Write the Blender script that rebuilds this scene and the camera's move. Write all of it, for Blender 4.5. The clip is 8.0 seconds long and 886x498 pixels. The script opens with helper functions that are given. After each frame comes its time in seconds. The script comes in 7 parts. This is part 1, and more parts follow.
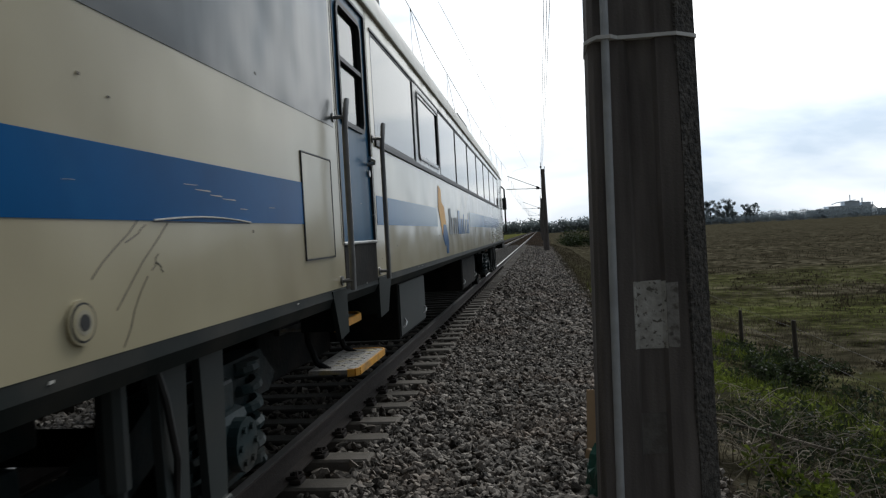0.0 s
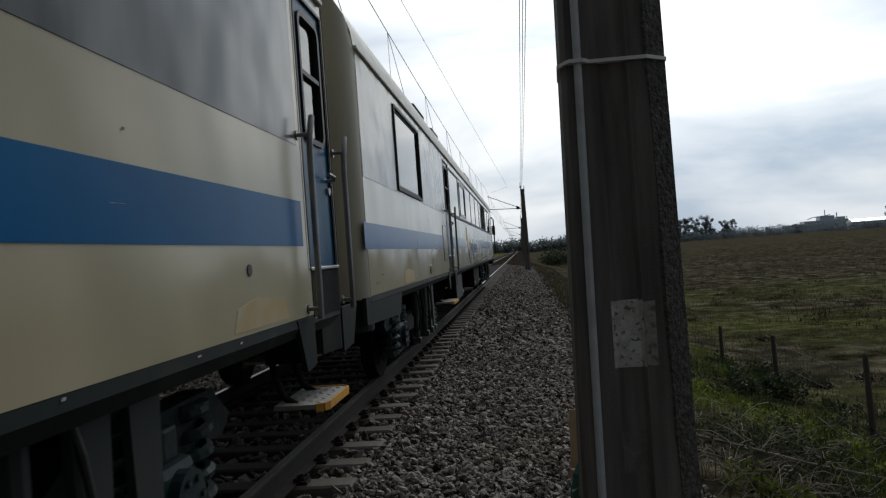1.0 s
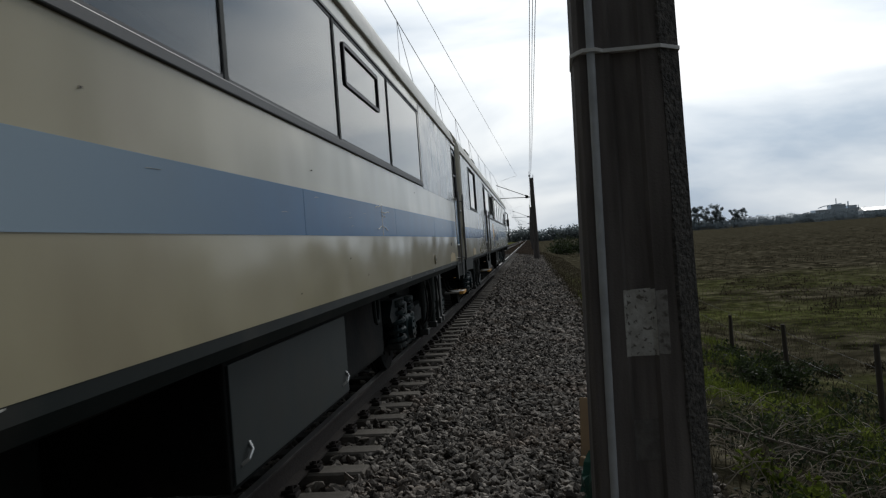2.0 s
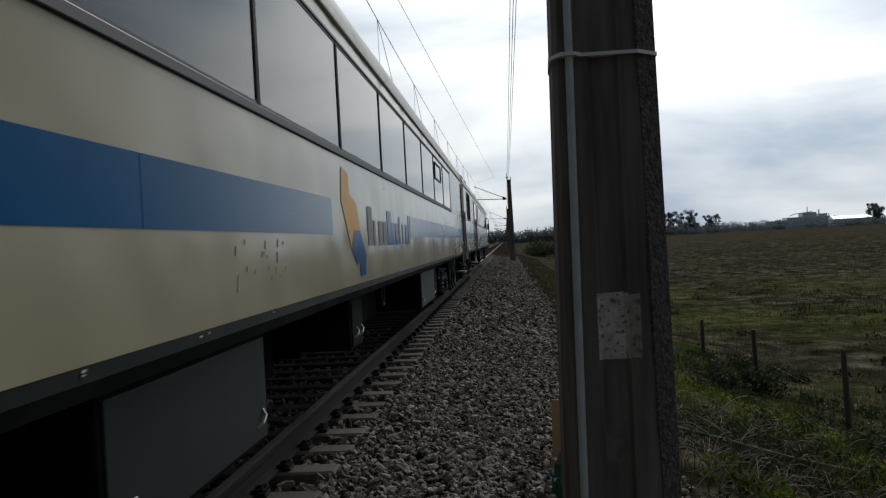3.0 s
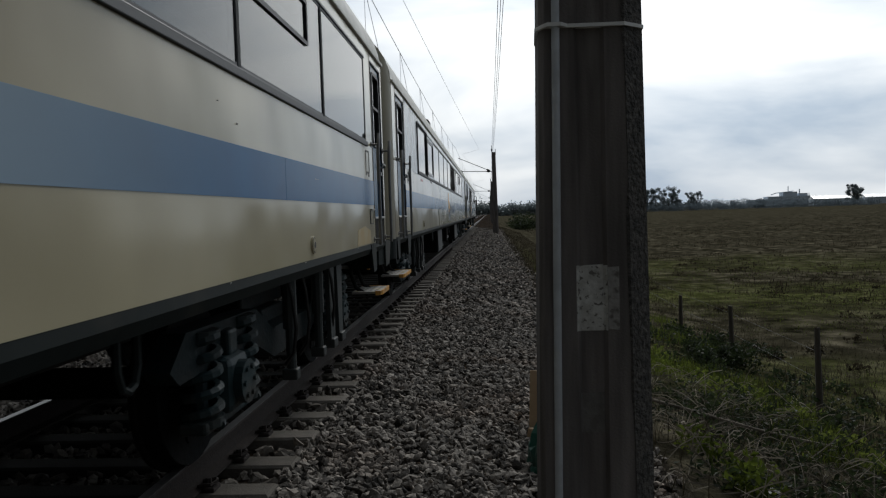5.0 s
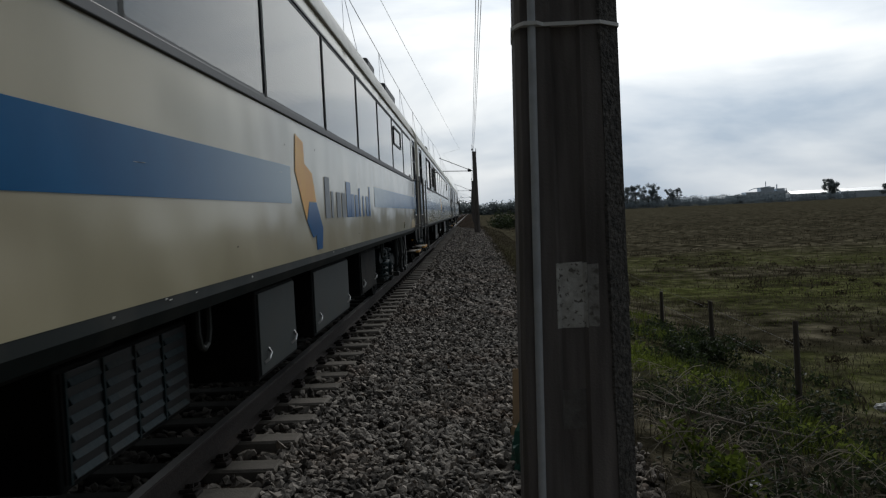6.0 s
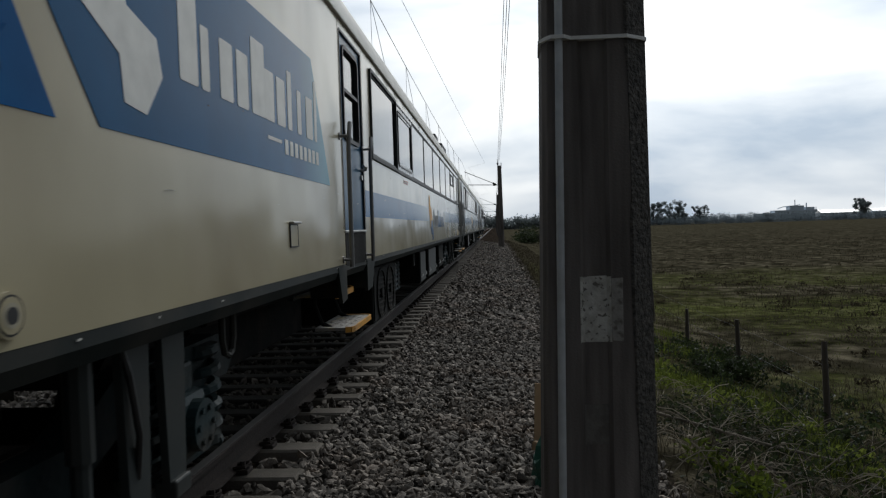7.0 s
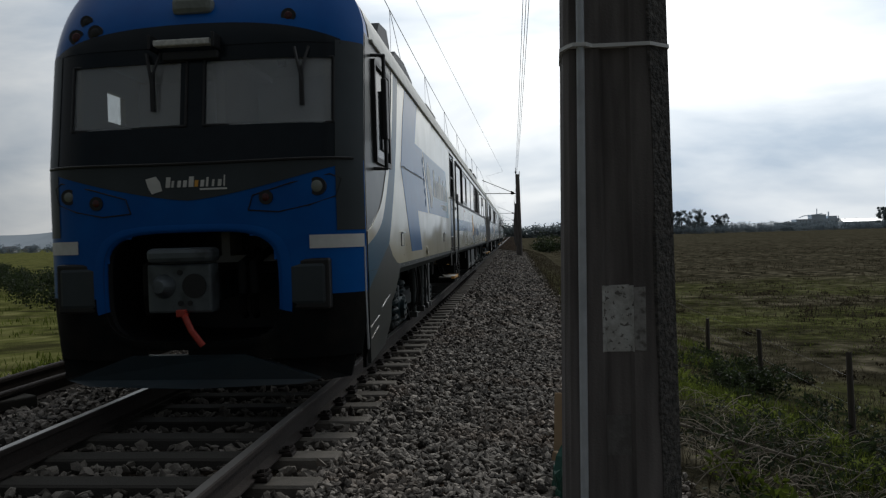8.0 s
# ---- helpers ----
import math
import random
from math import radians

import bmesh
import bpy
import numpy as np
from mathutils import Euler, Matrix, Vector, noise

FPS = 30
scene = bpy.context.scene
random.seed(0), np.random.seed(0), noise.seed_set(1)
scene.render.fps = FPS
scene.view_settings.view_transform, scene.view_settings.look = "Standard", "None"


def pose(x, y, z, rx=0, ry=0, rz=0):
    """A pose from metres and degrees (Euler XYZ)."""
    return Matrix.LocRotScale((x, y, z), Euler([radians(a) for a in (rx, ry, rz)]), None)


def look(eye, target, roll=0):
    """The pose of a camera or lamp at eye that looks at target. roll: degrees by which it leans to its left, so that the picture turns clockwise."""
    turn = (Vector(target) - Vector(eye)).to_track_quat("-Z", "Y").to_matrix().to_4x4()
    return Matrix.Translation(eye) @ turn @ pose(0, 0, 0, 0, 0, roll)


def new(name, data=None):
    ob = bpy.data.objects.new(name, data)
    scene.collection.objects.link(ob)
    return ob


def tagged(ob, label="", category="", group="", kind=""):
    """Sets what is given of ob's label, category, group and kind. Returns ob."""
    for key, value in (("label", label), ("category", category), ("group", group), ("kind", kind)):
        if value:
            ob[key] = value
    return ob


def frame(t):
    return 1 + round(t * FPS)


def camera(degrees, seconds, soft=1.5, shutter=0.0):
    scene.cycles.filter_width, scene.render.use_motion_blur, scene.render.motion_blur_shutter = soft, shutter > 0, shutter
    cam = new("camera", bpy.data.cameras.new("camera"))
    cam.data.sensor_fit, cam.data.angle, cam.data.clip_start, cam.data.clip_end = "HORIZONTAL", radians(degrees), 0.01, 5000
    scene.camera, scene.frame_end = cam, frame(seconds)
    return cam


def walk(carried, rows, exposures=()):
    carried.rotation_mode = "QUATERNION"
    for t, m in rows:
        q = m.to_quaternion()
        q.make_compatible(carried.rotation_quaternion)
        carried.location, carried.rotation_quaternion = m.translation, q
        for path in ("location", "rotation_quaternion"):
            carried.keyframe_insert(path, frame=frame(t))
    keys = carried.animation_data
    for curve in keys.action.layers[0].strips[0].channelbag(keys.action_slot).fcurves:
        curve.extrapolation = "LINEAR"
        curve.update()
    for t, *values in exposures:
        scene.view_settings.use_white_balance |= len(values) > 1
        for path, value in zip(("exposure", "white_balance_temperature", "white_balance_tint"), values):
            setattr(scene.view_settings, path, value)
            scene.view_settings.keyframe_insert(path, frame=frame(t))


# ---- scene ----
cam = camera(62.0, 8.0, soft=1.25, shutter=0.06)
PATH = [
    (0.0, pose(-0.005, 0.029, 1.371, 88.89, 3.20, 7.47)),
    (0.5, pose(0.003, -0.000, 1.377, 91.02, 2.94, 6.93)),
    (1.0, pose(0.010, 0.018, 1.378, 90.43, 4.18, 6.03)),
    (1.5, pose(-0.007, -0.006, 1.380, 89.76, 4.68, 7.23)),
    (3.0, pose(-0.002, 0.002, 1.381, 89.52, 3.09, 4.88)),
    (3.5, pose(0.002, 0.002, 1.376, 90.59, 3.90, 4.78)),
    (4.0, pose(-0.002, 0.007, 1.376, 89.13, 4.54, 4.45)),
    (4.5, pose(0.001, -0.003, 1.373, 87.38, 1.72, 4.25)),
    (6.0, pose(0.014, -0.001, 1.370, 87.19, 2.66, 2.16)),
    (6.5, pose(0.020, -0.004, 1.364, 87.56, 1.25, 2.21)),
    (7.0, pose(0.014, -0.007, 1.361, 88.31, 1.78, 4.05)),
    (7.5, pose(0.007, -0.011, 1.363, 88.91, 1.66, 5.46)),
    (8.0, pose(0.000, -0.000, 1.360, 89.02, 1.70, 5.43)),
]
walk(cam, PATH, exposures=[(0.0, -0.26, 6250, 8.0), (0.5, -0.72, 6250, 8.0), (1.0, -0.68, 6250, 8.0), (1.5, -0.72, 6250, 8.0), (3.0, -0.76, 6250, 8.0), (3.5, -0.74, 6250, 8.0), (4.0, -0.82, 6250, 8.0), (4.5, -0.70, 6250, 8.0), (6.0, -0.80, 6250, 8.0), (6.5, -0.84, 6250, 8.0), (7.0, -0.64, 6250, 8.0), (7.5, -0.66, 6250, 8.0), (8.0, -0.66, 6250, 8.0)])

# ------------------------------------------------------------------ light
SUN_DIR = Vector((0.22, 0.76, 0.62)).normalized()


def make_world():
    w = bpy.data.worlds.new("overcast_sky")
    scene.world = w
    w.use_nodes = True
    n, l = w.node_tree.nodes, w.node_tree.links
    n.clear()
    out = n.new("ShaderNodeOutputWorld")
    bg = n.new("ShaderNodeBackground")
    sky = n.new("ShaderNodeTexSky")
    sky.sky_type = "NISHITA"
    sky.sun_disc = False
    sky.sun_elevation = math.asin(SUN_DIR.z)
    sky.sun_rotation = math.atan2(SUN_DIR.x, SUN_DIR.y)
    sky.dust_density = 3.0
    co = n.new("ShaderNodeTexCoord")
    # broad soft cloud banks, flattened towards the horizon
    mp = n.new("ShaderNodeMapping")
    mp.inputs["Scale"].default_value = (1.0, 1.0, 3.4)
    mp.inputs["Location"].default_value = (0.35, 0.0, 0.55)
    l.new(co.outputs["Generated"], mp.inputs[0])
    nz = n.new("ShaderNodeTexNoise")
    nz.inputs["Scale"].default_value = 2.3
    nz.inputs["Detail"].default_value = 6
    nz.inputs["Roughness"].default_value = 0.5
    nz.inputs["Distortion"].default_value = 0.35
    l.new(mp.outputs[0], nz.inputs["Vector"])
    rp = n.new("ShaderNodeValToRGB")
    e = rp.color_ramp.elements
    e[0].position, e[0].color = 0.36, (0.44, 0.52, 0.62, 1)
    e[1].position, e[1].color = 0.60, (1.0, 1.0, 0.99, 1)
    l.new(nz.outputs["Fac"], rp.inputs[0])
    # brighter where the sun stands behind the cloud
    dt = n.new("ShaderNodeVectorMath"); dt.operation = "DOT_PRODUCT"
    dt.inputs[1].default_value = SUN_DIR
    l.new(co.outputs["Generated"], dt.inputs[0])
    lo = n.new("ShaderNodeMapRange")
    lo.inputs["From Min"].default_value = -0.35
    lo.inputs["From Max"].default_value = 1.0
    l.new(dt.outputs["Value"], lo.inputs[0])
    pw = n.new("ShaderNodeMath"); pw.operation = "POWER"; pw.inputs[1].default_value = 2.9
    l.new(lo.outputs[0], pw.inputs[0])
    mr = n.new("ShaderNodeMapRange")
    mr.inputs["To Min"].default_value = 0.24
    mr.inputs["To Max"].default_value = 3.1
    l.new(pw.outputs[0], mr.inputs[0])
    ml = n.new("ShaderNodeMix"); ml.data_type = "RGBA"; ml.blend_type = "MULTIPLY"; ml.inputs[0].default_value = 1.0
    l.new(rp.outputs[0], ml.inputs[6])
    l.new(mr.outputs[0], ml.inputs[7])
    sc = n.new("ShaderNodeMix"); sc.data_type = "RGBA"; sc.blend_type = "MULTIPLY"; sc.inputs[0].default_value = 1.0
    sc.inputs[7].default_value = (0.07, 0.07, 0.07, 1)
    l.new(sky.outputs[0], sc.inputs[6])
    mx = n.new("ShaderNodeMix"); mx.data_type = "RGBA"; mx.inputs[0].default_value = 0.88
    l.new(sc.outputs[2], mx.inputs[6])
    l.new(ml.outputs[2], mx.inputs[7])
    l.new(mx.outputs[2], bg.inputs[0])
    bg.inputs[1].default_value = 0.85
    l.new(bg.outputs[0], out.inputs[0])


make_world()
sun = new("sun", bpy.data.lights.new("sun", "SUN"))
sun.data.energy, sun.data.angle, sun.data.color = 1.7, radians(16), (1.0, 0.95, 0.88)
sun.matrix_basis = look(SUN_DIR * 50, (0, 0, 0))


# -------------------------------------------------------------- materials
def material(name, base, rough=0.6, metal=0.0, second=None, scale=6.0, amount=0.5, bump=0.0, bump_scale=40.0,
             stretch=(1, 1, 1), dirt=None, dirt_scale=1.2, dirt_at=(0.5, 0.7), vary=0.0, spec=0.5, random="", through_leaf=0.0, depth=0.02, bump_detail=5):
    """A surface: grain between two colours, larger stains, fine relief and, for pieces, a value that differs from one to the next."""
    m = bpy.data.materials.new(name)
    m.use_nodes = True
    n, l = m.node_tree.nodes, m.node_tree.links
    b = n["Principled BSDF"]
    b.inputs["Roughness"].default_value = rough
    b.inputs["Metallic"].default_value = metal
    b.inputs["Specular IOR Level"].default_value = spec
    co = n.new("ShaderNodeTexCoord")
    mp = n.new("ShaderNodeMapping")
    mp.inputs["Scale"].default_value = stretch
    l.new(co.outputs["Object"], mp.inputs[0])
    src = mp.outputs[0]
    nz = n.new("ShaderNodeTexNoise")
    nz.inputs["Scale"].default_value, nz.inputs["Detail"].default_value = scale, 6
    l.new(src, nz.inputs["Vector"])
    second = second or tuple(c * 0.75 for c in base)
    rp = n.new("ShaderNodeValToRGB")
    rp.color_ramp.elements[0].position, rp.color_ramp.elements[1].position = 0.5 - amount / 2, 0.5 + amount / 2
    rp.color_ramp.elements[0].color, rp.color_ramp.elements[1].color = (*second, 1), (*base, 1)
    l.new(nz.outputs["Fac"], rp.inputs[0])
    col = rp.outputs[0]
    if dirt:
        d = n.new("ShaderNodeTexNoise")
        d.inputs["Scale"].default_value, d.inputs["Detail"].default_value = dirt_scale, 4
        l.new(src, d.inputs["Vector"])
        r2 = n.new("ShaderNodeMapRange")
        r2.inputs["From Min"].default_value, r2.inputs["From Max"].default_value = dirt_at
        l.new(d.outputs["Fac"], r2.inputs[0])
        mx = n.new("ShaderNodeMix"); mx.data_type = "RGBA"
        mx.inputs[7].default_value = (*dirt, 1)
        l.new(r2.outputs[0], mx.inputs[0])
        l.new(col, mx.inputs[6])
        col = mx.outputs[2]
    if vary:
        if random == "island":
            g = n.new("ShaderNodeNewGeometry"); ro = g.outputs["Random Per Island"]
        else:
            g = n.new("ShaderNodeObjectInfo"); ro = g.outputs["Random"]
        mr = n.new("ShaderNodeMapRange")
        mr.inputs["To Min"].default_value, mr.inputs["To Max"].default_value = 1 - vary, 1 + vary
        l.new(ro, mr.inputs[0])
        mv = n.new("ShaderNodeMix"); mv.data_type = "RGBA"; mv.blend_type = "MULTIPLY"; mv.inputs[0].default_value = 1
        l.new(col, mv.inputs[6]); l.new(mr.outputs[0], mv.inputs[7])
        col = mv.outputs[2]
    l.new(col, b.inputs["Base Color"])
    if through_leaf:
        tr = n.new("ShaderNodeBsdfTranslucent")
        l.new(col, tr.inputs["Color"])
        ms = n.new("ShaderNodeMixShader")
        ms.inputs[0].default_value = through_leaf
        l.new(b.outputs[0], ms.inputs[1]); l.new(tr.outputs[0], ms.inputs[2])
        l.new(ms.outputs[0], n["Material Output"].inputs["Surface"])
    if bump:
        bz = n.new("ShaderNodeTexNoise")
        bz.inputs["Scale"].default_value, bz.inputs["Detail"].default_value = bump_scale, bump_detail
        l.new(co.outputs["Object"], bz.inputs["Vector"])
        bp = n.new("ShaderNodeBump")
        bp.inputs["Strength"].default_value, bp.inputs["Distance"].default_value = bump, depth
        l.new(bz.outputs["Fac"], bp.inputs["Height"])
        l.new(bp.outputs[0], b.inputs["Normal"])
    return m


def glass_material(name, tint, rough=0.02, ior=1.5):
    m = bpy.data.materials.new(name)
    m.use_nodes = True
    b = m.node_tree.nodes["Principled BSDF"]
    b.inputs["Base Color"].default_value = (*tint, 1)
    b.inputs["Transmission Weight"].default_value = 1.0
    b.inputs["Roughness"].default_value = rough
    b.inputs["IOR"].default_value = ior
    return m


def glaze(m, rough=0.2, amount=0.85, power=4.0):
    """Clear varnish: the gloss grows towards grazing sight, as on old coach paint."""
    n, l = m.node_tree.nodes, m.node_tree.links
    out = n["Material Output"]
    b = n["Principled BSDF"]
    lw = n.new("ShaderNodeLayerWeight"); lw.inputs["Blend"].default_value = 0.5
    pw = n.new("ShaderNodeMath"); pw.operation = "POWER"; pw.inputs[1].default_value = power
    l.new(lw.outputs["Facing"], pw.inputs[0])
    am = n.new("ShaderNodeMath"); am.operation = "MULTIPLY"; am.inputs[1].default_value = amount
    l.new(pw.outputs[0], am.inputs[0])
    gl = n.new("ShaderNodeBsdfGlossy"); gl.inputs["Roughness"].default_value = rough
    gl.inputs["Color"].default_value = (0.95, 0.95, 0.94, 1)
    if b.inputs["Normal"].links:
        l.new(b.inputs["Normal"].links[0].from_socket, gl.inputs["Normal"])
    ms = n.new("ShaderNodeMixShader")
    l.new(am.outputs[0], ms.inputs[0]); l.new(b.outputs[0], ms.inputs[1]); l.new(gl.outputs[0], ms.inputs[2])
    l.new(ms.outputs[0], out.inputs["Surface"])
    return m


CREAM = material("cream_paint", (0.43, 0.385, 0.262), 0.34, spec=0.2, second=(0.35, 0.312, 0.208), scale=2.5, amount=0.7, bump=1.0, bump_scale=1.6, depth=0.038, bump_detail=0.8,
                 stretch=(1, 0.5, 0.35), dirt=(0.29, 0.24, 0.165), dirt_scale=1.6, dirt_at=(0.52, 0.9))
BEIGE = material("end_paint", (0.40, 0.37, 0.28), 0.5, scale=3, stretch=(1, 1, 0.3), dirt=(0.2, 0.18, 0.14), dirt_at=(0.5, 0.9))
WHITE_ROOF = material("roof_paint", (0.62, 0.61, 0.56), 0.5, scale=3, dirt=(0.35, 0.33, 0.28), dirt_at=(0.5, 0.85))
BAND = material("grey_band_paint", (0.026, 0.032, 0.031), 0.34, spec=0.11, second=(0.019, 0.023, 0.0225), scale=2, bump=1.0, bump_scale=1.8, depth=0.055, bump_detail=1.0,
                stretch=(1, 1, 0.25), dirt=(0.13, 0.145, 0.14), dirt_scale=2.4, dirt_at=(0.5, 0.95))
BLUE = material("blue_paint", (0.002, 0.092, 0.275), 0.42, spec=0.03, second=(0.002, 0.07, 0.215), scale=3, bump=0.04, bump_scale=2.0,
                dirt=(0.015, 0.12, 0.29), dirt_scale=2.2, dirt_at=(0.58, 0.95))
DOOR_BLUE = material("door_blue_paint", (0.003, 0.082, 0.175), 0.36, spec=0.05, second=(0.003, 0.05, 0.115), scale=2, stretch=(1, 2, 0.4), bump=0.05, bump_scale=3,
                     dirt=(0.03, 0.10, 0.19), dirt_scale=3, dirt_at=(0.55, 0.85))
NOSE_BLUE = material("nose_blue_paint", (0.003, 0.108, 0.40), 0.32, spec=0.15, second=(0.003, 0.08, 0.32), scale=3, dirt=(0.02, 0.05, 0.2), dirt_at=(0.6, 0.95))
NOSE_GREY = material("nose_grey_paint", (0.058, 0.07, 0.076), 0.4, spec=0.2, scale=3, dirt=(0.07, 0.07, 0.065), dirt_at=(0.55, 0.95))
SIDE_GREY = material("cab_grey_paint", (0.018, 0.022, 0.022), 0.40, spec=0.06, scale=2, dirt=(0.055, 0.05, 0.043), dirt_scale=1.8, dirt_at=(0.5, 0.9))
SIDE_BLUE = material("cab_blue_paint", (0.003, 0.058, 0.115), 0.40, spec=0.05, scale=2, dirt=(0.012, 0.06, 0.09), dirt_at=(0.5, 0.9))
BLACK = material("black_rubber", (0.012, 0.012, 0.013), 0.5, scale=10)
MASK = material("black_gloss_mask", (0.010, 0.015, 0.019), 0.22, spec=0.25, scale=6)
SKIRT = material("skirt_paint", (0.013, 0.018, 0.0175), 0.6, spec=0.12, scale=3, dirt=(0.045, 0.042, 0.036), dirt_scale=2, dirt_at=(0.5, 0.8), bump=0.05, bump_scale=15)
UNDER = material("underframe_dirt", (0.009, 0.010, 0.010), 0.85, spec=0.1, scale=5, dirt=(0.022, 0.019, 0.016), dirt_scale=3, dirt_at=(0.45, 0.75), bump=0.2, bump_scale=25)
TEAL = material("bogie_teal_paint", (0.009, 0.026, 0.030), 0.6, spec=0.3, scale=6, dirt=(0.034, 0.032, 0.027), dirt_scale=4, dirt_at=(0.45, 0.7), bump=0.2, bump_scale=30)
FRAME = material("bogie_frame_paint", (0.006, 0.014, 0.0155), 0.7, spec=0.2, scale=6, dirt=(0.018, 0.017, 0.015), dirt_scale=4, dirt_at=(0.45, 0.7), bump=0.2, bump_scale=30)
PANEL = material("equipment_grey_paint", (0.029, 0.036, 0.036), 0.55, spec=0.3, scale=3, dirt=(0.035, 0.034, 0.03), dirt_scale=2.5, dirt_at=(0.5, 0.85))
STEEL = material("brushed_steel", (0.42, 0.42, 0.41), 0.35, 0.9, scale=20)
RAILING = material("handrail_grey_metal", (0.22, 0.22, 0.22), 0.4, 0.7, scale=15, dirt=(0.09, 0.07, 0.05), dirt_at=(0.55, 0.8))
ORANGE = material("step_orange_paint", (0.62, 0.30, 0.03), 0.5, scale=12, dirt=(0.25, 0.14, 0.05), dirt_scale=8, dirt_at=(0.5, 0.75))
TREAD = material("worn_step_tread", (0.30, 0.29, 0.27), 0.6, scale=25, bump=0.5, bump_scale=90, dirt=(0.42, 0.32, 0.10), dirt_scale=7, dirt_at=(0.55, 0.75))
GLASS = glass_material("tinted_window_glass", (0.16, 0.18, 0.18), ior=1.5)
SCREEN = glass_material("windscreen_glass", (0.8, 0.83, 0.83))
SKY_SCREEN = glass_material("windscreen_glass_with_sky_sheen", (0.8, 0.83, 0.84))
SKY_SCREEN.node_tree.nodes["Principled BSDF"].inputs["Transmission Weight"].default_value = 0.78   # part opaque: the reflected sky is put in as grey
LINING = material("interior_lining", (0.42, 0.42, 0.40), 0.7, scale=4)
WHITE = material("white_vinyl", (0.72, 0.72, 0.68), 0.45, scale=8, dirt=(0.5, 0.48, 0.42), dirt_at=(0.55, 0.9))
GREY_INK = material("grey_vinyl", (0.17, 0.19, 0.21), 0.45, scale=8)
YELLOW = material("yellow_vinyl", (0.75, 0.42, 0.06), 0.45, second=(0.68, 0.30, 0.06), scale=3)
RED = material("red_plastic", (0.45, 0.05, 0.03), 0.45, scale=10)
LENS_RED = material("red_lamp_lens", (0.07, 0.012, 0.012), 0.2, scale=10)
LENS = material("lamp_lens", (0.22, 0.24, 0.21), 0.15, scale=20)
RUST = material("primer_patch", (0.40, 0.275, 0.125), 0.5, spec=0.2, second=(0.41, 0.36, 0.235), scale=7, amount=0.5)
RAIL_TOP = material("polished_rail_head", (0.26, 0.25, 0.24), 0.45, 0.9, scale=30, stretch=(1, 0.1, 1))
RAIL_RUST = material("rusty_rail_web", (0.038, 0.030, 0.026), 0.85, spec=0.2, scale=20, second=(0.024, 0.02, 0.018), bump=0.2, bump_scale=60)
CONCRETE = material("sleeper_concrete", (0.135, 0.122, 0.105), 0.9, spec=0.15, scale=12, second=(0.085, 0.077, 0.067), dirt=(0.12, 0.10, 0.08), dirt_scale=4, dirt_at=(0.5, 0.8), bump=0.3, bump_scale=70, vary=0.18)
POLE = material("weathered_concrete", (0.225, 0.205, 0.194), 0.9, spec=0.2, second=(0.095, 0.086, 0.082), scale=14, stretch=(1, 1, 0.10), amount=0.45,
                dirt=(0.04, 0.036, 0.034), dirt_scale=5, dirt_at=(0.5, 0.75), bump=0.22, bump_scale=90)
ROUGH = material("exposed_aggregate", (0.10, 0.092, 0.082), 0.9, second=(0.03, 0.028, 0.026), scale=38, amount=0.3, bump=1.0, bump_scale=60)
# Darker copy of the ballast stone: shade under the train is in its colour.
SHADED_STONE = material("shade_darkened_ballast_stone", (0.19, 0.17, 0.145), 0.9, spec=0.12, second=(0.075, 0.068, 0.06), scale=16, vary=0.5, random="island", bump=0.3, bump_scale=80)
STONE = material("ballast_stone", (0.27, 0.241, 0.21), 0.85, spec=0.2, second=(0.032, 0.029, 0.026), scale=16, vary=0.85, random="island", bump=0.3, bump_scale=80,
                 dirt=(0.15, 0.115, 0.09), dirt_scale=1.1, dirt_at=(0.5, 0.85))
GALV = material("galvanised_conduit", (0.56, 0.59, 0.62), 0.45, 0.1, scale=15, dirt=(0.22, 0.21, 0.2), dirt_at=(0.55, 0.8))
LIME = material("whitewash_patch", (0.60, 0.60, 0.57), 0.85, scale=22, amount=0.3, second=(0.40, 0.39, 0.36), dirt=(0.15, 0.14, 0.125), dirt_scale=46, dirt_at=(0.58, 0.64), bump=0.3, bump_scale=60)
FADED = material("faded_whitewash", (0.175, 0.168, 0.158), 0.85, scale=22, dirt=(0.12, 0.113, 0.105), dirt_scale=18, dirt_at=(0.42, 0.6), bump=0.3, bump_scale=60)
WORN = material("worn_whitewash", (0.33, 0.32, 0.30), 0.85, scale=22, dirt=(0.13, 0.12, 0.11), dirt_scale=26, dirt_at=(0.5, 0.62), bump=0.3, bump_scale=60)
STRAP = material("pale_strap", (0.78, 0.78, 0.76), 0.5, scale=10)
POST = material("grey_fence_wood", (0.085, 0.072, 0.058), 0.9, scale=10, stretch=(1, 1, 0.15), bump=0.4, bump_scale=30)
WIRE = material("dark_wire", (0.06, 0.06, 0.065), 0.6)
CHIP = material("bare_paint_chip", (0.55, 0.54, 0.50), 0.7, scale=30)
SCUFF = material("dark_scuff", (0.05, 0.045, 0.038), 0.7, scale=30, second=(0.09, 0.07, 0.05))
for m_, r_, a_, p_ in ((CREAM, 0.20, 0.90, 5.5), (BAND, 0.22, 0.80, 5.0), (BLUE, 0.20, 0.75, 7.0), (DOOR_BLUE, 0.22, 0.7, 8.0), (SIDE_GREY, 0.26, 0.7, 8.0), (SIDE_BLUE, 0.24, 0.65, 9.0)):
    glaze(m_, r_, a_, p_)


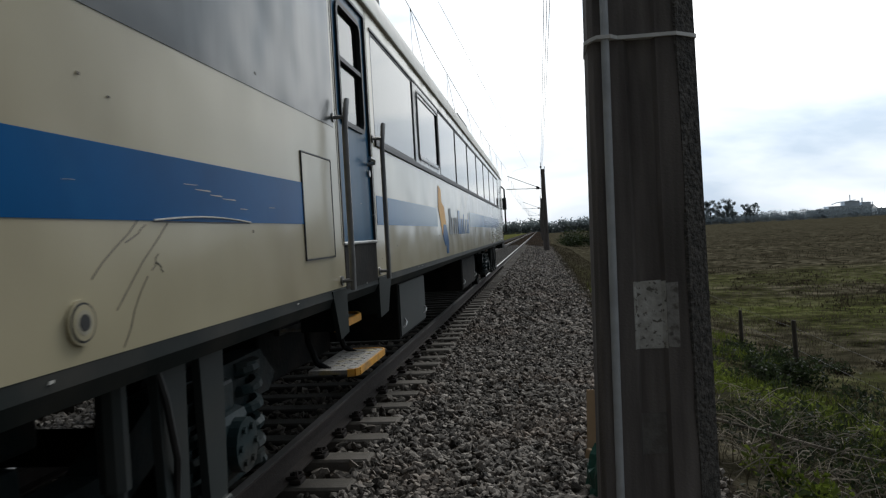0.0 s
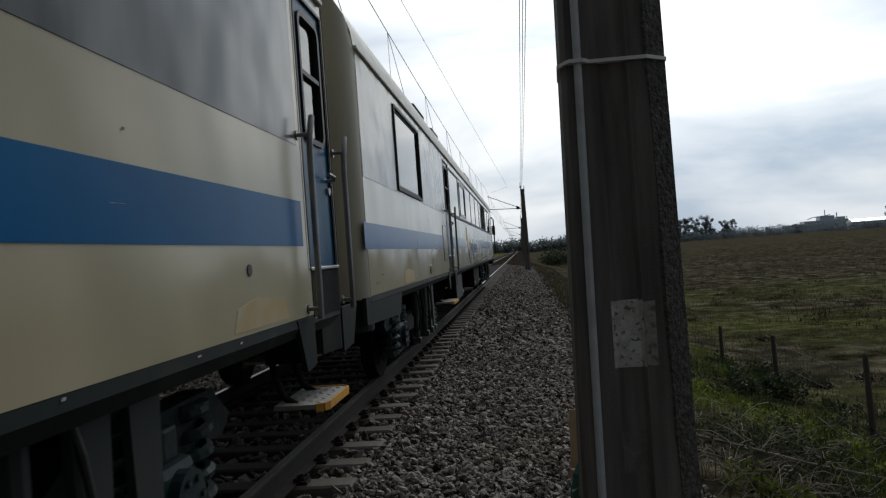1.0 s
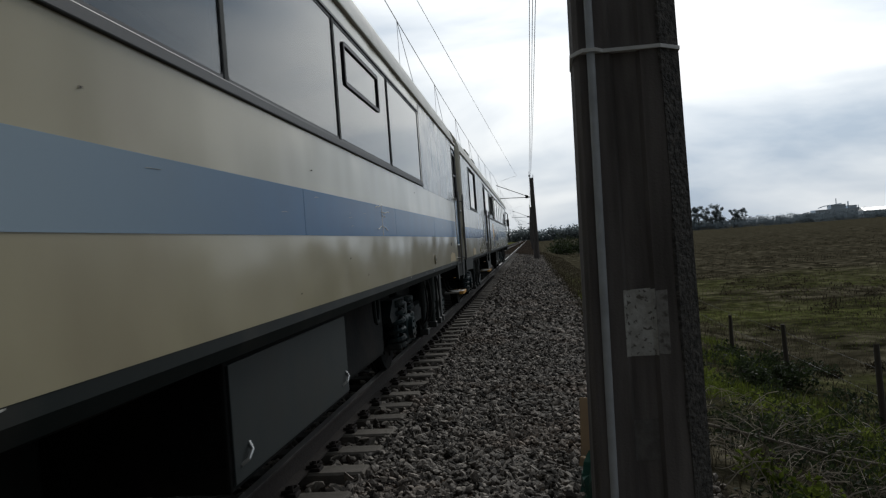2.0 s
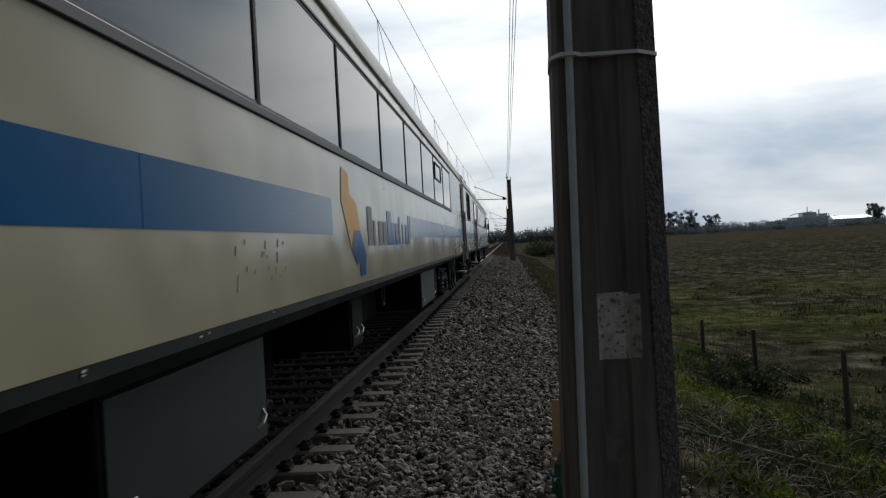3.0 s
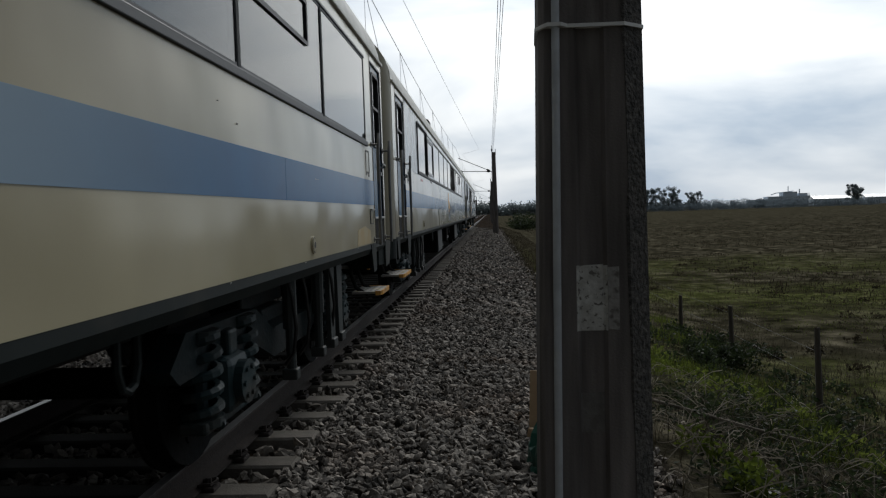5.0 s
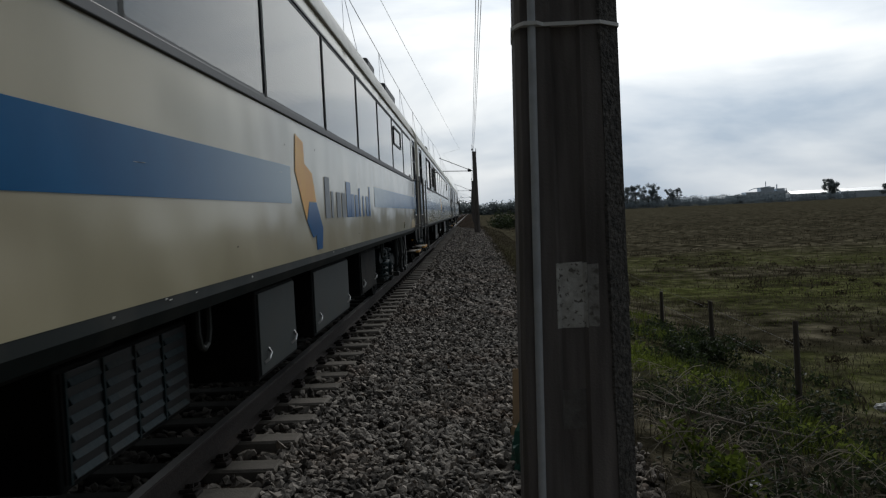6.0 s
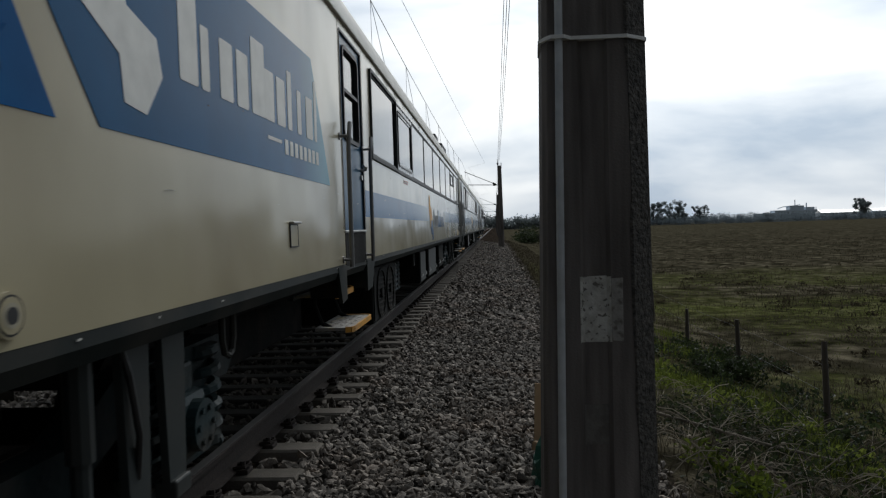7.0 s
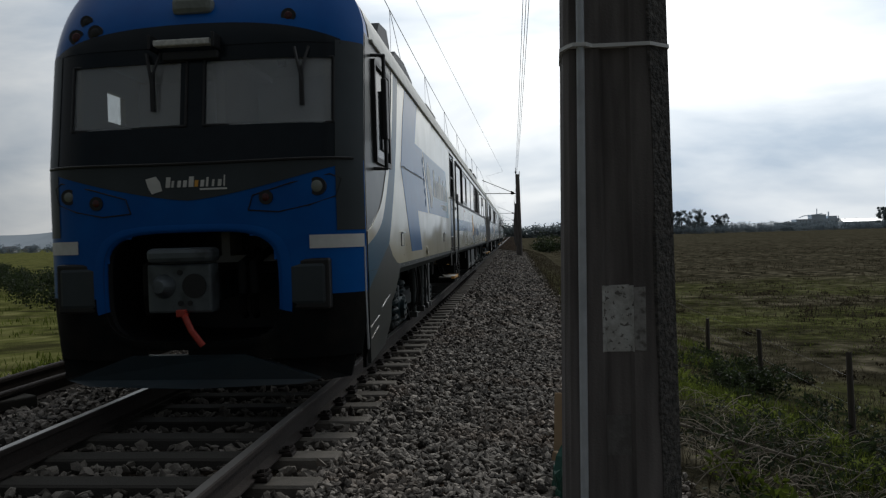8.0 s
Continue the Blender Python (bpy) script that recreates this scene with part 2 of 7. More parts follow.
def shade_middle(m):
    """The shade under the train, put into the colour of each sleeper's middle."""
    n, l = m.node_tree.nodes, m.node_tree.links
    b = n["Principled BSDF"]
    old = b.inputs["Base Color"].links[0].from_socket
    co = n.new("ShaderNodeTexCoord"); sep = n.new("ShaderNodeSeparateXYZ"); l.new(co.outputs["Object"], sep.inputs[0])
    ab = n.new("ShaderNodeMath"); ab.operation = "ABSOLUTE"; l.new(sep.outputs["X"], ab.inputs[0])
    nz = n.new("ShaderNodeTexNoise"); nz.inputs["Scale"].default_value = 7; l.new(co.outputs["Object"], nz.inputs["Vector"])
    ad = n.new("ShaderNodeMath"); ad.operation = "MULTIPLY_ADD"; ad.inputs[1].default_value = 0.35; l.new(nz.outputs["Fac"], ad.inputs[0]); l.new(ab.outputs[0], ad.inputs[2])
    mr = n.new("ShaderNodeMapRange"); mr.inputs["From Min"].default_value, mr.inputs["From Max"].default_value = 0.85, 1.12
    l.new(ad.outputs[0], mr.inputs[0])
    mx = n.new("ShaderNodeMix"); mx.data_type = "RGBA"; mx.inputs[6].default_value = (0.042, 0.039, 0.034, 1)
    l.new(mr.outputs[0], mx.inputs[0]); l.new(old, mx.inputs[7]); l.new(mx.outputs[2], b.inputs["Base Color"])


shade_middle(CONCRETE)


# ---------------------------------------------------------------- helpers
def part(name, bm, mat, parent, label=""):
    """Links a bmesh (or a mesh already made) as one object, under a thing or a part, or at top level."""
    if isinstance(bm, bmesh.types.BMesh):
        me = bpy.data.meshes.new(name)
        bm.to_mesh(me)
        bm.free()
        me.materials.append(mat)
    else:
        me = bm
    ob = new(name, me)
    if parent is not None:
        ob.parent = parent
    if label:
        tagged(ob, label)
    return ob


def smooth(ob, angle=40):
    me = ob.data
    me.polygons.foreach_set("use_smooth", [True] * len(me.polygons))
    me.set_sharp_from_angle(angle=radians(angle))
    return ob


def box(bm, x0, x1, y0, y1, z0, z1, bevel=0.0):
    m = Matrix.LocRotScale(((x0 + x1) / 2, (y0 + y1) / 2, (z0 + z1) / 2), None, (abs(x1 - x0), abs(y1 - y0), abs(z1 - z0)))
    vs = bmesh.ops.create_cube(bm, size=1, matrix=m)["verts"]
    if bevel:
        es = {e for v in vs for e in v.link_edges}
        bmesh.ops.bevel(bm, geom=list(es), offset=bevel, segments=2, profile=0.5, affect="EDGES")
    return bm


def rod(bm, a, b, r, seg=10, r2=None):
    a, b = Vector(a), Vector(b)
    q = (b - a).to_track_quat("Z", "Y")
    m = Matrix.LocRotScale((a + b) / 2, q, None)
    bmesh.ops.create_cone(bm, cap_ends=True, segments=seg, radius1=r, radius2=r if r2 is None else r2, depth=(b - a).length, matrix=m)
    return bm


def tube(bm, pts, r, seg=8):
    """A bent tube through the points."""
    pts = [Vector(p) for p in pts]
    rings = []
    side = None
    for i, p in enumerate(pts):
        d = (pts[min(i + 1, len(pts) - 1)] - pts[max(i - 1, 0)]).normalized()
        if side is None:
            side = d.orthogonal().normalized()
        side = (side - d * side.dot(d)).normalized()
        up = d.cross(side)
        rings.append([bm.verts.new(p + (side * math.cos(2 * math.pi * k / seg) + up * math.sin(2 * math.pi * k / seg)) * r) for k in range(seg)])
    for a, b in zip(rings, rings[1:]):
        for k in range(seg):
            bm.faces.new((a[k], a[(k + 1) % seg], b[(k + 1) % seg], b[k]))
    bm.faces.new(rings[0][::-1])
    bm.faces.new(rings[-1])
    return bm


def prism(bm, outline, to_world, depth):
    """Extrudes a flat outline [(u, v)] by depth; to_world(u, v, w) gives the place."""
    lo = [bm.verts.new(to_world(u, v, 0)) for u, v in outline]
    hi = [bm.verts.new(to_world(u, v, depth)) for u, v in outline]
    bm.faces.new(lo[::-1])
    bm.faces.new(hi)
    n = len(lo)
    for i in range(n):
        bm.faces.new((lo[i], lo[(i + 1) % n], hi[(i + 1) % n], hi[i]))
    bmesh.ops.recalc_face_normals(bm, faces=bm.faces)
    return bm


def rounded(y0, y1, z0, z1, r, n=4):
    pts = []
    for cy, cz, a in ((y1 - r, z1 - r, 0), (y0 + r, z1 - r, 90), (y0 + r, z0 + r, 180), (y1 - r, z0 + r, 270)):
        for k in range(n + 1):
            t = radians(a + 90 * k / n)
            pts.append((cy + r * math.cos(t), cz + r * math.sin(t)))
    return pts


def ring(bm, y0, y1, z0, z1, w, x0, x1, r=0.06):
    """A frame with rounded corners, standing in the plane of a wall that faces x."""
    a, b = rounded(y0, y1, z0, z1, r), rounded(y0 + w, y1 - w, z0 + w, z1 - w, max(r - w, 0.008))
    n = len(a)
    v = [[bm.verts.new((x, y, z)) for y, z in pts] for x in (x0, x1) for pts in (a, b)]
    for i in range(n):
        j = (i + 1) % n
        bm.faces.new((v[0][i], v[0][j], v[2][j], v[2][i]))
        bm.faces.new((v[2][i], v[2][j], v[3][j], v[3][i]))
        bm.faces.new((v[3][i], v[3][j], v[1][j], v[1][i]))
    bmesh.ops.recalc_face_normals(bm, faces=bm.faces)
    return bm


def plate(bm, outline, x, thick=0.003):
    """A thin plate of paint or vinyl on a wall that faces x: outline in (y, z)."""
    return prism(bm, outline, lambda u, v, w: (x + w, u, v), thick)


def wall_with_holes(bm, y0, y1, z0, z1, holes, x, thick):
    ys = sorted({y0, y1, *(h[0] for h in holes), *(h[1] for h in holes)})
    zs = sorted({z0, z1, *(h[2] for h in holes), *(h[3] for h in holes)})

    def gone(y, z):
        return y < y0 or y > y1 or z < z0 or z > z1 or any(h[0] < y < h[1] and h[2] < z < h[3] for h in holes)
    for a, b in zip(ys, ys[1:]):
        for c, d in zip(zs, zs[1:]):
            ym, zm = (a + b) / 2, (c + d) / 2
            if gone(ym, zm):
                continue
            for xx, flip in ((x, 1), (x - thick, -1)):
                v = [bm.verts.new((xx, p, q)) for p, q in ((a, c), (b, c), (b, d), (a, d))]
                bm.faces.new(v[::flip])
            for p, q, r_, s, yy, zz in ((a, c, a, d, a - 0.001, zm), (b, c, b, d, b + 0.001, zm), (a, c, b, c, ym, c - 0.001), (a, d, b, d, ym, d + 0.001)):
                if gone(yy, zz):
                    bm.faces.new([bm.verts.new(t) for t in ((x, p, q), (x, r_, s), (x - thick, r_, s), (x - thick, p, q))])
    bmesh.ops.remove_doubles(bm, verts=bm.verts, dist=0.0005)
    bmesh.ops.recalc_face_normals(bm, faces=bm.faces)
    return bm


def raw_mesh(name, verts, faces, mat, smooth_faces=False):
    me = bpy.data.meshes.new(name)
    me.from_pydata(verts, [], faces)
    me.materials.append(mat)
    if smooth_faces:
        me.polygons.foreach_set("use_smooth", [True] * len(me.polygons))
    return me


# ----------------------------------------------------------------- ground
def lerp_table(x, table):
    return float(np.interp(x, [a for a, _ in table], [b for _, b in table]))


PROFILE = [(-3000, -1.2), (-40, -1.2), (-14, -1.0), (-8.5, -0.75), (-7.0, -0.42), (-6.2, -0.27), (-1.1, -0.25), (-0.4, -0.33), (0.9, -0.46), (1.5, -0.56), (2.6, -0.95),
           (4.0, -1.32), (5.5, -1.52), (12, -1.6), (3000, -1.7)]


def ground_z(x, y):
    z = lerp_table(x, PROFILE)
    bank = 1.0 if (1.0 < x < 14 or -14 < x < -6.5) else 0.25
    z += bank * 0.09 * noise.noise((x * 0.45, y * 0.35, 3.0))
    if abs(x) > 14 and abs(x) < 300:
        z += 0.25 * noise.noise((x * 0.05, y * 0.05, 7.0))
    return z


def make_ground():
    xs = sorted({*np.arange(-16, 16.01, 0.4), *(16 * 1.28 ** k for k in range(1, 23)), *(-16 * 1.28 ** k for k in range(1, 23))})
    ys = sorted({*np.arange(-8, 40.01, 0.5), *(40 * 1.16 ** k for k in range(1, 31)), *(-8 * 1.4 ** k for k in range(1, 18))})
    verts = [(x, y, ground_z(x, y)) for y in ys for x in xs]
    w = len(xs)
    faces = [(j * w + i, j * w + i + 1, (j + 1) * w + i + 1, (j + 1) * w + i) for j in range(len(ys) - 1) for i in range(w - 1)]
    me = raw_mesh("ground", verts, faces, GROUND, True)
    tagged(new("ground", me), "track ballast verge and rough brown-green pasture", "ground", kind="structure")


def ground_material():
    m = bpy.data.materials.new("pasture_and_gravel")
    m.use_nodes = True
    n, l = m.node_tree.nodes, m.node_tree.links
    b = n["Principled BSDF"]
    b.inputs["Roughness"].default_value = 0.95
    b.inputs["Specular IOR Level"].default_value = 0.0
    co = n.new("ShaderNodeTexCoord")

    def nz(scale, detail=6, stretch=(1, 1, 1)):
        mp = n.new("ShaderNodeMapping"); mp.inputs["Scale"].default_value = stretch
        l.new(co.outputs["Object"], mp.inputs[0])
        t = n.new("ShaderNodeTexNoise")
        t.inputs["Scale"].default_value, t.inputs["Detail"].default_value = scale, detail
        l.new(mp.outputs[0], t.inputs["Vector"])
        return t.outputs["Fac"]

    def ramp(fac, *stops):
        r = n.new("ShaderNodeValToRGB")
        e = r.color_ramp.elements
        while len(e) < len(stops):
            e.new(0.5)
        for k, (p, c) in enumerate(stops):
            e[k].position, e[k].color = p, (*c, 1)
        l.new(fac, r.inputs[0])
        return r.outputs[0]

    def mix(fac, a, c):
        x = n.new("ShaderNodeMix"); x.data_type = "RGBA"
        l.new(fac, x.inputs[0]); l.new(a, x.inputs[6]); l.new(c, x.inputs[7])
        return x.outputs[2]
    green = ramp(nz(3.0, 8), (0.3, (0.010, 0.014, 0.004)), (0.52, (0.070, 0.078, 0.024)), (0.72, (0.15, 0.15, 0.06)))
    brown = ramp(nz(1.6, 8), (0.32, (0.010, 0.0095, 0.006)), (0.5, (0.056, 0.050, 0.033)), (0.70, (0.155, 0.136, 0.094)))
    patch = n.new("ShaderNodeMapRange")
    patch.inputs["From Min"].default_value, patch.inputs["From Max"].default_value = 0.44, 0.58
    l.new(nz(0.06, 8, (0.4, 1.5, 1)), patch.inputs[0])
    # wetter and greener in a broad strip beside the fence, dry farther out
    far = n.new("ShaderNodeSeparateXYZ"); l.new(co.outputs["Object"], far.inputs[0])
    strip = n.new("ShaderNodeMath"); strip.operation = "MULTIPLY_ADD"; strip.inputs[1].default_value = 14.0
    l.new(nz(0.12, 5), strip.inputs[0]); l.new(far.outputs["Y"], strip.inputs[2])
    dry = n.new("ShaderNodeMapRange"); dry.inputs["From Min"].default_value, dry.inputs["From Max"].default_value = 36, 52
    l.new(strip.outputs[0], dry.inputs[0])
    side = n.new("ShaderNodeMapRange"); side.inputs["From Min"].default_value, side.inputs["From Max"].default_value = -6, -4
    l.new(far.outputs["X"], side.inputs[0])
    dry_r = n.new("ShaderNodeMath"); dry_r.operation = "MULTIPLY"; l.new(dry.outputs[0], dry_r.inputs[0]); l.new(side.outputs[0], dry_r.inputs[1])
    bare = n.new("ShaderNodeMath"); bare.operation = "MULTIPLY"; l.new(patch.outputs[0], bare.inputs[0]); l.new(side.outputs[0], bare.inputs[1])
    drier = n.new("ShaderNodeMath"); drier.operation = "MAXIMUM"; l.new(dry_r.outputs[0], drier.inputs[0]); l.new(bare.outputs[0], drier.inputs[1])
    soil = n.new("ShaderNodeMapRange"); soil.inputs["From Min"].default_value, soil.inputs["From Max"].default_value = 18, 14
    l.new(strip.outputs[0], soil.inputs[0])
    soil_r = n.new("ShaderNodeMath"); soil_r.operation = "MULTIPLY"; l.new(soil.outputs[0], soil_r.inputs[0]); l.new(side.outputs[0], soil_r.inputs[1])
    driest = n.new("ShaderNodeMath"); driest.operation = "MAXIMUM"; l.new(drier.outputs[0], driest.inputs[0]); l.new(soil_r.outputs[0], driest.inputs[1])
    field = mix(driest.outputs[0], green, brown)
    # Yellower green of the left field, with sunlight put into the colour.
    sunlit_green = ramp(nz(1.2, 7), (0.3, (0.06, 0.068, 0.018)), (0.55, (0.12, 0.122, 0.042)), (0.75, (0.19, 0.175, 0.08)))
    field = mix(side.outputs[0], sunlit_green, field)
    clump = n.new("ShaderNodeMapRange")
    clump.inputs["From Min"].default_value, clump.inputs["From Max"].default_value = 0.50, 0.64
    l.new(nz(0.55, 7, (0.6, 1.3, 1)), clump.inputs[0])
    dark = n.new("ShaderNodeRGB"); dark.outputs[0].default_value = (0.024, 0.022, 0.013, 1)
    cf = n.new("ShaderNodeMath"); cf.operation = "MULTIPLY"; cf.inputs[1].default_value = 0.75
    l.new(clump.outputs[0], cf.inputs[0])
    field = mix(cf.outputs[0], field, dark.outputs[0])
    gravel = ramp(nz(22, 6), (0.36, (0.008, 0.0075, 0.007)), (0.54, (0.03, 0.027, 0.024)), (0.72, (0.11, 0.098, 0.086)))
    tint = ramp(nz(0.8, 4), (0.35, (1.0, 1.0, 1.0)), (0.65, (0.95, 0.72, 0.55)))
    tm = n.new("ShaderNodeMix"); tm.data_type = "RGBA"; tm.blend_type = "MULTIPLY"; tm.inputs[0].default_value = 1
    l.new(gravel, tm.inputs[6]); l.new(tint, tm.inputs[7])
    sep = n.new("ShaderNodeSeparateXYZ"); l.new(co.outputs["Object"], sep.inputs[0])
    wob = n.new("ShaderNodeMath"); wob.operation = "MULTIPLY_ADD"; wob.inputs[1].default_value = 1.3
    l.new(nz(0.9, 5), wob.inputs[0]); l.new(sep.outputs["X"], wob.inputs[2])
    right = n.new("ShaderNodeMapRange"); right.inputs["From Min"].default_value, right.inputs["From Max"].default_value = 1.75, 2.2
    l.new(wob.outputs[0], right.inputs[0])
    left = n.new("ShaderNodeMapRange"); left.inputs["From Min"].default_value, left.inputs["From Max"].default_value = -5.7, -6.1
    l.new(wob.outputs[0], left.inputs[0])
    mx = n.new("ShaderNodeMath"); mx.operation = "MAXIMUM"
    l.new(right.outputs[0], mx.inputs[0]); l.new(left.outputs[0], mx.inputs[1])
    l.new(mix(mx.outputs[0], tm.outputs[2], field), b.inputs["Base Color"])
    bp = n.new("ShaderNodeBump"); bp.inputs["Strength"].default_value, bp.inputs["Distance"].default_value = 0.9, 0.06
    l.new(nz(14, 6), bp.inputs["Height"]); l.new(bp.outputs[0], b.inputs["Normal"])
    return m


GROUND = ground_material()
make_ground()

# ------------------------------------------------------------------ track
XC = -2.635
RAILS = (-1.76, -3.51)
PITCH = 0.53


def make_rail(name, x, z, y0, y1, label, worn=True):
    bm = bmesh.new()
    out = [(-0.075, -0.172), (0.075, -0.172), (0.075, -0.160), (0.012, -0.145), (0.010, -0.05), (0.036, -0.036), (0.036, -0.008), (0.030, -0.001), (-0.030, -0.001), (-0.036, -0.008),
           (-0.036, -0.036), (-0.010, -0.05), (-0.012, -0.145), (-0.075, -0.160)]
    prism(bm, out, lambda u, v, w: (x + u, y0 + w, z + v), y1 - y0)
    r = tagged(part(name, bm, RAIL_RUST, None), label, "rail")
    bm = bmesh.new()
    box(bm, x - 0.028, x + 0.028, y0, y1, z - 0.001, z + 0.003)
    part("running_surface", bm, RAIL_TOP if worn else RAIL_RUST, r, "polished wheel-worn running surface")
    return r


for rx_ in RAILS:
    tagged(make_rail("rail", rx_, 0.0, -30, 900, "rusty brown steel rail with polished running surface"), group="rails of the near track")
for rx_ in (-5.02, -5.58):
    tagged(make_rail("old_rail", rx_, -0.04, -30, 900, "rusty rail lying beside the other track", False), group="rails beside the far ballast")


def sleeper_mesh():
    bm = bmesh.new()
    w0, w1, L = 0.14, 0.10, 1.37
    a = [bm.verts.new((x, y, z)) for x, y, z in
         ((-L, -w0, -0.2), (L, -w0, -0.2), (L, w0, -0.2), (-L, w0, -0.2), (-L + 0.02, -w1, 0), (L - 0.02, -w1, 0), (L - 0.02, w1, 0), (-L + 0.02, w1, 0))]
    for f in ((3, 2, 1, 0), (4, 5, 6, 7), (0, 1, 5, 4), (1, 2, 6, 5), (2, 3, 7, 6), (3, 0, 4, 7)):
        bm.faces.new([a[i] for i in f])
    bmesh.ops.bevel(bm, geom=[e for e in bm.edges if all(v.co.z > -0.1 for v in e.verts)], offset=0.015, segments=1, affect="EDGES")
    me = bpy.data.meshes.new("sleeper"); bm.to_mesh(me); bm.free(); me.materials.append(CONCRETE)
    return me


def clip_mesh():
    bm = bmesh.new()
    box(bm, -0.05, 0.05, -0.055, 0.055, 0, 0.03, 0.008)
    rod(bm, (0.0, 0, 0.02), (0.0, 0, 0.075), 0.018, 6)
    tube(bm, [(-0.05, -0.04, 0.04), (0.03, -0.05, 0.05), (0.05, 0, 0.055), (0.03, 0.05, 0.05), (-0.05, 0.04, 0.04)], 0.012, 5)
    me = bpy.data.meshes.new("rail_clip"); bm.to_mesh(me); bm.free(); me.materials.append(RAIL_RUST)
    return me


track_bed = tagged(new("track_sleepers"), "row of weathered concrete sleepers bedded in ballast", "railway sleepers", kind="structure")
SLEEPER, CLIP = sleeper_mesh(), clip_mesh()
for k in range(150):
    y = 0.38 + PITCH * k + random.uniform(-0.02, 0.02)
    s = part("sleeper", SLEEPER, None, track_bed)
    s.matrix_basis = pose(XC, y, -0.183 + random.uniform(-0.008, 0.004), 0, 0, random.uniform(-0.6, 0.6))
    if k < 60:
        for x, turn_ in ((-1.66, 0), (-1.86, 180), (-3.61, 180)):
            c = part("rail_clip", CLIP, None, track_bed)
            c.matrix_basis = pose(x, y, -0.185, 0, 0, turn_)


def stones(name, label, n, x0, x1, y0, y1, size, seed, far=False, mat=None):
    """Loose broken stones, joined into one piece of stuff."""
    rng = np.random.default_rng(seed)
    bm = bmesh.new()
    bmesh.ops.create_icosphere(bm, subdivisions=1, radius=1)
    if far:
        bmesh.ops.delete(bm, geom=[f for f in bm.faces if f.calc_center_median().z < -0.5], context="FACES")
    v0 = np.array([v.co for v in bm.verts]); bm.verts.index_update()
    f0 = np.array([[v.index for v in f.verts] for f in bm.faces]); bm.free()
    V, Fc = [], []
    for i in range(n):
        x, y = rng.uniform(x0, x1), y0 + (y1 - y0) * rng.random() ** 1.5
        if x1 > 1 and x > x1 - 0.4 * rng.random():      # a ragged outer edge
            continue
        if any(abs(x - r) < 0.10 for r in RAILS):
            continue
        on_sleeper = XC - 1.4 < x < XC + 1.36 and abs(((y - 0.38 + PITCH / 2) % PITCH) - PITCH / 2) < 0.12
        if on_sleeper:
            continue
        s = size * rng.uniform(0.55, 1.35)
        q = Euler((rng.normal() * 0.6, rng.normal() * 0.6, rng.uniform(0, 6.28))).to_matrix()
        sc = np.array((rng.uniform(0.9, 1.6), rng.uniform(0.7, 1.2), rng.uniform(0.4, 0.75))) * s
        vv = (v0 * (1 + rng.uniform(-0.38, 0.38, (len(v0), 1)))) * sc
        vv = vv @ np.array(q).T
        z = ground_z(x, y) + rng.uniform(-0.03, 0.034) + (0.02 if x < -1.1 else 0)
        Fc.append(f0 + len(V) * len(v0))
        V.append(vv + (x, y, z))
    me = bpy.data.meshes.new(name)
    V, Fc = np.concatenate(V), np.concatenate(Fc)
    me.from_pydata(V.tolist(), [], Fc.tolist())
    me.materials.append(mat or STONE)
    tagged(new(name, me), label, "ballast", kind="stuff")


stones("ballast", "grey crushed stone ballast with brownish tint", 38000, -1.35, 1.25, 2.4, 13, 0.026, 5)
stones("ballast", "grey crushed stone ballast with brownish tint", 27000, -1.35, 1.35, 12.5, 75, 0.040, 6, True)
stones("ballast", "stone ballast between the rails, darkened for the shade under the train", 8000, -4.3, -1.35, 2.6, 14, 0.036, 7, False, SHADED_STONE)
stones("ballast", "grey stone ballast beside the old rails", 21000, -6.3, -4.2, 4.5, 20, 0.036, 8, True)
stones("ballast", "grey crushed stone ballast with brownish tint", 9000, -1.35, 1.25, -4, 2.4, 0.034, 9, True)
stones("ballast", "stone ballast between the rails, darkened for the shade under the train", 3500, -4.3, -1.35, -4, 2.6, 0.038, 10, True, SHADED_STONE)


# ------------------------------------------------------------------ train
HW = 1.40            # half the width of a car
ZB, ZG, ZT = 1.08, 3.13, 3.95   # foot of the paint, gutter, crown of the roof
WZ0, WZ1 = 2.13, 2.99           # windows
DZ0, DZ1 = 1.36, 3.03           # doors
MESHES = {}


def once(name, make, mat):
    """A mesh that alike parts share."""
    if name not in MESHES:
        bm = bmesh.new()
        make(bm)
        me = bpy.data.meshes.new(name)
        bm.to_mesh(me)
        bm.free()
        me.materials.append(mat)
        MESHES[name] = me
    return MESHES[name]


def roof_z(x):
    t = min(abs(x) / HW, 1)
    return ZG + (ZT - ZG) * (1 - t ** 3.2) ** 0.55


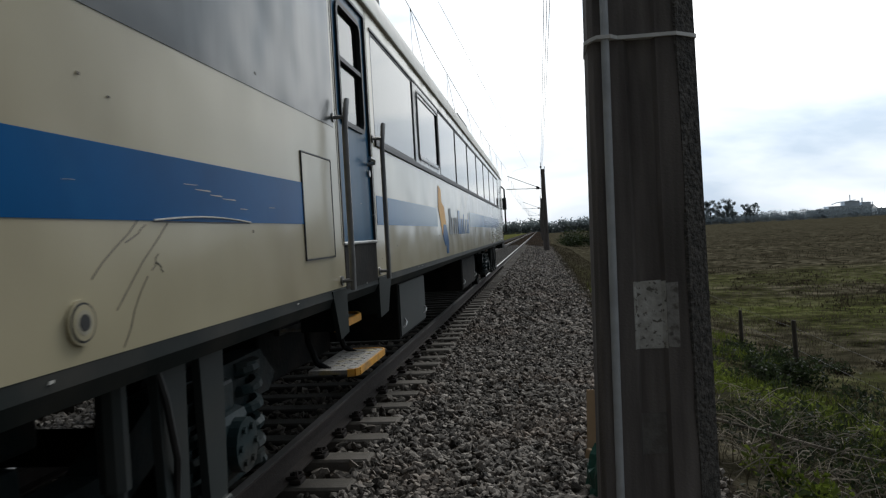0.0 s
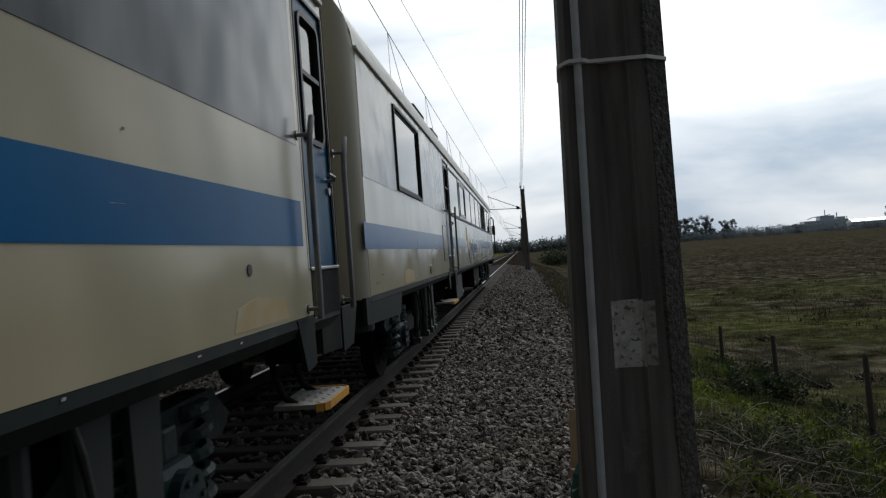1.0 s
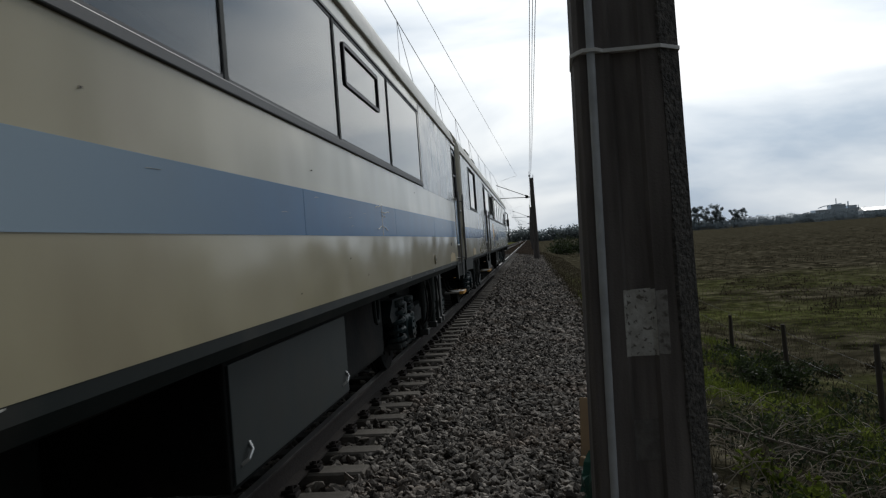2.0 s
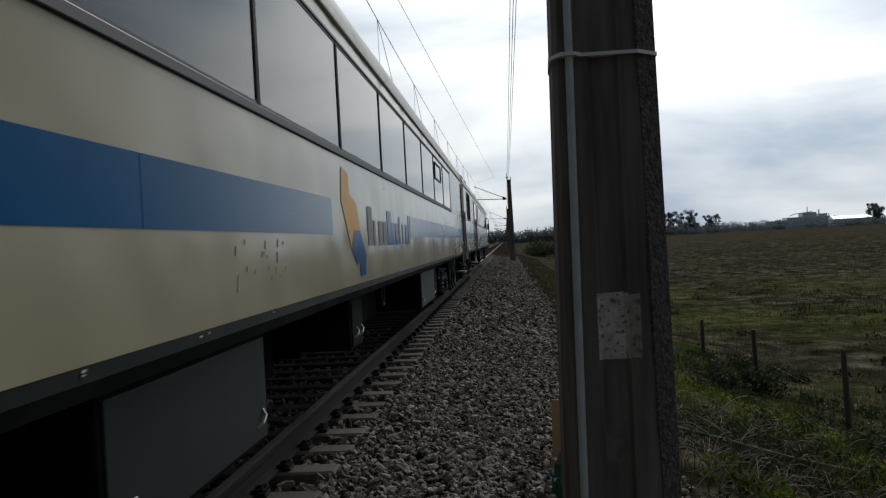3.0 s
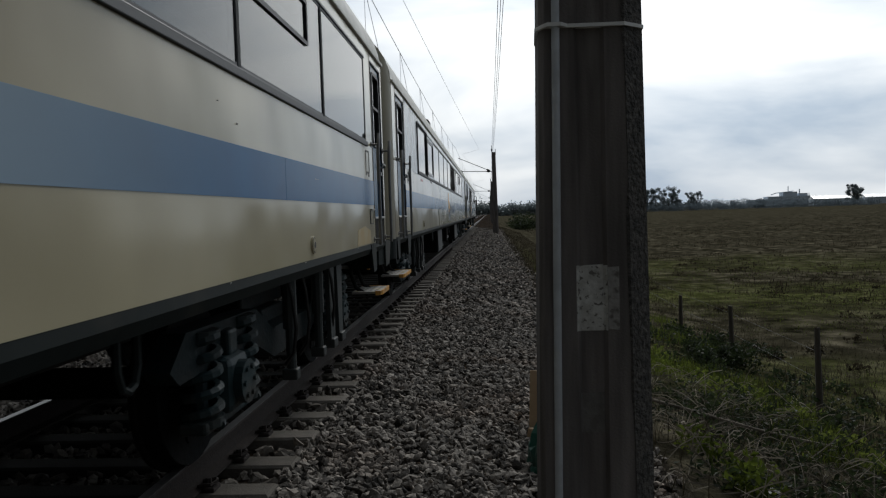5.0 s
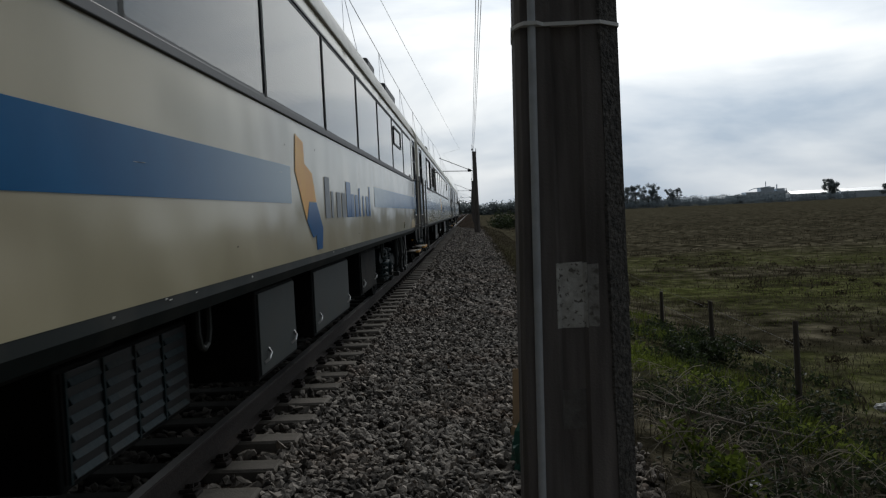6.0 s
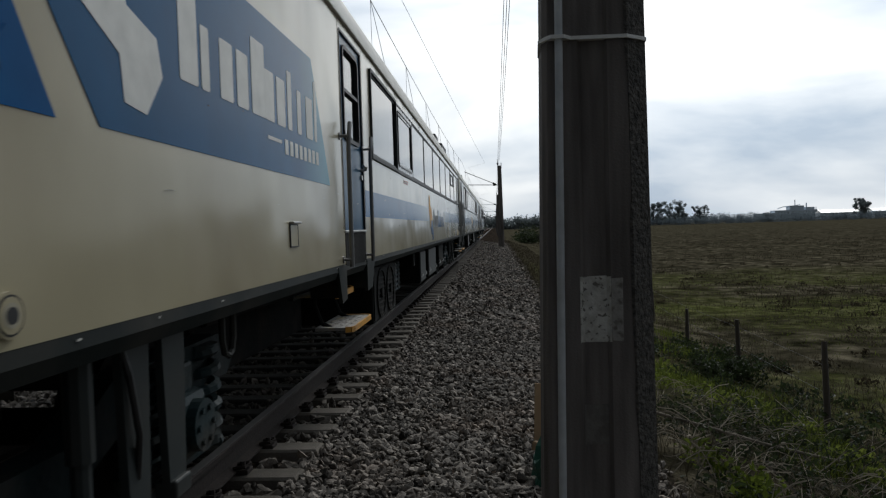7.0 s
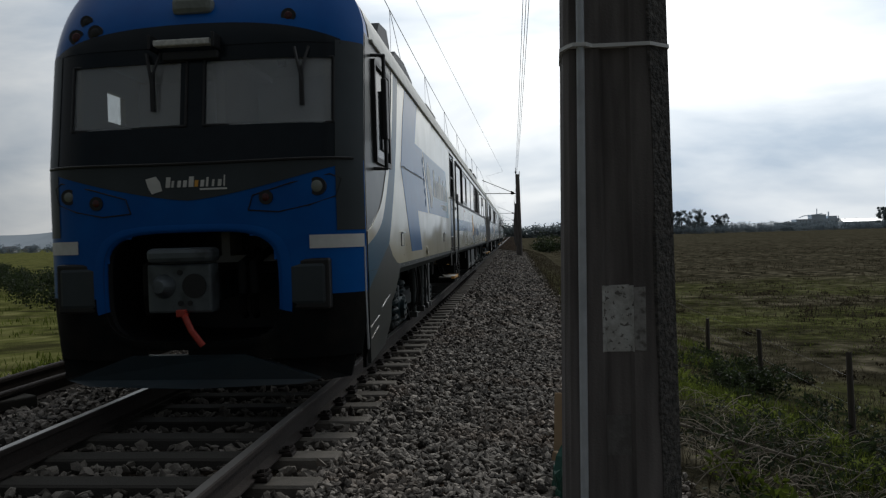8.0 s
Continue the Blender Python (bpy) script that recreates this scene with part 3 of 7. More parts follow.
def car_shell(car, L, right_holes, y_start, y_stop, left_holes=()):
    """Walls, roof, floor and underframe; the flat of the sides runs from y_start to y_stop."""
    bm = wall_with_holes(bmesh.new(), y_start, y_stop, ZB, ZG, right_holes, HW, 0.06)
    part("side_wall", bm, CREAM, car, "cream painted side wall")
    bm = wall_with_holes(bmesh.new(), y_start, y_stop, ZB, ZG, list(left_holes), -HW, -0.06)
    part("side_wall", bm, CREAM, car, "cream painted side wall")
    bm = bmesh.new()
    xs = [HW * math.sin(radians(a)) for a in range(-90, 91, 9)]
    rows = []
    for y in (y_start, y_stop):
        rows.append([bm.verts.new((x, y, roof_z(x))) for x in xs])
    for k in range(len(xs) - 1):
        bm.faces.new((rows[0][k], rows[0][k + 1], rows[1][k + 1], rows[1][k]))
    bm.faces.new(rows[0]); bm.faces.new(rows[1][::-1])
    bmesh.ops.recalc_face_normals(bm, faces=bm.faces)
    smooth(part("roof", bm, WHITE_ROOF, car, "pale weathered roof"), 50)
    bm = bmesh.new()
    box(bm, HW - 0.005, HW + 0.028, y_start, y_stop, ZG - 0.012, ZG + 0.022, 0.008)
    part("rain_gutter", bm, WHITE_ROOF, car)
    bm = bmesh.new()
    box(bm, -HW + 0.07, HW - 0.07, y_start, y_stop, 1.18, 1.24)
    part("floor", bm, LINING, car)
    # Unseen ceiling strip and lengthwise wall, added to keep the inside dark.
    bm = bmesh.new()
    box(bm, -0.2, 0.2, y_start, y_stop, 3.0, 3.05)
    box(bm, -0.04, 0.04, y_start, y_stop, 1.24, 3.0)
    part("interior_blocker", bm, LINING, car)
    bm = bmesh.new()
    for s in (-1, 1):
        out = [(HW - 0.002, ZB), (HW + 0.002, ZB - 0.05), (HW - 0.03, ZB - 0.11), (HW - 0.10, ZB - 0.125), (HW - 0.14, ZB)]
        prism(bm, [(s * u, v) for u, v in out], lambda u, v, w: (u, y_start + w, v), y_stop - y_start)
    box(bm, -1.05, 1.05, y_start, y_stop, 0.93, 1.06)
    part("sole_bar", bm, SKIRT, car, "dark rounded sole bar")


def end_wall(car, y, out, mat, r=0.22):
    """A closed end with rounded corners; out is the way it faces."""
    bm = bmesh.new()
    pts = []
    for s in (1, -1):
        arc = [(s * (HW - r + r * math.cos(radians(a))), r * math.sin(radians(a)) - r) for a in range(0, 91, 15)]
        pts += arc if s == 1 else arc[::-1]
    full = [(u, v) for u, v in pts]
    lo = [bm.verts.new((u, y + out * v, ZB - 0.02)) for u, v in full]
    hi = [bm.verts.new((u, y + out * v, ZG)) for u, v in full]
    for k in range(len(full) - 1):
        bm.faces.new((lo[k], lo[k + 1], hi[k + 1], hi[k]))
    top = [bm.verts.new((u * 0.98, y + out * (v - 0.06), roof_z(u * 0.98) - 0.01)) for u, v in full]
    for k in range(len(full) - 1):
        bm.faces.new((hi[k], hi[k + 1], top[k + 1], top[k]))
    bmesh.ops.recalc_face_normals(bm, faces=bm.faces)
    e = smooth(part("end_wall", bm, mat, car, "rounded end wall"))
    bm = bmesh.new()
    box(bm, -0.55, 0.55, y - 0.05 * out, y + 0.26 * out, 1.05, 3.1, 0.03)
    part("gangway_bellows", bm, BLACK, car, "black folded gangway bellows")
    for x0 in (0.72,):
        bm = bmesh.new()
        ring(bm, x0, x0 + 0.42, 1.55, 2.75, 0.008, 0, 0.006, 0.01)
        bmesh.ops.transform(bm, verts=bm.verts, matrix=Matrix(((0, 1, 0, 0), (out, 0, 0, y), (0, 0, 1, 0), (0, 0, 0, 1))))
        part("access_panel", bm, BLACK, e)
    bm = bmesh.new()
    lo = [(u * 1.0, v) for u, v in full]
    prism(bm, [(u, y + out * (v - 0.005)) for u, v in lo] + [(-HW + 0.05, y - out * 0.5), (HW - 0.05, y - out * 0.5)], lambda u, v, w: (u, v, 0.80 + w), 0.28)
    part("end_skirt", bm, SKIRT, car, "dark grey end skirt")
    return e


def window(car, y0, y1, framed=0, vent=0):
    """One pane in its rubber; framed: a heavy raised frame round it; vent: an opening light in it."""
    bm = bmesh.new()
    box(bm, HW - 0.012, HW - 0.006, y0 + 0.02, y1 - 0.02, WZ0 + 0.015, WZ1 - 0.015)
    pane = part("window_pane", bm, GLASS, car, "tinted glass reflecting the sky")
    pane.visible_shadow = False
    bm = bmesh.new()
    ring(bm, y0 + 0.004, y1 - 0.004, WZ0 + 0.002, WZ1 - 0.002, 0.026, HW - 0.03, HW - 0.002, 0.05)
    part("window_seal", bm, BLACK, pane)
    if framed:
        bm = bmesh.new()
        ring(bm, y0 - 0.035, y1 + 0.025, WZ0 - 0.04, WZ1 + 0.025, 0.034, HW - 0.005, HW + 0.022, 0.02)
        part("window_frame", bm, PANEL, pane, "heavy dark window frame")
    if vent == 1:
        bm = bmesh.new()
        wall_with_holes(bm, y0 + 0.012, y1 - 0.012, WZ0 + 0.008, WZ1 - 0.008, [(y0 + 0.26, y1 - 0.16, WZ0 + 0.09, WZ1 - 0.09)], HW + 0.001, 0.004)
        part("vent_surround", bm, BAND, pane, "grey painted surround of the opening light")
        bm = bmesh.new()
        ring(bm, y0 + 0.20, y1 - 0.10, WZ0 + 0.045, WZ1 - 0.045, 0.07, HW + 0.001, HW + 0.004, 0.10)
        part("vent_gasket", bm, BAND, pane)
        bm = bmesh.new()
        ring(bm, y0 + 0.225, y1 - 0.125, WZ0 + 0.06, WZ1 - 0.06, 0.020, HW, HW + 0.014, 0.08)
        part("opening_light", bm, RAILING, pane, "worn grey rounded opening frame")
    if vent == 2:
        bm = bmesh.new()
        ring(bm, y0 + 0.25, y1 - 0.45, WZ1 - 0.42, WZ1 - 0.10, 0.03, HW - 0.03, HW + 0.008, 0.03)
        part("opening_light", bm, BLACK, pane, "small hinged vent light")
    return pane


def window_run(car, y0, y1, n, framed=(), vents=None):
    vents = vents or {}
    p = (y1 - y0) / n
    for k in range(n):
        window(car, y0 + k * p, y0 + (k + 1) * p, k in framed, vents.get(k, 0))
        if k:
            bm = bmesh.new()
            box(bm, HW - 0.05, HW + 0.002, y0 + k * p - 0.022, y0 + k * p + 0.022, WZ0, WZ1)
            part("window_mullion", bm, SKIRT, car)
    bm = bmesh.new()
    box(bm, HW - 0.01, HW + 0.016, y0 - 0.02, y1 + 0.02, WZ0 - 0.045, WZ0 + 0.006, 0.006)
    part("window_ledge", bm, BLACK, car, "dark ledge under the windows")
    bm = bmesh.new()
    box(bm, HW - 0.004, HW + 0.008, y0 - 0.01, y1 + 0.01, WZ1 - 0.006, WZ1 + 0.012)
    part("window_head", bm, BLACK, car)


def door(car, y0, y1, rail=0.09, cheek=0.0):
    """A recessed blue plug door with its window, sill, kick panel, steps and handrails."""
    w = y1 - y0
    x = HW - 0.014
    bm = bmesh.new()
    wall_with_holes(bm, y0, y1, DZ0, DZ1, [(y0 + 0.15 * w, y1 - 0.15 * w, 2.16, 2.92)], x, 0.035)
    d = part("door_leaf", bm, DOOR_BLUE, car, "dented blue plug door")
    bm = bmesh.new()
    ring(bm, y0 + 0.13 * w, y1 - 0.13 * w, 2.13, 2.95, 0.035, x - 0.02, x + 0.016, 0.09)
    box(bm, x - 0.01, x + 0.012, y0 + 0.14 * w, y1 - 0.14 * w, 2.55, 2.58)
    part("door_window_seal", bm, BLACK, d)
    bm = bmesh.new()
    box(bm, x - 0.02, x - 0.014, y0 + 0.15 * w, y1 - 0.15 * w, 2.15, 2.93)
    part("door_pane", bm, GLASS, d).visible_shadow = False
    bm = bmesh.new()
    tube(bm, [(x, y1 - 0.06, 1.925), (x + 0.05, y1 - 0.06, 1.93), (x + 0.06, y1 - 0.10, 1.945), (x + 0.05, y1 - 0.20, 1.955)], 0.014, 8)
    rod(bm, (x - 0.005, y1 - 0.06, 1.855), (x + 0.015, y1 - 0.06, 1.855), 0.026, 14)
    smooth(part("door_handle", bm, STEEL, d, "chrome lever handle and lock"))
    bm = bmesh.new()
    for a, b in ((y0 - 0.012, y0 + 0.006), (y1 - 0.006, y1 + 0.012)):
        box(bm, HW - 0.035, HW + 0.004, a, b, DZ0, DZ1)
    box(bm, HW - 0.035, HW + 0.004, y0, y1, DZ1 - 0.006, DZ1 + 0.012)
    part("door_seal", bm, BLACK, car)
    bm = bmesh.new()
    ring(bm, y0 - 0.05, y1 + 0.05, DZ0 - 0.02, DZ1 + 0.09, 0.003, HW - 0.002, HW + 0.002, 0.02)
    part("panel_joint", bm, BLACK, car)
    bm = bmesh.new()
    box(bm, HW - 0.09, HW + 0.012, y0 - 0.015, y1 + 0.015, DZ0 - 0.022, DZ0, 0.006)
    part("door_sill", bm, STEEL, car, "bright metal door sill")
    bm = bmesh.new()
    box(bm, HW - 0.02, HW + 0.004, y0 - 0.005, y1 + 0.005, ZB - 0.02, DZ0 - 0.022)
    part("kick_panel", bm, UNDER, car, "dirty dark kick panel")
    for ya, yb, slant in ((y0 - 0.34, y0 - 0.02, -0.10), (y1 + 0.02 + cheek, y1 + 0.48 + cheek, 0.10)):
        bm = bmesh.new()
        o = [(ya, ZB - 0.01), (yb, ZB - 0.01), (yb - (0 if slant < 0 else 0.17), 0.79), (ya + (0.13 if slant < 0 else 0), 0.77)]
        plate(bm, o, HW - 0.024, 0.030)
        box(bm, HW - 0.30, HW - 0.02, (yb - 0.03 if slant < 0 else ya), (yb if slant < 0 else ya + 0.03), 0.80, ZB)
        part("step_cheek", bm, SKIRT, car, "grey hanging cheek beside the steps")
    # upper step: its outer corners are cut back
    o = [(HW - 0.46, y0 + 0.02), (HW - 0.30, y0 + 0.02), (HW - 0.12, y0 + 0.06), (HW - 0.12, y1 - 0.18), (HW - 0.18, y1 - 0.03), (HW - 0.46, y1 - 0.01)]
    bm = bmesh.new()
    prism(bm, o, lambda u, v, w: (u, v, 0.80 + w), 0.015)
    s = part("upper_step", bm, TREAD, car)
    bm = bmesh.new()
    for (xa, ya), (xb, yb) in zip(o[2:5], o[3:6]):
        prism(bm, [(xa, ya), (xa + 0.022, ya), (xb + 0.022, yb), (xb, yb)], lambda u, v, w: (u, v, 0.782 + w), 0.05)
    part("step_edge", bm, ORANGE, s, "orange step edge")
    bm = bmesh.new()
    box(bm, HW - 0.50, HW - 0.46, y0 - 0.01, y1 - 0.02, 0.78, ZB)
    for k in range(9):
        rod(bm, (HW - 0.455, y0 + 0.04 + 0.07 * k, 0.82), (HW - 0.455, y0 + 0.04 + 0.07 * k, ZB - 0.02), 0.012, 6)
    part("step_riser", bm, PANEL, s, "ribbed grey riser behind the step")
    bm = bmesh.new()
    ya, yb, xo = y0 - 0.02, y1 - 0.05 + cheek, HW + 0.035
    o = [(HW - 0.28, ya), (xo - 0.06, ya), (xo - 0.018, ya + 0.018), (xo, ya + 0.06), (xo, yb - 0.06), (xo - 0.018, yb - 0.018), (xo - 0.06, yb), (HW - 0.28, yb)]
    prism(bm, o, lambda u, v, w: (u, v, 0.522 + w), 0.026)
    for i_ in range(9):
        for j_ in range(4):
            yy, xx, sl = ya + 0.06 + (yb - ya - 0.12) * i_ / 8, HW - 0.22 + 0.065 * j_, 0.016 * (-1) ** (i_ + j_)
            rod(bm, (xx - 0.016, yy - sl, 0.548), (xx + 0.016, yy + sl, 0.548), 0.004, 4)
    s = part("lower_step", bm, TREAD, car, "worn metal tread")
    bm = bmesh.new()
    for (xa, ya_), (xb, yb_) in zip(o[1:], o[2:]):
        d = Vector((yb_ - ya_, xa - xb)).normalized() * 0.014
        prism(bm, [(xa, ya_), (xa + d.x, ya_ + d.y), (xb + d.x, yb_ + d.y), (xb, yb_)], lambda u, v, w: (u, v, 0.508 + w), 0.046)
    part("step_edge", bm, ORANGE, s, "worn orange step edge")
    for y in (y0 + 0.08, y1 - 0.14):
        bm = bmesh.new()
        tube(bm, [(HW - 0.32, y, 0.95), (HW - 0.30, y, 0.72), (HW - 0.25, y, 0.58), (HW - 0.12, y, 0.505)], 0.022, 7)
        part("step_hanger", bm, UNDER, s)
    for y, zt, bend in ((y0 - 0.10, 2.19, 0.0), (y1 + rail, 2.19, 0.0)):
        bm = bmesh.new()
        tube(bm, [(HW + 0.072, y + 0.085, zt + 0.06), (HW + 0.075, y + 0.045, zt), (HW + 0.076, y + 0.008, zt - 0.07), (HW + 0.072, y, zt - 0.16), (HW + 0.072, y, 1.7), (HW + 0.072, y, 1.22), (HW + 0.07, y, 1.06)], 0.019, 9)
        for z in (zt - 0.06, 1.12):
            rod(bm, (HW - 0.005, y - 0.012, z), (HW + 0.07, y - 0.008, z), 0.013, 7)
            rod(bm, (HW - 0.002, y - 0.012, z), (HW + 0.010, y - 0.012, z), 0.030, 12)
        smooth(part("handrail", bm, RAILING, car, "worn grey tubular handrail"))


def stripe(car, y0, y1, z0=1.485, z1=1.745, mat=None):
    n = max(1, round((y1 - y0) / 3.0))
    for k in range(n):
        a, b = y0 + (y1 - y0) * k / n, y0 + (y1 - y0) * (k + 1) / n
        bm = bmesh.new()
        plate(bm, [(a, z0), (b - 0.006, z0), (b - 0.006, z1), (a, z1)], HW, 0.003)
        part("blue_stripe", bm, mat or BLUE, car, "scratched blue stripe panel")


def emblem(car, y, z, top, s=1.0):
    """The bent emblem: yellow above, blue below, then a row of plain bars in place of the lettering."""
    def sh(pts, mat, nm):
        bm = bmesh.new()
        plate(bm, [(y + u * s, z + v * s) for u, v in pts], HW + 0.0032, 0.0015)
        part(nm, bm, mat, car)
    sh([(0.06, 0.87), (0.30, 0.83), (0.31, 0.67), (0.56, 0.61), (0.68, 0.385), (0.41, 0.385), (0.30, 0.24), (0.0, 0.60)], YELLOW, "emblem_upper")
    sh([(0.42, 0.38), (0.68, 0.38), (0.90, 0.17), (0.84, 0.0), (0.62, 0.0), (0.62, 0.12), (0.50, 0.10), (0.31, 0.235)], BLUE, "emblem_lower")
    for k, (w, h) in enumerate(((0.24, 0.36), (0.12, 0.24), (0.22, 0.24), (0.22, 0.24), (0.30, 0.36), (0.22, 0.24), (0.22, 0.24), (0.12, 0.32), (0.12, 0.24), (0.24, 0.24), (0.07, 0.36))):
        u = 1.05 + 0.275 * k
        bm = bmesh.new()
        plate(bm, rounded(y + u, y + u + 0.215 * (w / 0.24 if w > 0.1 else 0.45), z + 0.25, z + 0.25 + h, 0.02), HW + 0.0032, 0.0015)
        part("letter_bar", bm, GREY_INK if k < 4 else BLUE, car)


def plug(car, y, z):
    bm = bmesh.new()
    rod(bm, (HW - 0.01, y, z), (HW + 0.012, y, z), 0.062, 20)
    p = part("jacking_plug", bm, CREAM, car, "round cream jacking socket")
    for r, x, mat in ((0.055, 0.0135, BLACK), (0.049, 0.015, CREAM), (0.034, 0.0165, BEIGE), (0.023, 0.018, BLACK)):
        bm = bmesh.new()
        rod(bm, (HW, y, z), (HW + x, y, z), r, 16)
        part("socket_ring", bm, mat, p)


def lock_box(car, y, z):
    bm = bmesh.new()
    box(bm, HW - 0.01, HW + 0.006, y - 0.085, y + 0.085, z - 0.08, z + 0.07, 0.004)
    b = part("service_flap", bm, CREAM, car, "small cream service flap")
    bm = bmesh.new()
    box(bm, HW, HW + 0.03, y - 0.09, y + 0.09, z + 0.062, z + 0.075, 0.003)
    part("flap_hood", bm, STEEL, b)
    bm = bmesh.new()
    ring(bm, y - 0.09, y + 0.09, z - 0.085, z + 0.06, 0.008, HW, HW + 0.008, 0.01)
    part("flap_joint", bm, BLACK, b)


def marks(car, name, spots, mat, label):
    """Small chips, holes and scrapes in the paint: (y, z, length, height, slant)."""
    bm = bmesh.new()
    for y, z, w, h, sl in spots:
        plate(bm, [(y - w / 2, z - h / 2), (y + w / 2, z - h / 2 + sl * 0.4), (y + w / 2 + sl, z + h / 2), (y - w / 2 + sl, z + h / 2)], HW + 0.002, 0.0025)
    part(name, bm, mat, car, label)


def sole_chips(car, L, seed):
    rng = random.Random(seed)
    marks(car, "paint_chips", [(rng.uniform(0.6, L - 0.6), 1.066 + rng.uniform(-0.012, 0.008), rng.uniform(0.01, 0.03), rng.uniform(0.004, 0.01), 0.004) for _ in range(22)], CHIP, "pale chips along the sole bar")
    marks(car, "paint_dents", [(rng.uniform(2, L - 2), rng.choice((rng.uniform(1.15, 1.44), rng.uniform(1.78, 2.04))), rng.uniform(0.006, 0.014), rng.uniform(0.006, 0.012), 0.004) for _ in range(14)], SCUFF, "small dark chips in the paint")
    marks(car, "stripe_nicks", [(rng.uniform(2, L - 2), rng.uniform(1.50, 1.72), rng.uniform(0.03, 0.10), 0.0025, 0.01) for _ in range(14)], CHIP, "fine pale nicks in the stripe")


# bogies ------------------------------------------------------------------
def bogie_frame(bm):
    for s in (-1, 1):
        x0, x1 = (0.98, 1.12) if s > 0 else (-1.12, -0.98)
        o = [(-2.15, 0.66), (-1.95, 0.82), (-0.85, 0.80), (-0.5, 0.62), (0.5, 0.62), (0.85, 0.80), (1.95, 0.82), (2.15, 0.66), (2.05, 0.58), (0.95, 0.60), (0.5, 0.42), (-0.5, 0.42), (-0.95, 0.60), (-2.05, 0.58)]
        prism(bm, o, lambda u, v, w: (x0 + w, u, v), x1 - x0)
    box(bm, -0.98, 0.98, -0.30, 0.30, 0.50, 0.72, 0.02)
    box(bm, -0.9, 0.9, -0.5, 0.5, 0.72, 0.92, 0.02)


def wheelset(bm):
    for s in (-1, 1):
        rod(bm, (s * 0.80, 0, 0), (s * 0.92, 0, 0), 0.46, 36)
        rod(bm, (s * 0.78, 0, 0), (s * 0.81, 0, 0), 0.487, 36)
        rod(bm, (s * 0.92, 0, 0), (s * 0.99, 0, 0), 0.16, 16)
        for a in range(0, 360, 60):
            c, d = math.cos(radians(a)), math.sin(radians(a))
            rod(bm, (s * 0.915, 0.3 * c, 0.3 * d), (s * 0.932, 0.3 * c, 0.3 * d), 0.045, 8)
    rod(bm, (-0.8, 0, 0), (0.8, 0, 0), 0.09, 14)


def axle_box(bm):
    box(bm, 0.96, 1.20, -0.17, 0.17, -0.16, 0.16, 0.05)
    rod(bm, (1.19, 0, 0), (1.25, 0, 0), 0.125, 18)
    for a in range(0, 360, 60):
        rod(bm, (1.24, 0.085 * math.cos(radians(a)), 0.085 * math.sin(radians(a))), (1.265, 0.085 * math.cos(radians(a)), 0.085 * math.sin(radians(a))), 0.016, 6)
    box(bm, 1.0, 1.16, -0.42, 0.42, -0.20, -0.13, 0.02)
    box(bm, 1.03, 1.17, -0.07, 0.07, 0.15, 0.30, 0.02)


def spring(bm):
    pts = [(1.09 + 0.094 * math.cos(a), 0.094 * math.sin(a), -0.17 + 0.48 * a / (2 * math.pi * 5)) for a in np.linspace(0, 2 * math.pi * 5, 70)]
    tube(bm, pts, 0.028, 6)
    rod(bm, (1.08, 0, -0.13), (1.08, 0, 0.30), 0.045, 8)
    rod(bm, (1.08, 0, -0.17), (1.08, 0, -0.125), 0.12, 14)
    rod(bm, (1.08, 0, 0.29), (1.08, 0, 0.34), 0.12, 14)


def damper(bm):
    rod(bm, (1.22, 0, 0.30), (1.22, 0, 0.62), 0.035, 10)
    rod(bm, (1.22, 0, 0.60), (1.22, 0, 0.98), 0.05, 10)
    box(bm, 1.16, 1.27, -0.05, 0.05, 0.24, 0.32, 0.012)


def bracket(bm):
    prism(bm, [(-0.11, 0.98), (0.11, 0.98), (0.085, 0.45), (0.075, 0.28), (-0.075, 0.28), (-0.085, 0.45)], lambda u, v, w: (1.24 + w, u, v), 0.035)
    box(bm, 1.20, 1.30, -0.075, 0.075, 0.26, 0.34, 0.01)


def hose(bm):
    tube(bm, [(1.26, 0, 1.0), (1.29, 0.02, 0.85), (1.30, 0.06, 0.62), (1.27, 0.09, 0.45), (1.2, 0.12, 0.36)], 0.014, 6)


WHEELSETS = []


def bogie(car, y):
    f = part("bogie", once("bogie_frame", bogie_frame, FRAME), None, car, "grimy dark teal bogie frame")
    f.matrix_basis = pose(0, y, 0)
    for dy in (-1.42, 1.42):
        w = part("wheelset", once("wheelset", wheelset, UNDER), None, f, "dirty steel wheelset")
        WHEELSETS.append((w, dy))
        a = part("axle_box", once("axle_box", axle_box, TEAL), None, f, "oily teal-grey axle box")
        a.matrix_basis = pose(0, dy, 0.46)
        for e in (-0.30, 0.30):
            s = part("coil_spring", once("coil_spring", spring, TEAL), None, f, "dark coil spring")
            s.matrix_basis = pose(0, dy + e, 0.46)
    for dy in (-0.42, 0.42):
        d = part("damper", once("damper", damper, PANEL), None, f, "pale grey damper")
        d.matrix_basis = pose(0, dy, 0)
    for dy in (0.72, 1.05):
        d = part("bracket", once("bracket", bracket, PANEL), None, f, "pale grey hanging bracket")
        d.matrix_basis = pose(0, dy, 0)
    for dy in (-0.62, -0.25, 0.62):
        d = part("air_hose", once("air_hose", hose, BLACK), None, f)
        d.matrix_basis = pose(0, dy, 0)


def loop_hanger(car, y, z=0.98):
    bm = bmesh.new()
    tube(bm, [(1.25, y - 0.08, z), (1.25, y - 0.08, z - 0.16), (1.25, y - 0.05, z - 0.23), (1.25, y, z - 0.25), (1.25, y + 0.05, z - 0.23), (1.25, y + 0.08, z - 0.16), (1.25, y + 0.08, z)], 0.018, 7)
    part("lifting_loop", bm, SKIRT, car)


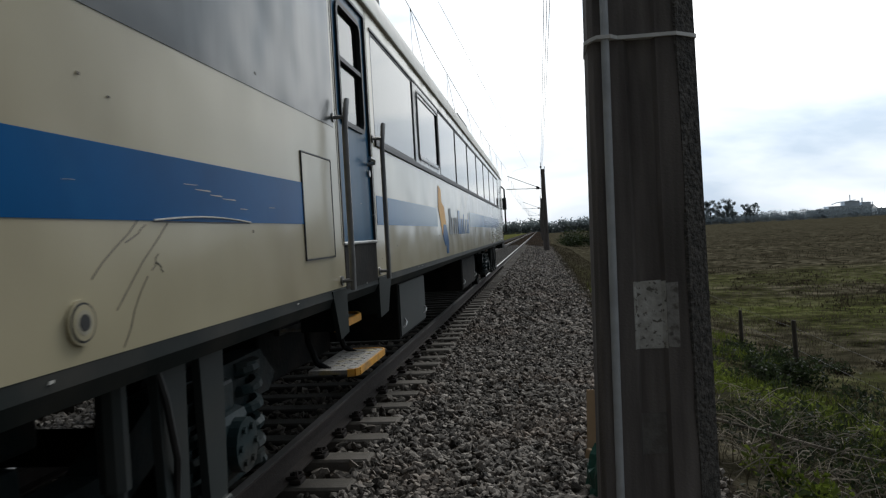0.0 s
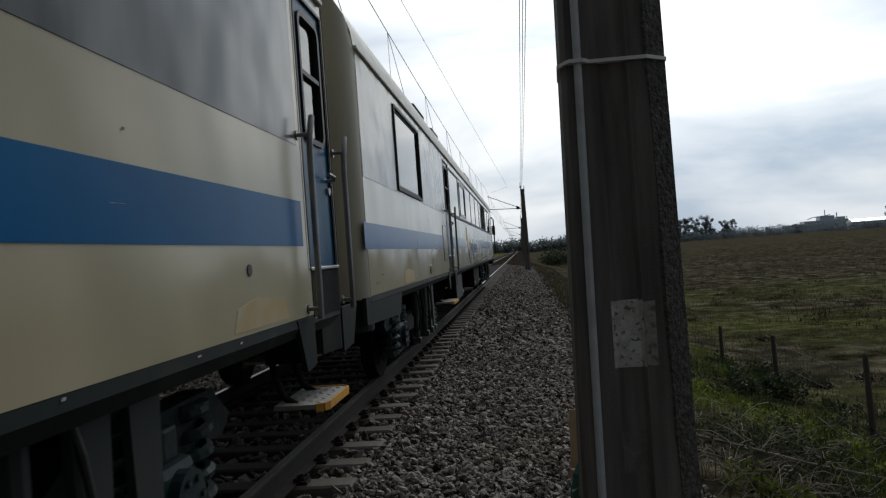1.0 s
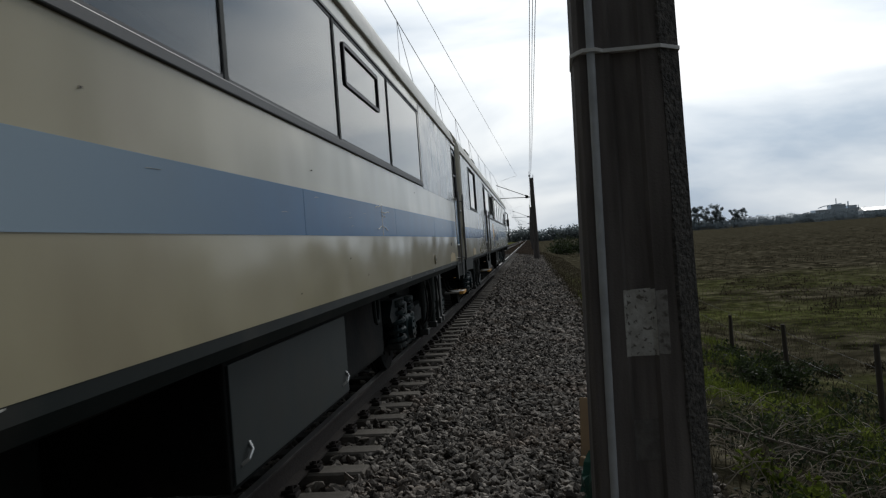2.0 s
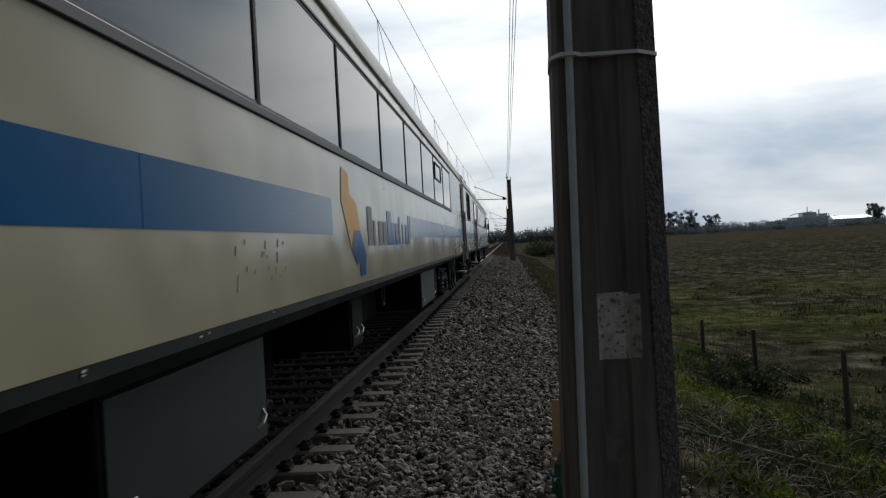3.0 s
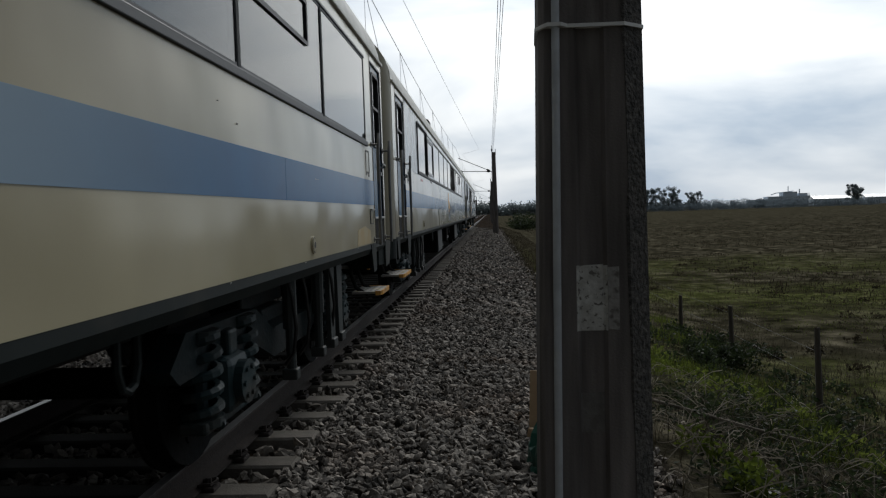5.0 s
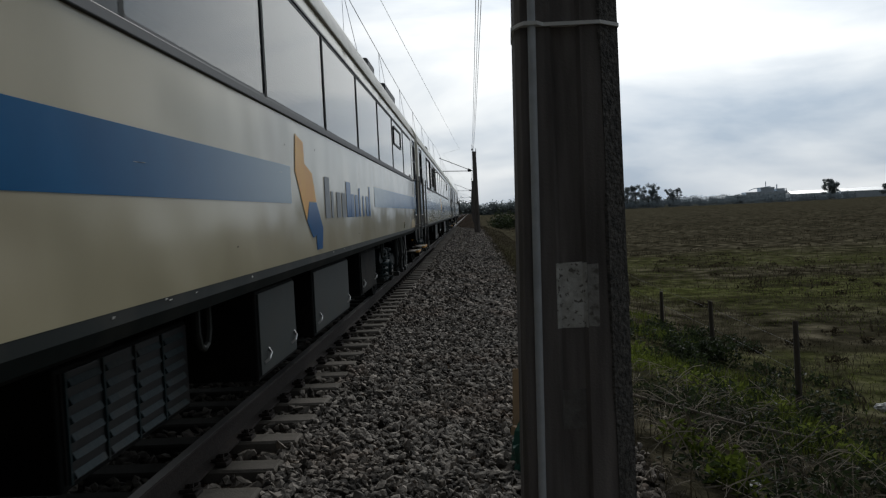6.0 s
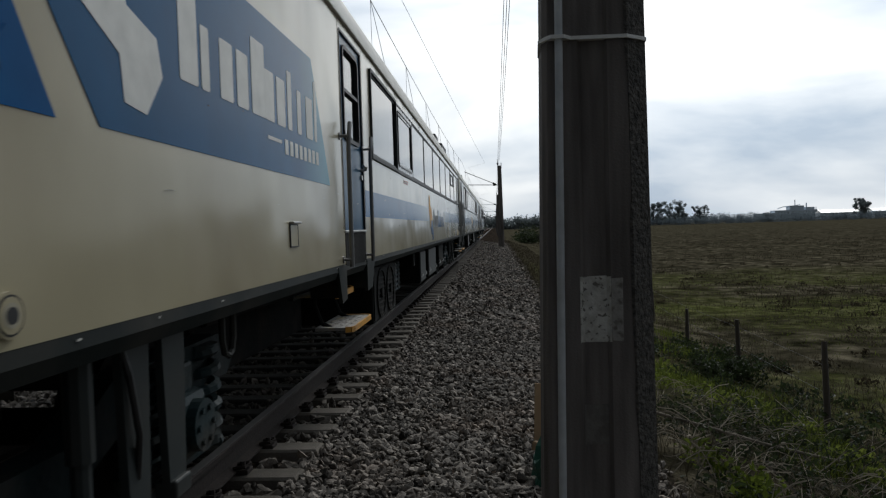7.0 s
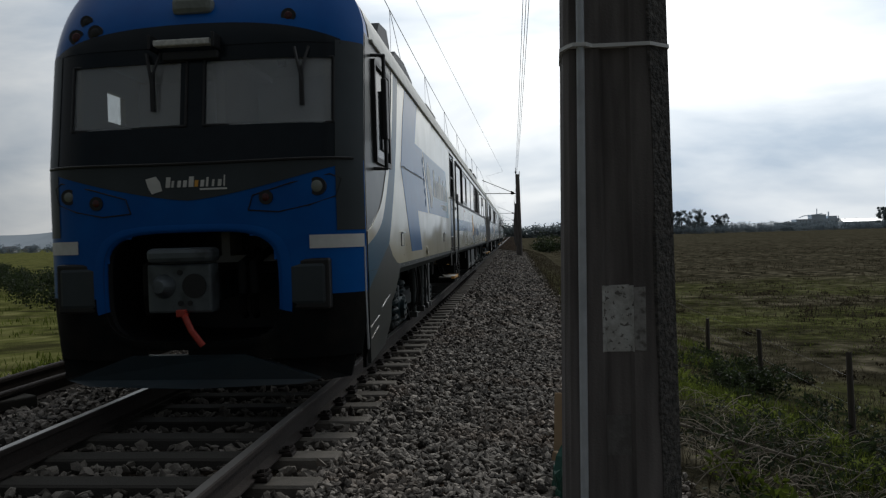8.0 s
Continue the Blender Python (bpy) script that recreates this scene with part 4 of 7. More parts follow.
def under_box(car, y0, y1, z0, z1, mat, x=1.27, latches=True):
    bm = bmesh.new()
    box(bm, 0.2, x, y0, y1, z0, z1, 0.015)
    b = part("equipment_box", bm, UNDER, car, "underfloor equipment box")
    bm = bmesh.new()
    box(bm, x - 0.002, x + 0.012, y0 + 0.03, y1 - 0.03, z0 + 0.03, z1 - 0.02, 0.004)
    p = part("cover_panel", bm, mat, b, "dirty grey cover panel")
    if latches:
        for y in (y0 + 0.15, y1 - 0.15):
            bm = bmesh.new()
            tube(bm, [(x + 0.01, y - 0.05, z0 + 0.10), (x + 0.035, y - 0.02, z0 + 0.12), (x + 0.035, y + 0.03, z0 + 0.15), (x + 0.01, y + 0.05, z0 + 0.18)], 0.009, 6)
            part("latch", bm, STEEL, b)
    return b


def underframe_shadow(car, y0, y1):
    """A dark block added for the shade in the middle of the underframe, with pipes."""
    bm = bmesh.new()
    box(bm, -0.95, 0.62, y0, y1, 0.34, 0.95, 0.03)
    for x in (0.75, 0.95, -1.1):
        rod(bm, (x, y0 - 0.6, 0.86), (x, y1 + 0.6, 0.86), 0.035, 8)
    part("underframe_shade_block", bm, UNDER, car, "dark block for the shade under the floor, with pipes")


def roof_box(car, y0, y1, x0, x1, h, mat=None):
    bm = bmesh.new()
    z = min(roof_z(x0), roof_z(x1)) - 0.02
    box(bm, x0, x1, y0, y1, z, z + h, 0.04)
    part("roof_vent", bm, mat or UNDER, car, "dark roof ventilator")


def new_car(name, label):
    return tagged(new(name), label, "train car", group="cars of the train")


def make_car_c():
    """The tail car with the driver's cab at its near end."""
    car = new_car("cab_car", "cream and blue electric train cab car with dirty blue nose")
    L = 28.85
    holes = [(8.66, 9.61, DZ0 - 0.02, DZ1), (10.14, 27.45, WZ0, WZ1), (27.86, 28.52, DZ0 - 0.02, DZ1)]
    car_shell(car, L, holes, 0.45, L - 0.2, [(0.89, 1.23, 2.60, 2.90)])
    end_wall(car, L, 1, BEIGE)
    door(car, 8.66, 9.61, 0.0)
    door(car, 27.86, 28.52)
    window_run(car, 10.14, 27.45, 9, framed=(0,), vents={1: 1, 7: 2})
    stripe(car, 9.66, 16.42, mat=fade_blue(13.4, 17.2))
    stripe(car, 20.9, 27.84, mat=fade_blue(24.0, 20.6))
    emblem(car, 16.55, 1.12, None)
    for y, z in ((4.37, 1.17), (25.0, 1.18)):
        plug(car, y, z)
    for y, z in ((2.06, 1.35), (7.08, 1.35), (27.62, 1.37)):
        lock_box(car, y, z)
    for y in (4.55, 25.4):
        bogie(car, y)
    for y in (6.3, 15.0, 22.6):
        loop_hanger(car, y)
    for a, b in ((7.3, 10.1), (12.6, 14.0), (19.4, 22.6)):
        underframe_shadow(car, a, b)
    # fan unit and louvred box behind the cab door
    b = under_box(car, 10.7, 12.45, 0.30, 0.92, UNDER, latches=False)
    for y in (11.18, 11.92):
        bm = bmesh.new()
        ring(bm, y - 0.31, y + 0.31, 0.33, 0.90, 0.022, 1.275, 1.30, 0.27)
        for k in range(9):
            z = 0.38 + 0.058 * k
            hw_ = math.sqrt(max(0.0, 0.25 ** 2 - (z - 0.615) ** 2))
            if hw_ > 0.03:
                box(bm, 1.285, 1.297, y - hw_, y + hw_, z, z + 0.005)
        rod(bm, (1.28, y, 0.615), (1.31, y, 0.615), 0.06, 12)
        part("fan_grille", bm, UNDER, b, "round fan grille with wire guard")
    b = under_box(car, 14.2, 15.6, 0.28, 0.80, BLACK, x=0.92, latches=False)
    bm = bmesh.new()
    for k in range(4):
        box(bm, 0.93, 0.945, 14.24 + 0.32 * k, 14.255 + 0.32 * k, 0.31, 0.78)
    for k in range(6):
        for m in range(4):
            y = 14.27 + 0.32 * m
            prism(bm, [(0.933, 0.32 + 0.078 * k), (0.955, 0.33 + 0.078 * k), (0.938, 0.36 + 0.078 * k)], lambda u, v, w, y=y: (u, y + w, v), 0.26)
    part("louvre", bm, TEAL, b, "dark teal louvre slats")
    under_box(car, 15.85, 16.85, 0.36, 0.93, PANEL)
    under_box(car, 17.5, 19.3, 0.36, 0.93, PANEL)
    under_box(car, 20.2, 21.6, 0.40, 0.93, UNDER)
    for p in (((12.78, 2.03), (13.22, 2.03), (13.22, 1.985), (12.78, 1.985)),):
        bm = bmesh.new()
        plate(bm, p, HW, 0.004)
        s = part("red_notice", bm, RED, car, "small red notice plate")
        bm = bmesh.new()
        plate(bm, [(12.82, 2.018), (13.18, 2.018), (13.18, 1.997), (12.82, 1.997)], HW + 0.004, 0.002)
        part("notice_text_bar", bm, WHITE, s)
    bm = bmesh.new()
    plate(bm, [(26.75, 1.09), (27.55, 1.09), (27.52, 1.22), (27.2, 1.27), (26.8, 1.24)], HW, 0.002)
    part("primer_patch", bm, RUST, car, "flaking orange primer patch")
    sole_chips(car, L, 71)
    marks(car, "stripe_scratches", [(9.97, 1.695, 0.07, 0.004, 0.01), (10.97, 1.689, 0.16, 0.004, 0.01), (9.93, 1.562, 0.09, 0.004, 0.01), (11.32, 1.53, 0.14, 0.004, 0.01)], CHIP, "fine pale scratches in the stripe")
    bm = bmesh.new()
    ring(bm, 27.37, 27.585, 1.81, 2.045, 0.014, HW, HW + 0.003, 0.012)
    for y, z, w, h in ((27.40, 1.80, 0.05, 0.03), (27.56, 1.79, 0.06, 0.03), (27.38, 2.03, 0.06, 0.02)):
        plate(bm, [(y - w / 2, z - h / 2), (y + w / 2, z - h / 3), (y + w / 3, z + h / 2), (y - w / 2, z + h / 3)], HW, 0.002)
    part("sign_residue", bm, SCUFF, car, "torn residue of a removed sign")
    cab_side(car)
    cab_nose(car)
    pantograph(car, 1.6)
    roof_box(car, 8.5, 10.2, 0.35, 1.0, 0.26)
    roof_box(car, 24.0, 24.9, 0.35, 1.0, 0.33, WIRE)
    roof_box(car, 26.6, 28.6, 0.35, 1.0, 0.35, WIRE)
    return car


def fade_blue(a, b):
    """Blue vinyl that has bleached to pale between a and b along the car."""
    m = material("bleached_blue_stripe", (0.002, 0.105, 0.275), 0.42, spec=0.05, second=(0.002, 0.082, 0.22), scale=3, bump=0.04, bump_scale=2.0, dirt=(0.04, 0.13, 0.28), dirt_at=(0.6, 0.95))
    n, l = m.node_tree.nodes, m.node_tree.links
    bs = n["Principled BSDF"]
    old = bs.inputs["Base Color"].links[0].from_socket
    co = n.new("ShaderNodeTexCoord"); sep = n.new("ShaderNodeSeparateXYZ")
    l.new(co.outputs["Object"], sep.inputs[0])
    mr = n.new("ShaderNodeMapRange"); mr.interpolation_type = "SMOOTHSTEP"
    mr.inputs["From Min"].default_value, mr.inputs["From Max"].default_value = a, b
    l.new(sep.outputs["Y"], mr.inputs[0])
    mx = n.new("ShaderNodeMix"); mx.data_type = "RGBA"; mx.inputs[7].default_value = (0.36, 0.44, 0.50, 1)
    l.new(mr.outputs[0], mx.inputs[0]); l.new(old, mx.inputs[6]); l.new(mx.outputs[2], bs.inputs["Base Color"])
    return glaze(m, 0.20, 0.75, 7.0)


def curve_pts(table, n=5):
    """A smooth line through the points, n steps between each two."""
    p = [Vector(q) for q in (table[0], *table, table[-1])]
    pts = []
    for a, b, c, d in zip(p, p[1:], p[2:], p[3:]):
        for k in range(n):
            t = k / n
            pts.append(tuple(0.5 * (2 * b + (c - a) * t + (2 * a - 5 * b + 4 * c - d) * t * t + (3 * b - a - 3 * c + d) * t ** 3)))
    return pts + [tuple(table[-1])]


def cab_side(car):
    """The painted sweep behind the cab, the blue panels with their pale emblem, and the cab's side window."""
    edge = [(1.98, 3.12), (1.90, 2.8), (1.78, 2.4), (1.60, 2.0), (1.40, 1.65), (1.15, 1.31)]
    inner = [(1.66, 3.12), (1.56, 2.7), (1.40, 2.3), (1.15, 1.92), (0.80, 1.55), (0.45, 1.40), (0.05, 1.31)]
    white = [(1.58, 3.12), (1.47, 2.7), (1.29, 2.3), (1.03, 1.98), (0.75, 1.70), (0.38, 1.52), (0.05, 1.42)]
    grey = [(0.05, 1.082), (0.05, 2.0), (0.13, 2.6), (0.21, 3.12), *curve_pts(edge), (1.35, 1.18), (1.62, 1.10), (1.77, 1.082)]
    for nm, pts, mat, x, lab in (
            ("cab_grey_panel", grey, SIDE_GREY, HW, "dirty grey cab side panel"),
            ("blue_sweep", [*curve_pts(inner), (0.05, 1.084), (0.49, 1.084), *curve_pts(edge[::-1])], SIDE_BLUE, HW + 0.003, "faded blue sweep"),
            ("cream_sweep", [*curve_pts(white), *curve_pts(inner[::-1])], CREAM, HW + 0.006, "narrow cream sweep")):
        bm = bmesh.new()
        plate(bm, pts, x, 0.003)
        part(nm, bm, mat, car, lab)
    # skirt that hangs down under the cab
    bm = bmesh.new()
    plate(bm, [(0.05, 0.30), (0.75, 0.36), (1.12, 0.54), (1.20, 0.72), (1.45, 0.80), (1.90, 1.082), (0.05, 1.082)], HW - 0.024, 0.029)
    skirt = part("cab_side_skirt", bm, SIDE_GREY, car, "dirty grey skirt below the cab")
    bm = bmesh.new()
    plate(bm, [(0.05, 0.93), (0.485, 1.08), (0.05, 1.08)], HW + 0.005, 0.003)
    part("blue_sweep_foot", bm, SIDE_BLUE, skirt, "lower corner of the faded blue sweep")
    bm = bmesh.new()
    for a, za, b, zb in ((0.08, 0.60, 0.50, 0.66), (0.10, 0.50, 0.45, 0.57), (0.66, 0.72, 1.10, 0.80)):
        tube(bm, [(HW + 0.006, a, za), (HW + 0.008, (a + b) / 2, (za + zb) / 2 + 0.006), (HW + 0.006, b, zb)], 0.003, 5)
    part("pale_skirt_line", bm, RAILING, skirt, "thin pale lines on the skirt")
    bm = bmesh.new()
    plate(bm, [(2.11, 2.16), (2.34, 2.74), (2.56, 3.10), (3.66, 3.10), (3.36, 2.57), (4.10, 2.57), (4.62, 1.71), (3.47, 1.71), (3.83, 1.19), (2.81, 1.19), (2.53, 1.58)], HW, 0.003)
    part("blue_panel", bm, BLUE, car, "scuffed blue angular panel")
    bm = bmesh.new()
    plate(bm, [(2.13, 2.155), (4.36, 2.155), (4.35, 2.17), (2.14, 2.17)], HW + 0.003, 0.002)
    part("panel_joint", bm, BLACK, car)
    rng = random.Random(12)
    bm = bmesh.new()
    for k in range(7):
        a = 2.2 + 0.3 * k
        tube(bm, [(HW + 0.004, a, 2.165 + rng.uniform(0, 0.015)), (HW + 0.012, a + 0.12, 2.17 + rng.uniform(0, 0.02)), (HW + 0.004, a + 0.27, 2.163)], 0.004, 5)
    for k in range(5):
        z = 1.80 + 0.14 * k
        tube(bm, [(HW + 0.004, 4.46 - 0.5 * (z - 1.75) + rng.uniform(-0.06, 0.02), z), (HW + 0.008, 4.38 - 0.5 * (z - 1.75), z + 0.06), (HW + 0.004, 4.44 - 0.5 * (z - 1.75), z + 0.12)], 0.004, 5)
    part("torn_film", bm, BLUE, car, "torn curled film along the panel joint")
    bm = bmesh.new()
    plate(bm, [(4.86, 1.715), (8.14, 1.705), (7.66, 2.56), (4.20, 2.56)], HW, 0.003)
    p = part("blue_emblem_panel", bm, BLUE_EDGE, car, "blue panel with a pale emblem and a row of bars")
    bm = bmesh.new()
    plate(bm, [(4.70, 2.46), (4.98, 2.36), (5.06, 2.16), (5.28, 2.10), (5.32, 1.96), (5.18, 1.80), (5.02, 1.82), (5.0, 1.98), (4.76, 2.10), (4.60, 2.30)], HW + 0.003, 0.002)
    part("emblem", bm, WHITE, p)
    for k, (w, h) in enumerate(((0.20, 0.42), (0.10, 0.28), (0.18, 0.28), (0.18, 0.28), (0.24, 0.40), (0.18, 0.28), (0.18, 0.28), (0.10, 0.36), (0.10, 0.28), (0.18, 0.28), (0.06, 0.42))):
        u = 5.48 + 0.222 * k
        bm = bmesh.new()
        plate(bm, rounded(u, u + max(w, 0.07) * 0.92, 1.99, 1.99 + h, 0.015), HW + 0.003, 0.002)
        part("letter_bar", bm, WHITE, p)
    for k in range(8):
        bm = bmesh.new()
        plate(bm, [(6.95 + 0.11 * k, 1.83), (7.02 + 0.11 * k, 1.83), (7.02 + 0.11 * k, 1.92), (6.95 + 0.11 * k, 1.92)], HW + 0.003, 0.002)
        part("letter_bar", bm, WHITE, p)
    bm = bmesh.new()
    plate(bm, [(6.62, 1.885), (6.88, 1.885), (6.88, 1.905), (6.62, 1.905)], HW + 0.003, 0.002)
    part("letter_bar", bm, WHITE, p)
    # cab side window with its frame and mirror
    bm = bmesh.new()
    box(bm, HW + 0.004, HW + 0.012, 0.52, 1.22, 2.10, 2.94)
    w = part("cab_side_window", bm, GLASS_DARK, car, "dark cab side window")
    bm = bmesh.new()
    ring(bm, 0.47, 1.27, 2.05, 2.99, 0.05, HW + 0.002, HW + 0.035, 0.03)
    part("cab_window_frame", bm, BLACK, w)
    bm = bmesh.new()
    box(bm, HW + 0.012, HW + 0.03, 0.80, 1.14, 2.2, 2.75)
    part("cab_sliding_pane", bm, PANEL, w)
    bm = bmesh.new()
    rod(bm, (HW + 0.11, 0.50, 1.98), (HW + 0.11, 0.50, 3.02), 0.018, 8)
    for z in (1.99, 3.01):
        rod(bm, (HW, 0.46, z), (HW + 0.12, 0.50, z), 0.016, 8)
    box(bm, HW + 0.085, HW + 0.135, 0.46, 0.58, 2.25, 2.80, 0.012)
    part("mirror", bm, BLACK, car, "black folding mirror on a rod")


def edge_blue():
    """Blue vinyl going pale teal towards its far edge."""
    m = material("blue_panel_with_pale_edge", (0.003, 0.095, 0.24), 0.45, spec=0.05, second=(0.003, 0.078, 0.20), scale=3, bump=0.03, bump_scale=2)
    n, l = m.node_tree.nodes, m.node_tree.links
    b = n["Principled BSDF"]
    old = b.inputs["Base Color"].links[0].from_socket
    co = n.new("ShaderNodeTexCoord"); sep = n.new("ShaderNodeSeparateXYZ")
    l.new(co.outputs["Object"], sep.inputs[0])
    mr = n.new("ShaderNodeMapRange"); mr.interpolation_type = "SMOOTHSTEP"
    mr.inputs["From Min"].default_value, mr.inputs["From Max"].default_value = 7.2, 8.2
    l.new(sep.outputs["Y"], mr.inputs[0])
    mx = n.new("ShaderNodeMix"); mx.data_type = "RGBA"; mx.inputs[7].default_value = (0.14, 0.33, 0.42, 1)
    l.new(mr.outputs[0], mx.inputs[0]); l.new(old, mx.inputs[6]); l.new(mx.outputs[2], b.inputs["Base Color"])
    return glaze(m, 0.20, 0.75, 7.0)


BLUE_EDGE = edge_blue()
GLASS_DARK = material("dark_cab_glass", (0.03, 0.034, 0.038), 0.2, spec=0.25, scale=5)


# nose --------------------------------------------------------------------
def nose_y(x, z):
    """How far back the face lies: rounded at the corners, raked above the waist."""
    t = abs(x) / HW
    y = 0.32 * t ** 6
    if z > 2.02:
        y += 0.13 * (z - 2.02)
    if z > 3.0:
        y += 0.5 * (z - 3.0) ** 1.6
    if z < 0.9:
        y += 0.10 * (0.9 - z)
    return y - 0.30


def nose_width(z):
    return HW if z > 0.75 else HW - 0.10 * (0.75 - z) / 0.55


def nose_patch(zs, mat, parent, name, label, x0=None, x1=None, offset=0.0, inside=None, n=28, thick=0.0):
    """A piece of the nose's skin between the heights zs, on its rounded face."""
    bm = bmesh.new()
    rows = []
    for z in zs:
        w = nose_width(z)
        a, b = (-w if x0 is None else x0), (w if x1 is None else x1)
        if z > ZG:
            lim = HW * max(0.0, 1 - ((z - ZG) / (ZT - ZG)) ** (1 / 0.55)) ** (1 / 3.2)
            a, b = max(a, -lim), min(b, lim)
        rows.append([bm.verts.new((a + (b - a) * (0.5 - 0.5 * math.cos(math.pi * k / n)), 0, z)) for k in range(n + 1)])
    for r in rows:
        for v in r:
            v.co.y = nose_y(v.co.x, v.co.z) - offset
    for r, s in zip(rows, rows[1:]):
        for k in range(n):
            f = [r[k], r[k + 1], s[k + 1], s[k]]
            c = sum((v.co for v in f), Vector()) / 4
            if inside is None or inside(c.x, c.z):
                bm.faces.new(f)
    loose = [v for v in bm.verts if not v.link_faces]
    bmesh.ops.delete(bm, geom=loose, context="VERTS")
    if thick:
        bmesh.ops.solidify(bm, geom=bm.faces[:], thickness=thick)
        bmesh.ops.recalc_face_normals(bm, faces=bm.faces)
    return smooth(part(name, bm, mat, parent, label), 60)


def cab_nose(car):
    zr = lambda a, b, k: [float(z) for z in np.linspace(a, b, k)]
    hole = lambda x, z: not (((x / 0.74) ** 4 + ((z - 1.0) / 0.46) ** 4) < 1)
    nose_patch(zr(3.02, 3.94, 20), NOSE_BLUE, car, "nose_brow", "blue nose brow above the windscreen")
    screens = lambda x, z: not (2.33 < z < 2.88 and (0.15 < x < 1.17 or -1.02 < x < -0.04))
    nose_patch(zr(2.02, 3.02, 34), MASK, car, "windscreen_mask", "glossy black windscreen surround", inside=screens, n=60)
    nose_patch(zr(1.36, 2.02, 14), NOSE_BLUE, car, "nose_skin", "glossy blue nose skin", inside=hole, n=60)
    for s in (-1, 1):
        nose_patch(zr(0.92, 1.36, 16), NOSE_BLUE, car, "nose_skin", "glossy blue nose skin", inside=lambda x, z: hole(x, z) and x * s > 0, n=60)
    nose_patch(zr(0.40, 0.92, 16), UNDER, car, "nose_apron", "grimy black lower apron", inside=lambda x, z: hole(x, z) and not (-0.40 < x < -0.08 and 0.42 < z < 0.57), n=60)
    # arched upper edge of the black surround
    bm = bmesh.new()
    cols = []
    for x in np.linspace(-1.24, 1.24, 41):
        hi = 3.04 + 0.17 * (1 - (abs(x) / 1.24) ** 2.4)
        cols.append([bm.verts.new((x, nose_y(x, 3.0 + (hi - 3.0) * k / 4) - 0.005, 3.0 + (hi - 3.0) * k / 4)) for k in range(5)])
    for p, q in zip(cols, cols[1:]):
        for k in range(4):
            bm.faces.new((p[k], q[k], q[k + 1], p[k + 1]))
    smooth(part("windscreen_arch", bm, MASK, car, "arched black edge above the windscreen"), 60)
    # pressed rim round the coupler opening: painted above, grimy below
    for nm, mat, up in (("opening_rim", NOSE_BLUE, True), ("opening_rim", UNDER, False)):
        bm = bmesh.new()
        rows = []
        for a in np.linspace(-10, 190, 41) if up else np.linspace(190, 350, 33):
            c, d = math.cos(radians(a)), math.sin(radians(a))
            u, v = 0.74 * math.copysign(abs(c) ** 0.5, c), 0.46 * math.copysign(abs(d) ** 0.5, d)
            rows.append([bm.verts.new((u * f, nose_y(u * f, 1.0 + v * f) - o_, 1.0 + v * f)) for f, o_ in ((0.985, -0.012), (1.0, 0.008), (1.05, 0.014), (1.13, 0.004))])
        for p, q in zip(rows, rows[1:]):
            for k in range(3):
                bm.faces.new((p[k], p[k + 1], q[k + 1], q[k]))
        smooth(part(nm, bm, mat, car, "rounded rim of the coupler opening"), 60)
    # cheeks that close the nose to the side walls
    for s in (-1, 1):
        bm = bmesh.new()
        for z0, z1 in ((0.36, ZG + 0.02),):
            a = [bm.verts.new((s * nose_width(z), nose_y(nose_width(z), z), z)) for z in zr(z0, z1, 8)]
            b = [bm.verts.new((s * (HW - 0.002), 0.60, z)) for z in zr(z0, z1, 8)]
            for k in range(7):
                bm.faces.new((a[k], b[k], b[k + 1], a[k + 1]))
        bmesh.ops.recalc_face_normals(bm, faces=bm.faces)
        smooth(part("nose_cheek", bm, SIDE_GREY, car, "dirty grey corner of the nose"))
    # roof from brow to the first gutter
    bm = bmesh.new()
    xs = [HW * math.sin(radians(a)) for a in range(-90, 91, 9)]
    a = [bm.verts.new((x, nose_y(x, roof_z(x) - 0.006) - 0.0, roof_z(x) - 0.006)) for x in xs]
    b = [bm.verts.new((x, 0.36, roof_z(x) + 0.002)) for x in xs]
    for k in range(len(xs) - 1):
        bm.faces.new((a[k], a[k + 1], b[k + 1], b[k]))
    smooth(part("nose_roof", bm, NOSE_BLUE, car, "blue front edge of the roof"), 60)
    # dark grey band with a sagging lower edge, and grey outer pillars
    bm = bmesh.new()
    cols = []
    for x in np.linspace(-1.27, 1.27, 41):
        lo = 1.715 + 0.27 * (abs(x) / 1.27) ** 1.4
        cols.append([bm.verts.new((x, nose_y(x, lo + (2.018 - lo) * k / 4) - 0.004, lo + (2.018 - lo) * k / 4)) for k in range(5)])
    for p, q in zip(cols, cols[1:]):
        for k in range(4):
            bm.faces.new((p[k], q[k], q[k + 1], p[k + 1]))
    smooth(part("grey_waist_band", bm, NOSE_GREY, car, "grey curved band under the windscreen"), 60)
    for s in (-1, 1):
        a, b = (1.20, HW - 0.004) if s > 0 else (-HW + 0.004, -1.20)
        nose_patch(zr(1.44, 3.03, 14), NOSE_GREY, car, "grey_pillar", "grey corner pillar", a, b, 0.006, n=8)
        a, b = (0.99, HW - 0.01) if s > 0 else (-HW + 0.01, -0.99)
        nose_patch([1.295, 1.35, 1.405], WHITE, car, "white_mark", "white corner mark", a, b, 0.008, n=10)
    # dark joint under the windscreen
    bm = bmesh.new()
    tube(bm, [(x, nose_y(x, 2.02) - 0.012, 2.03 - 0.015 * math.cos(x * 1.3)) for x in np.linspace(-1.33, 1.33, 24)], 0.012, 6)
    part("waist_joint", bm, BLACK, car)
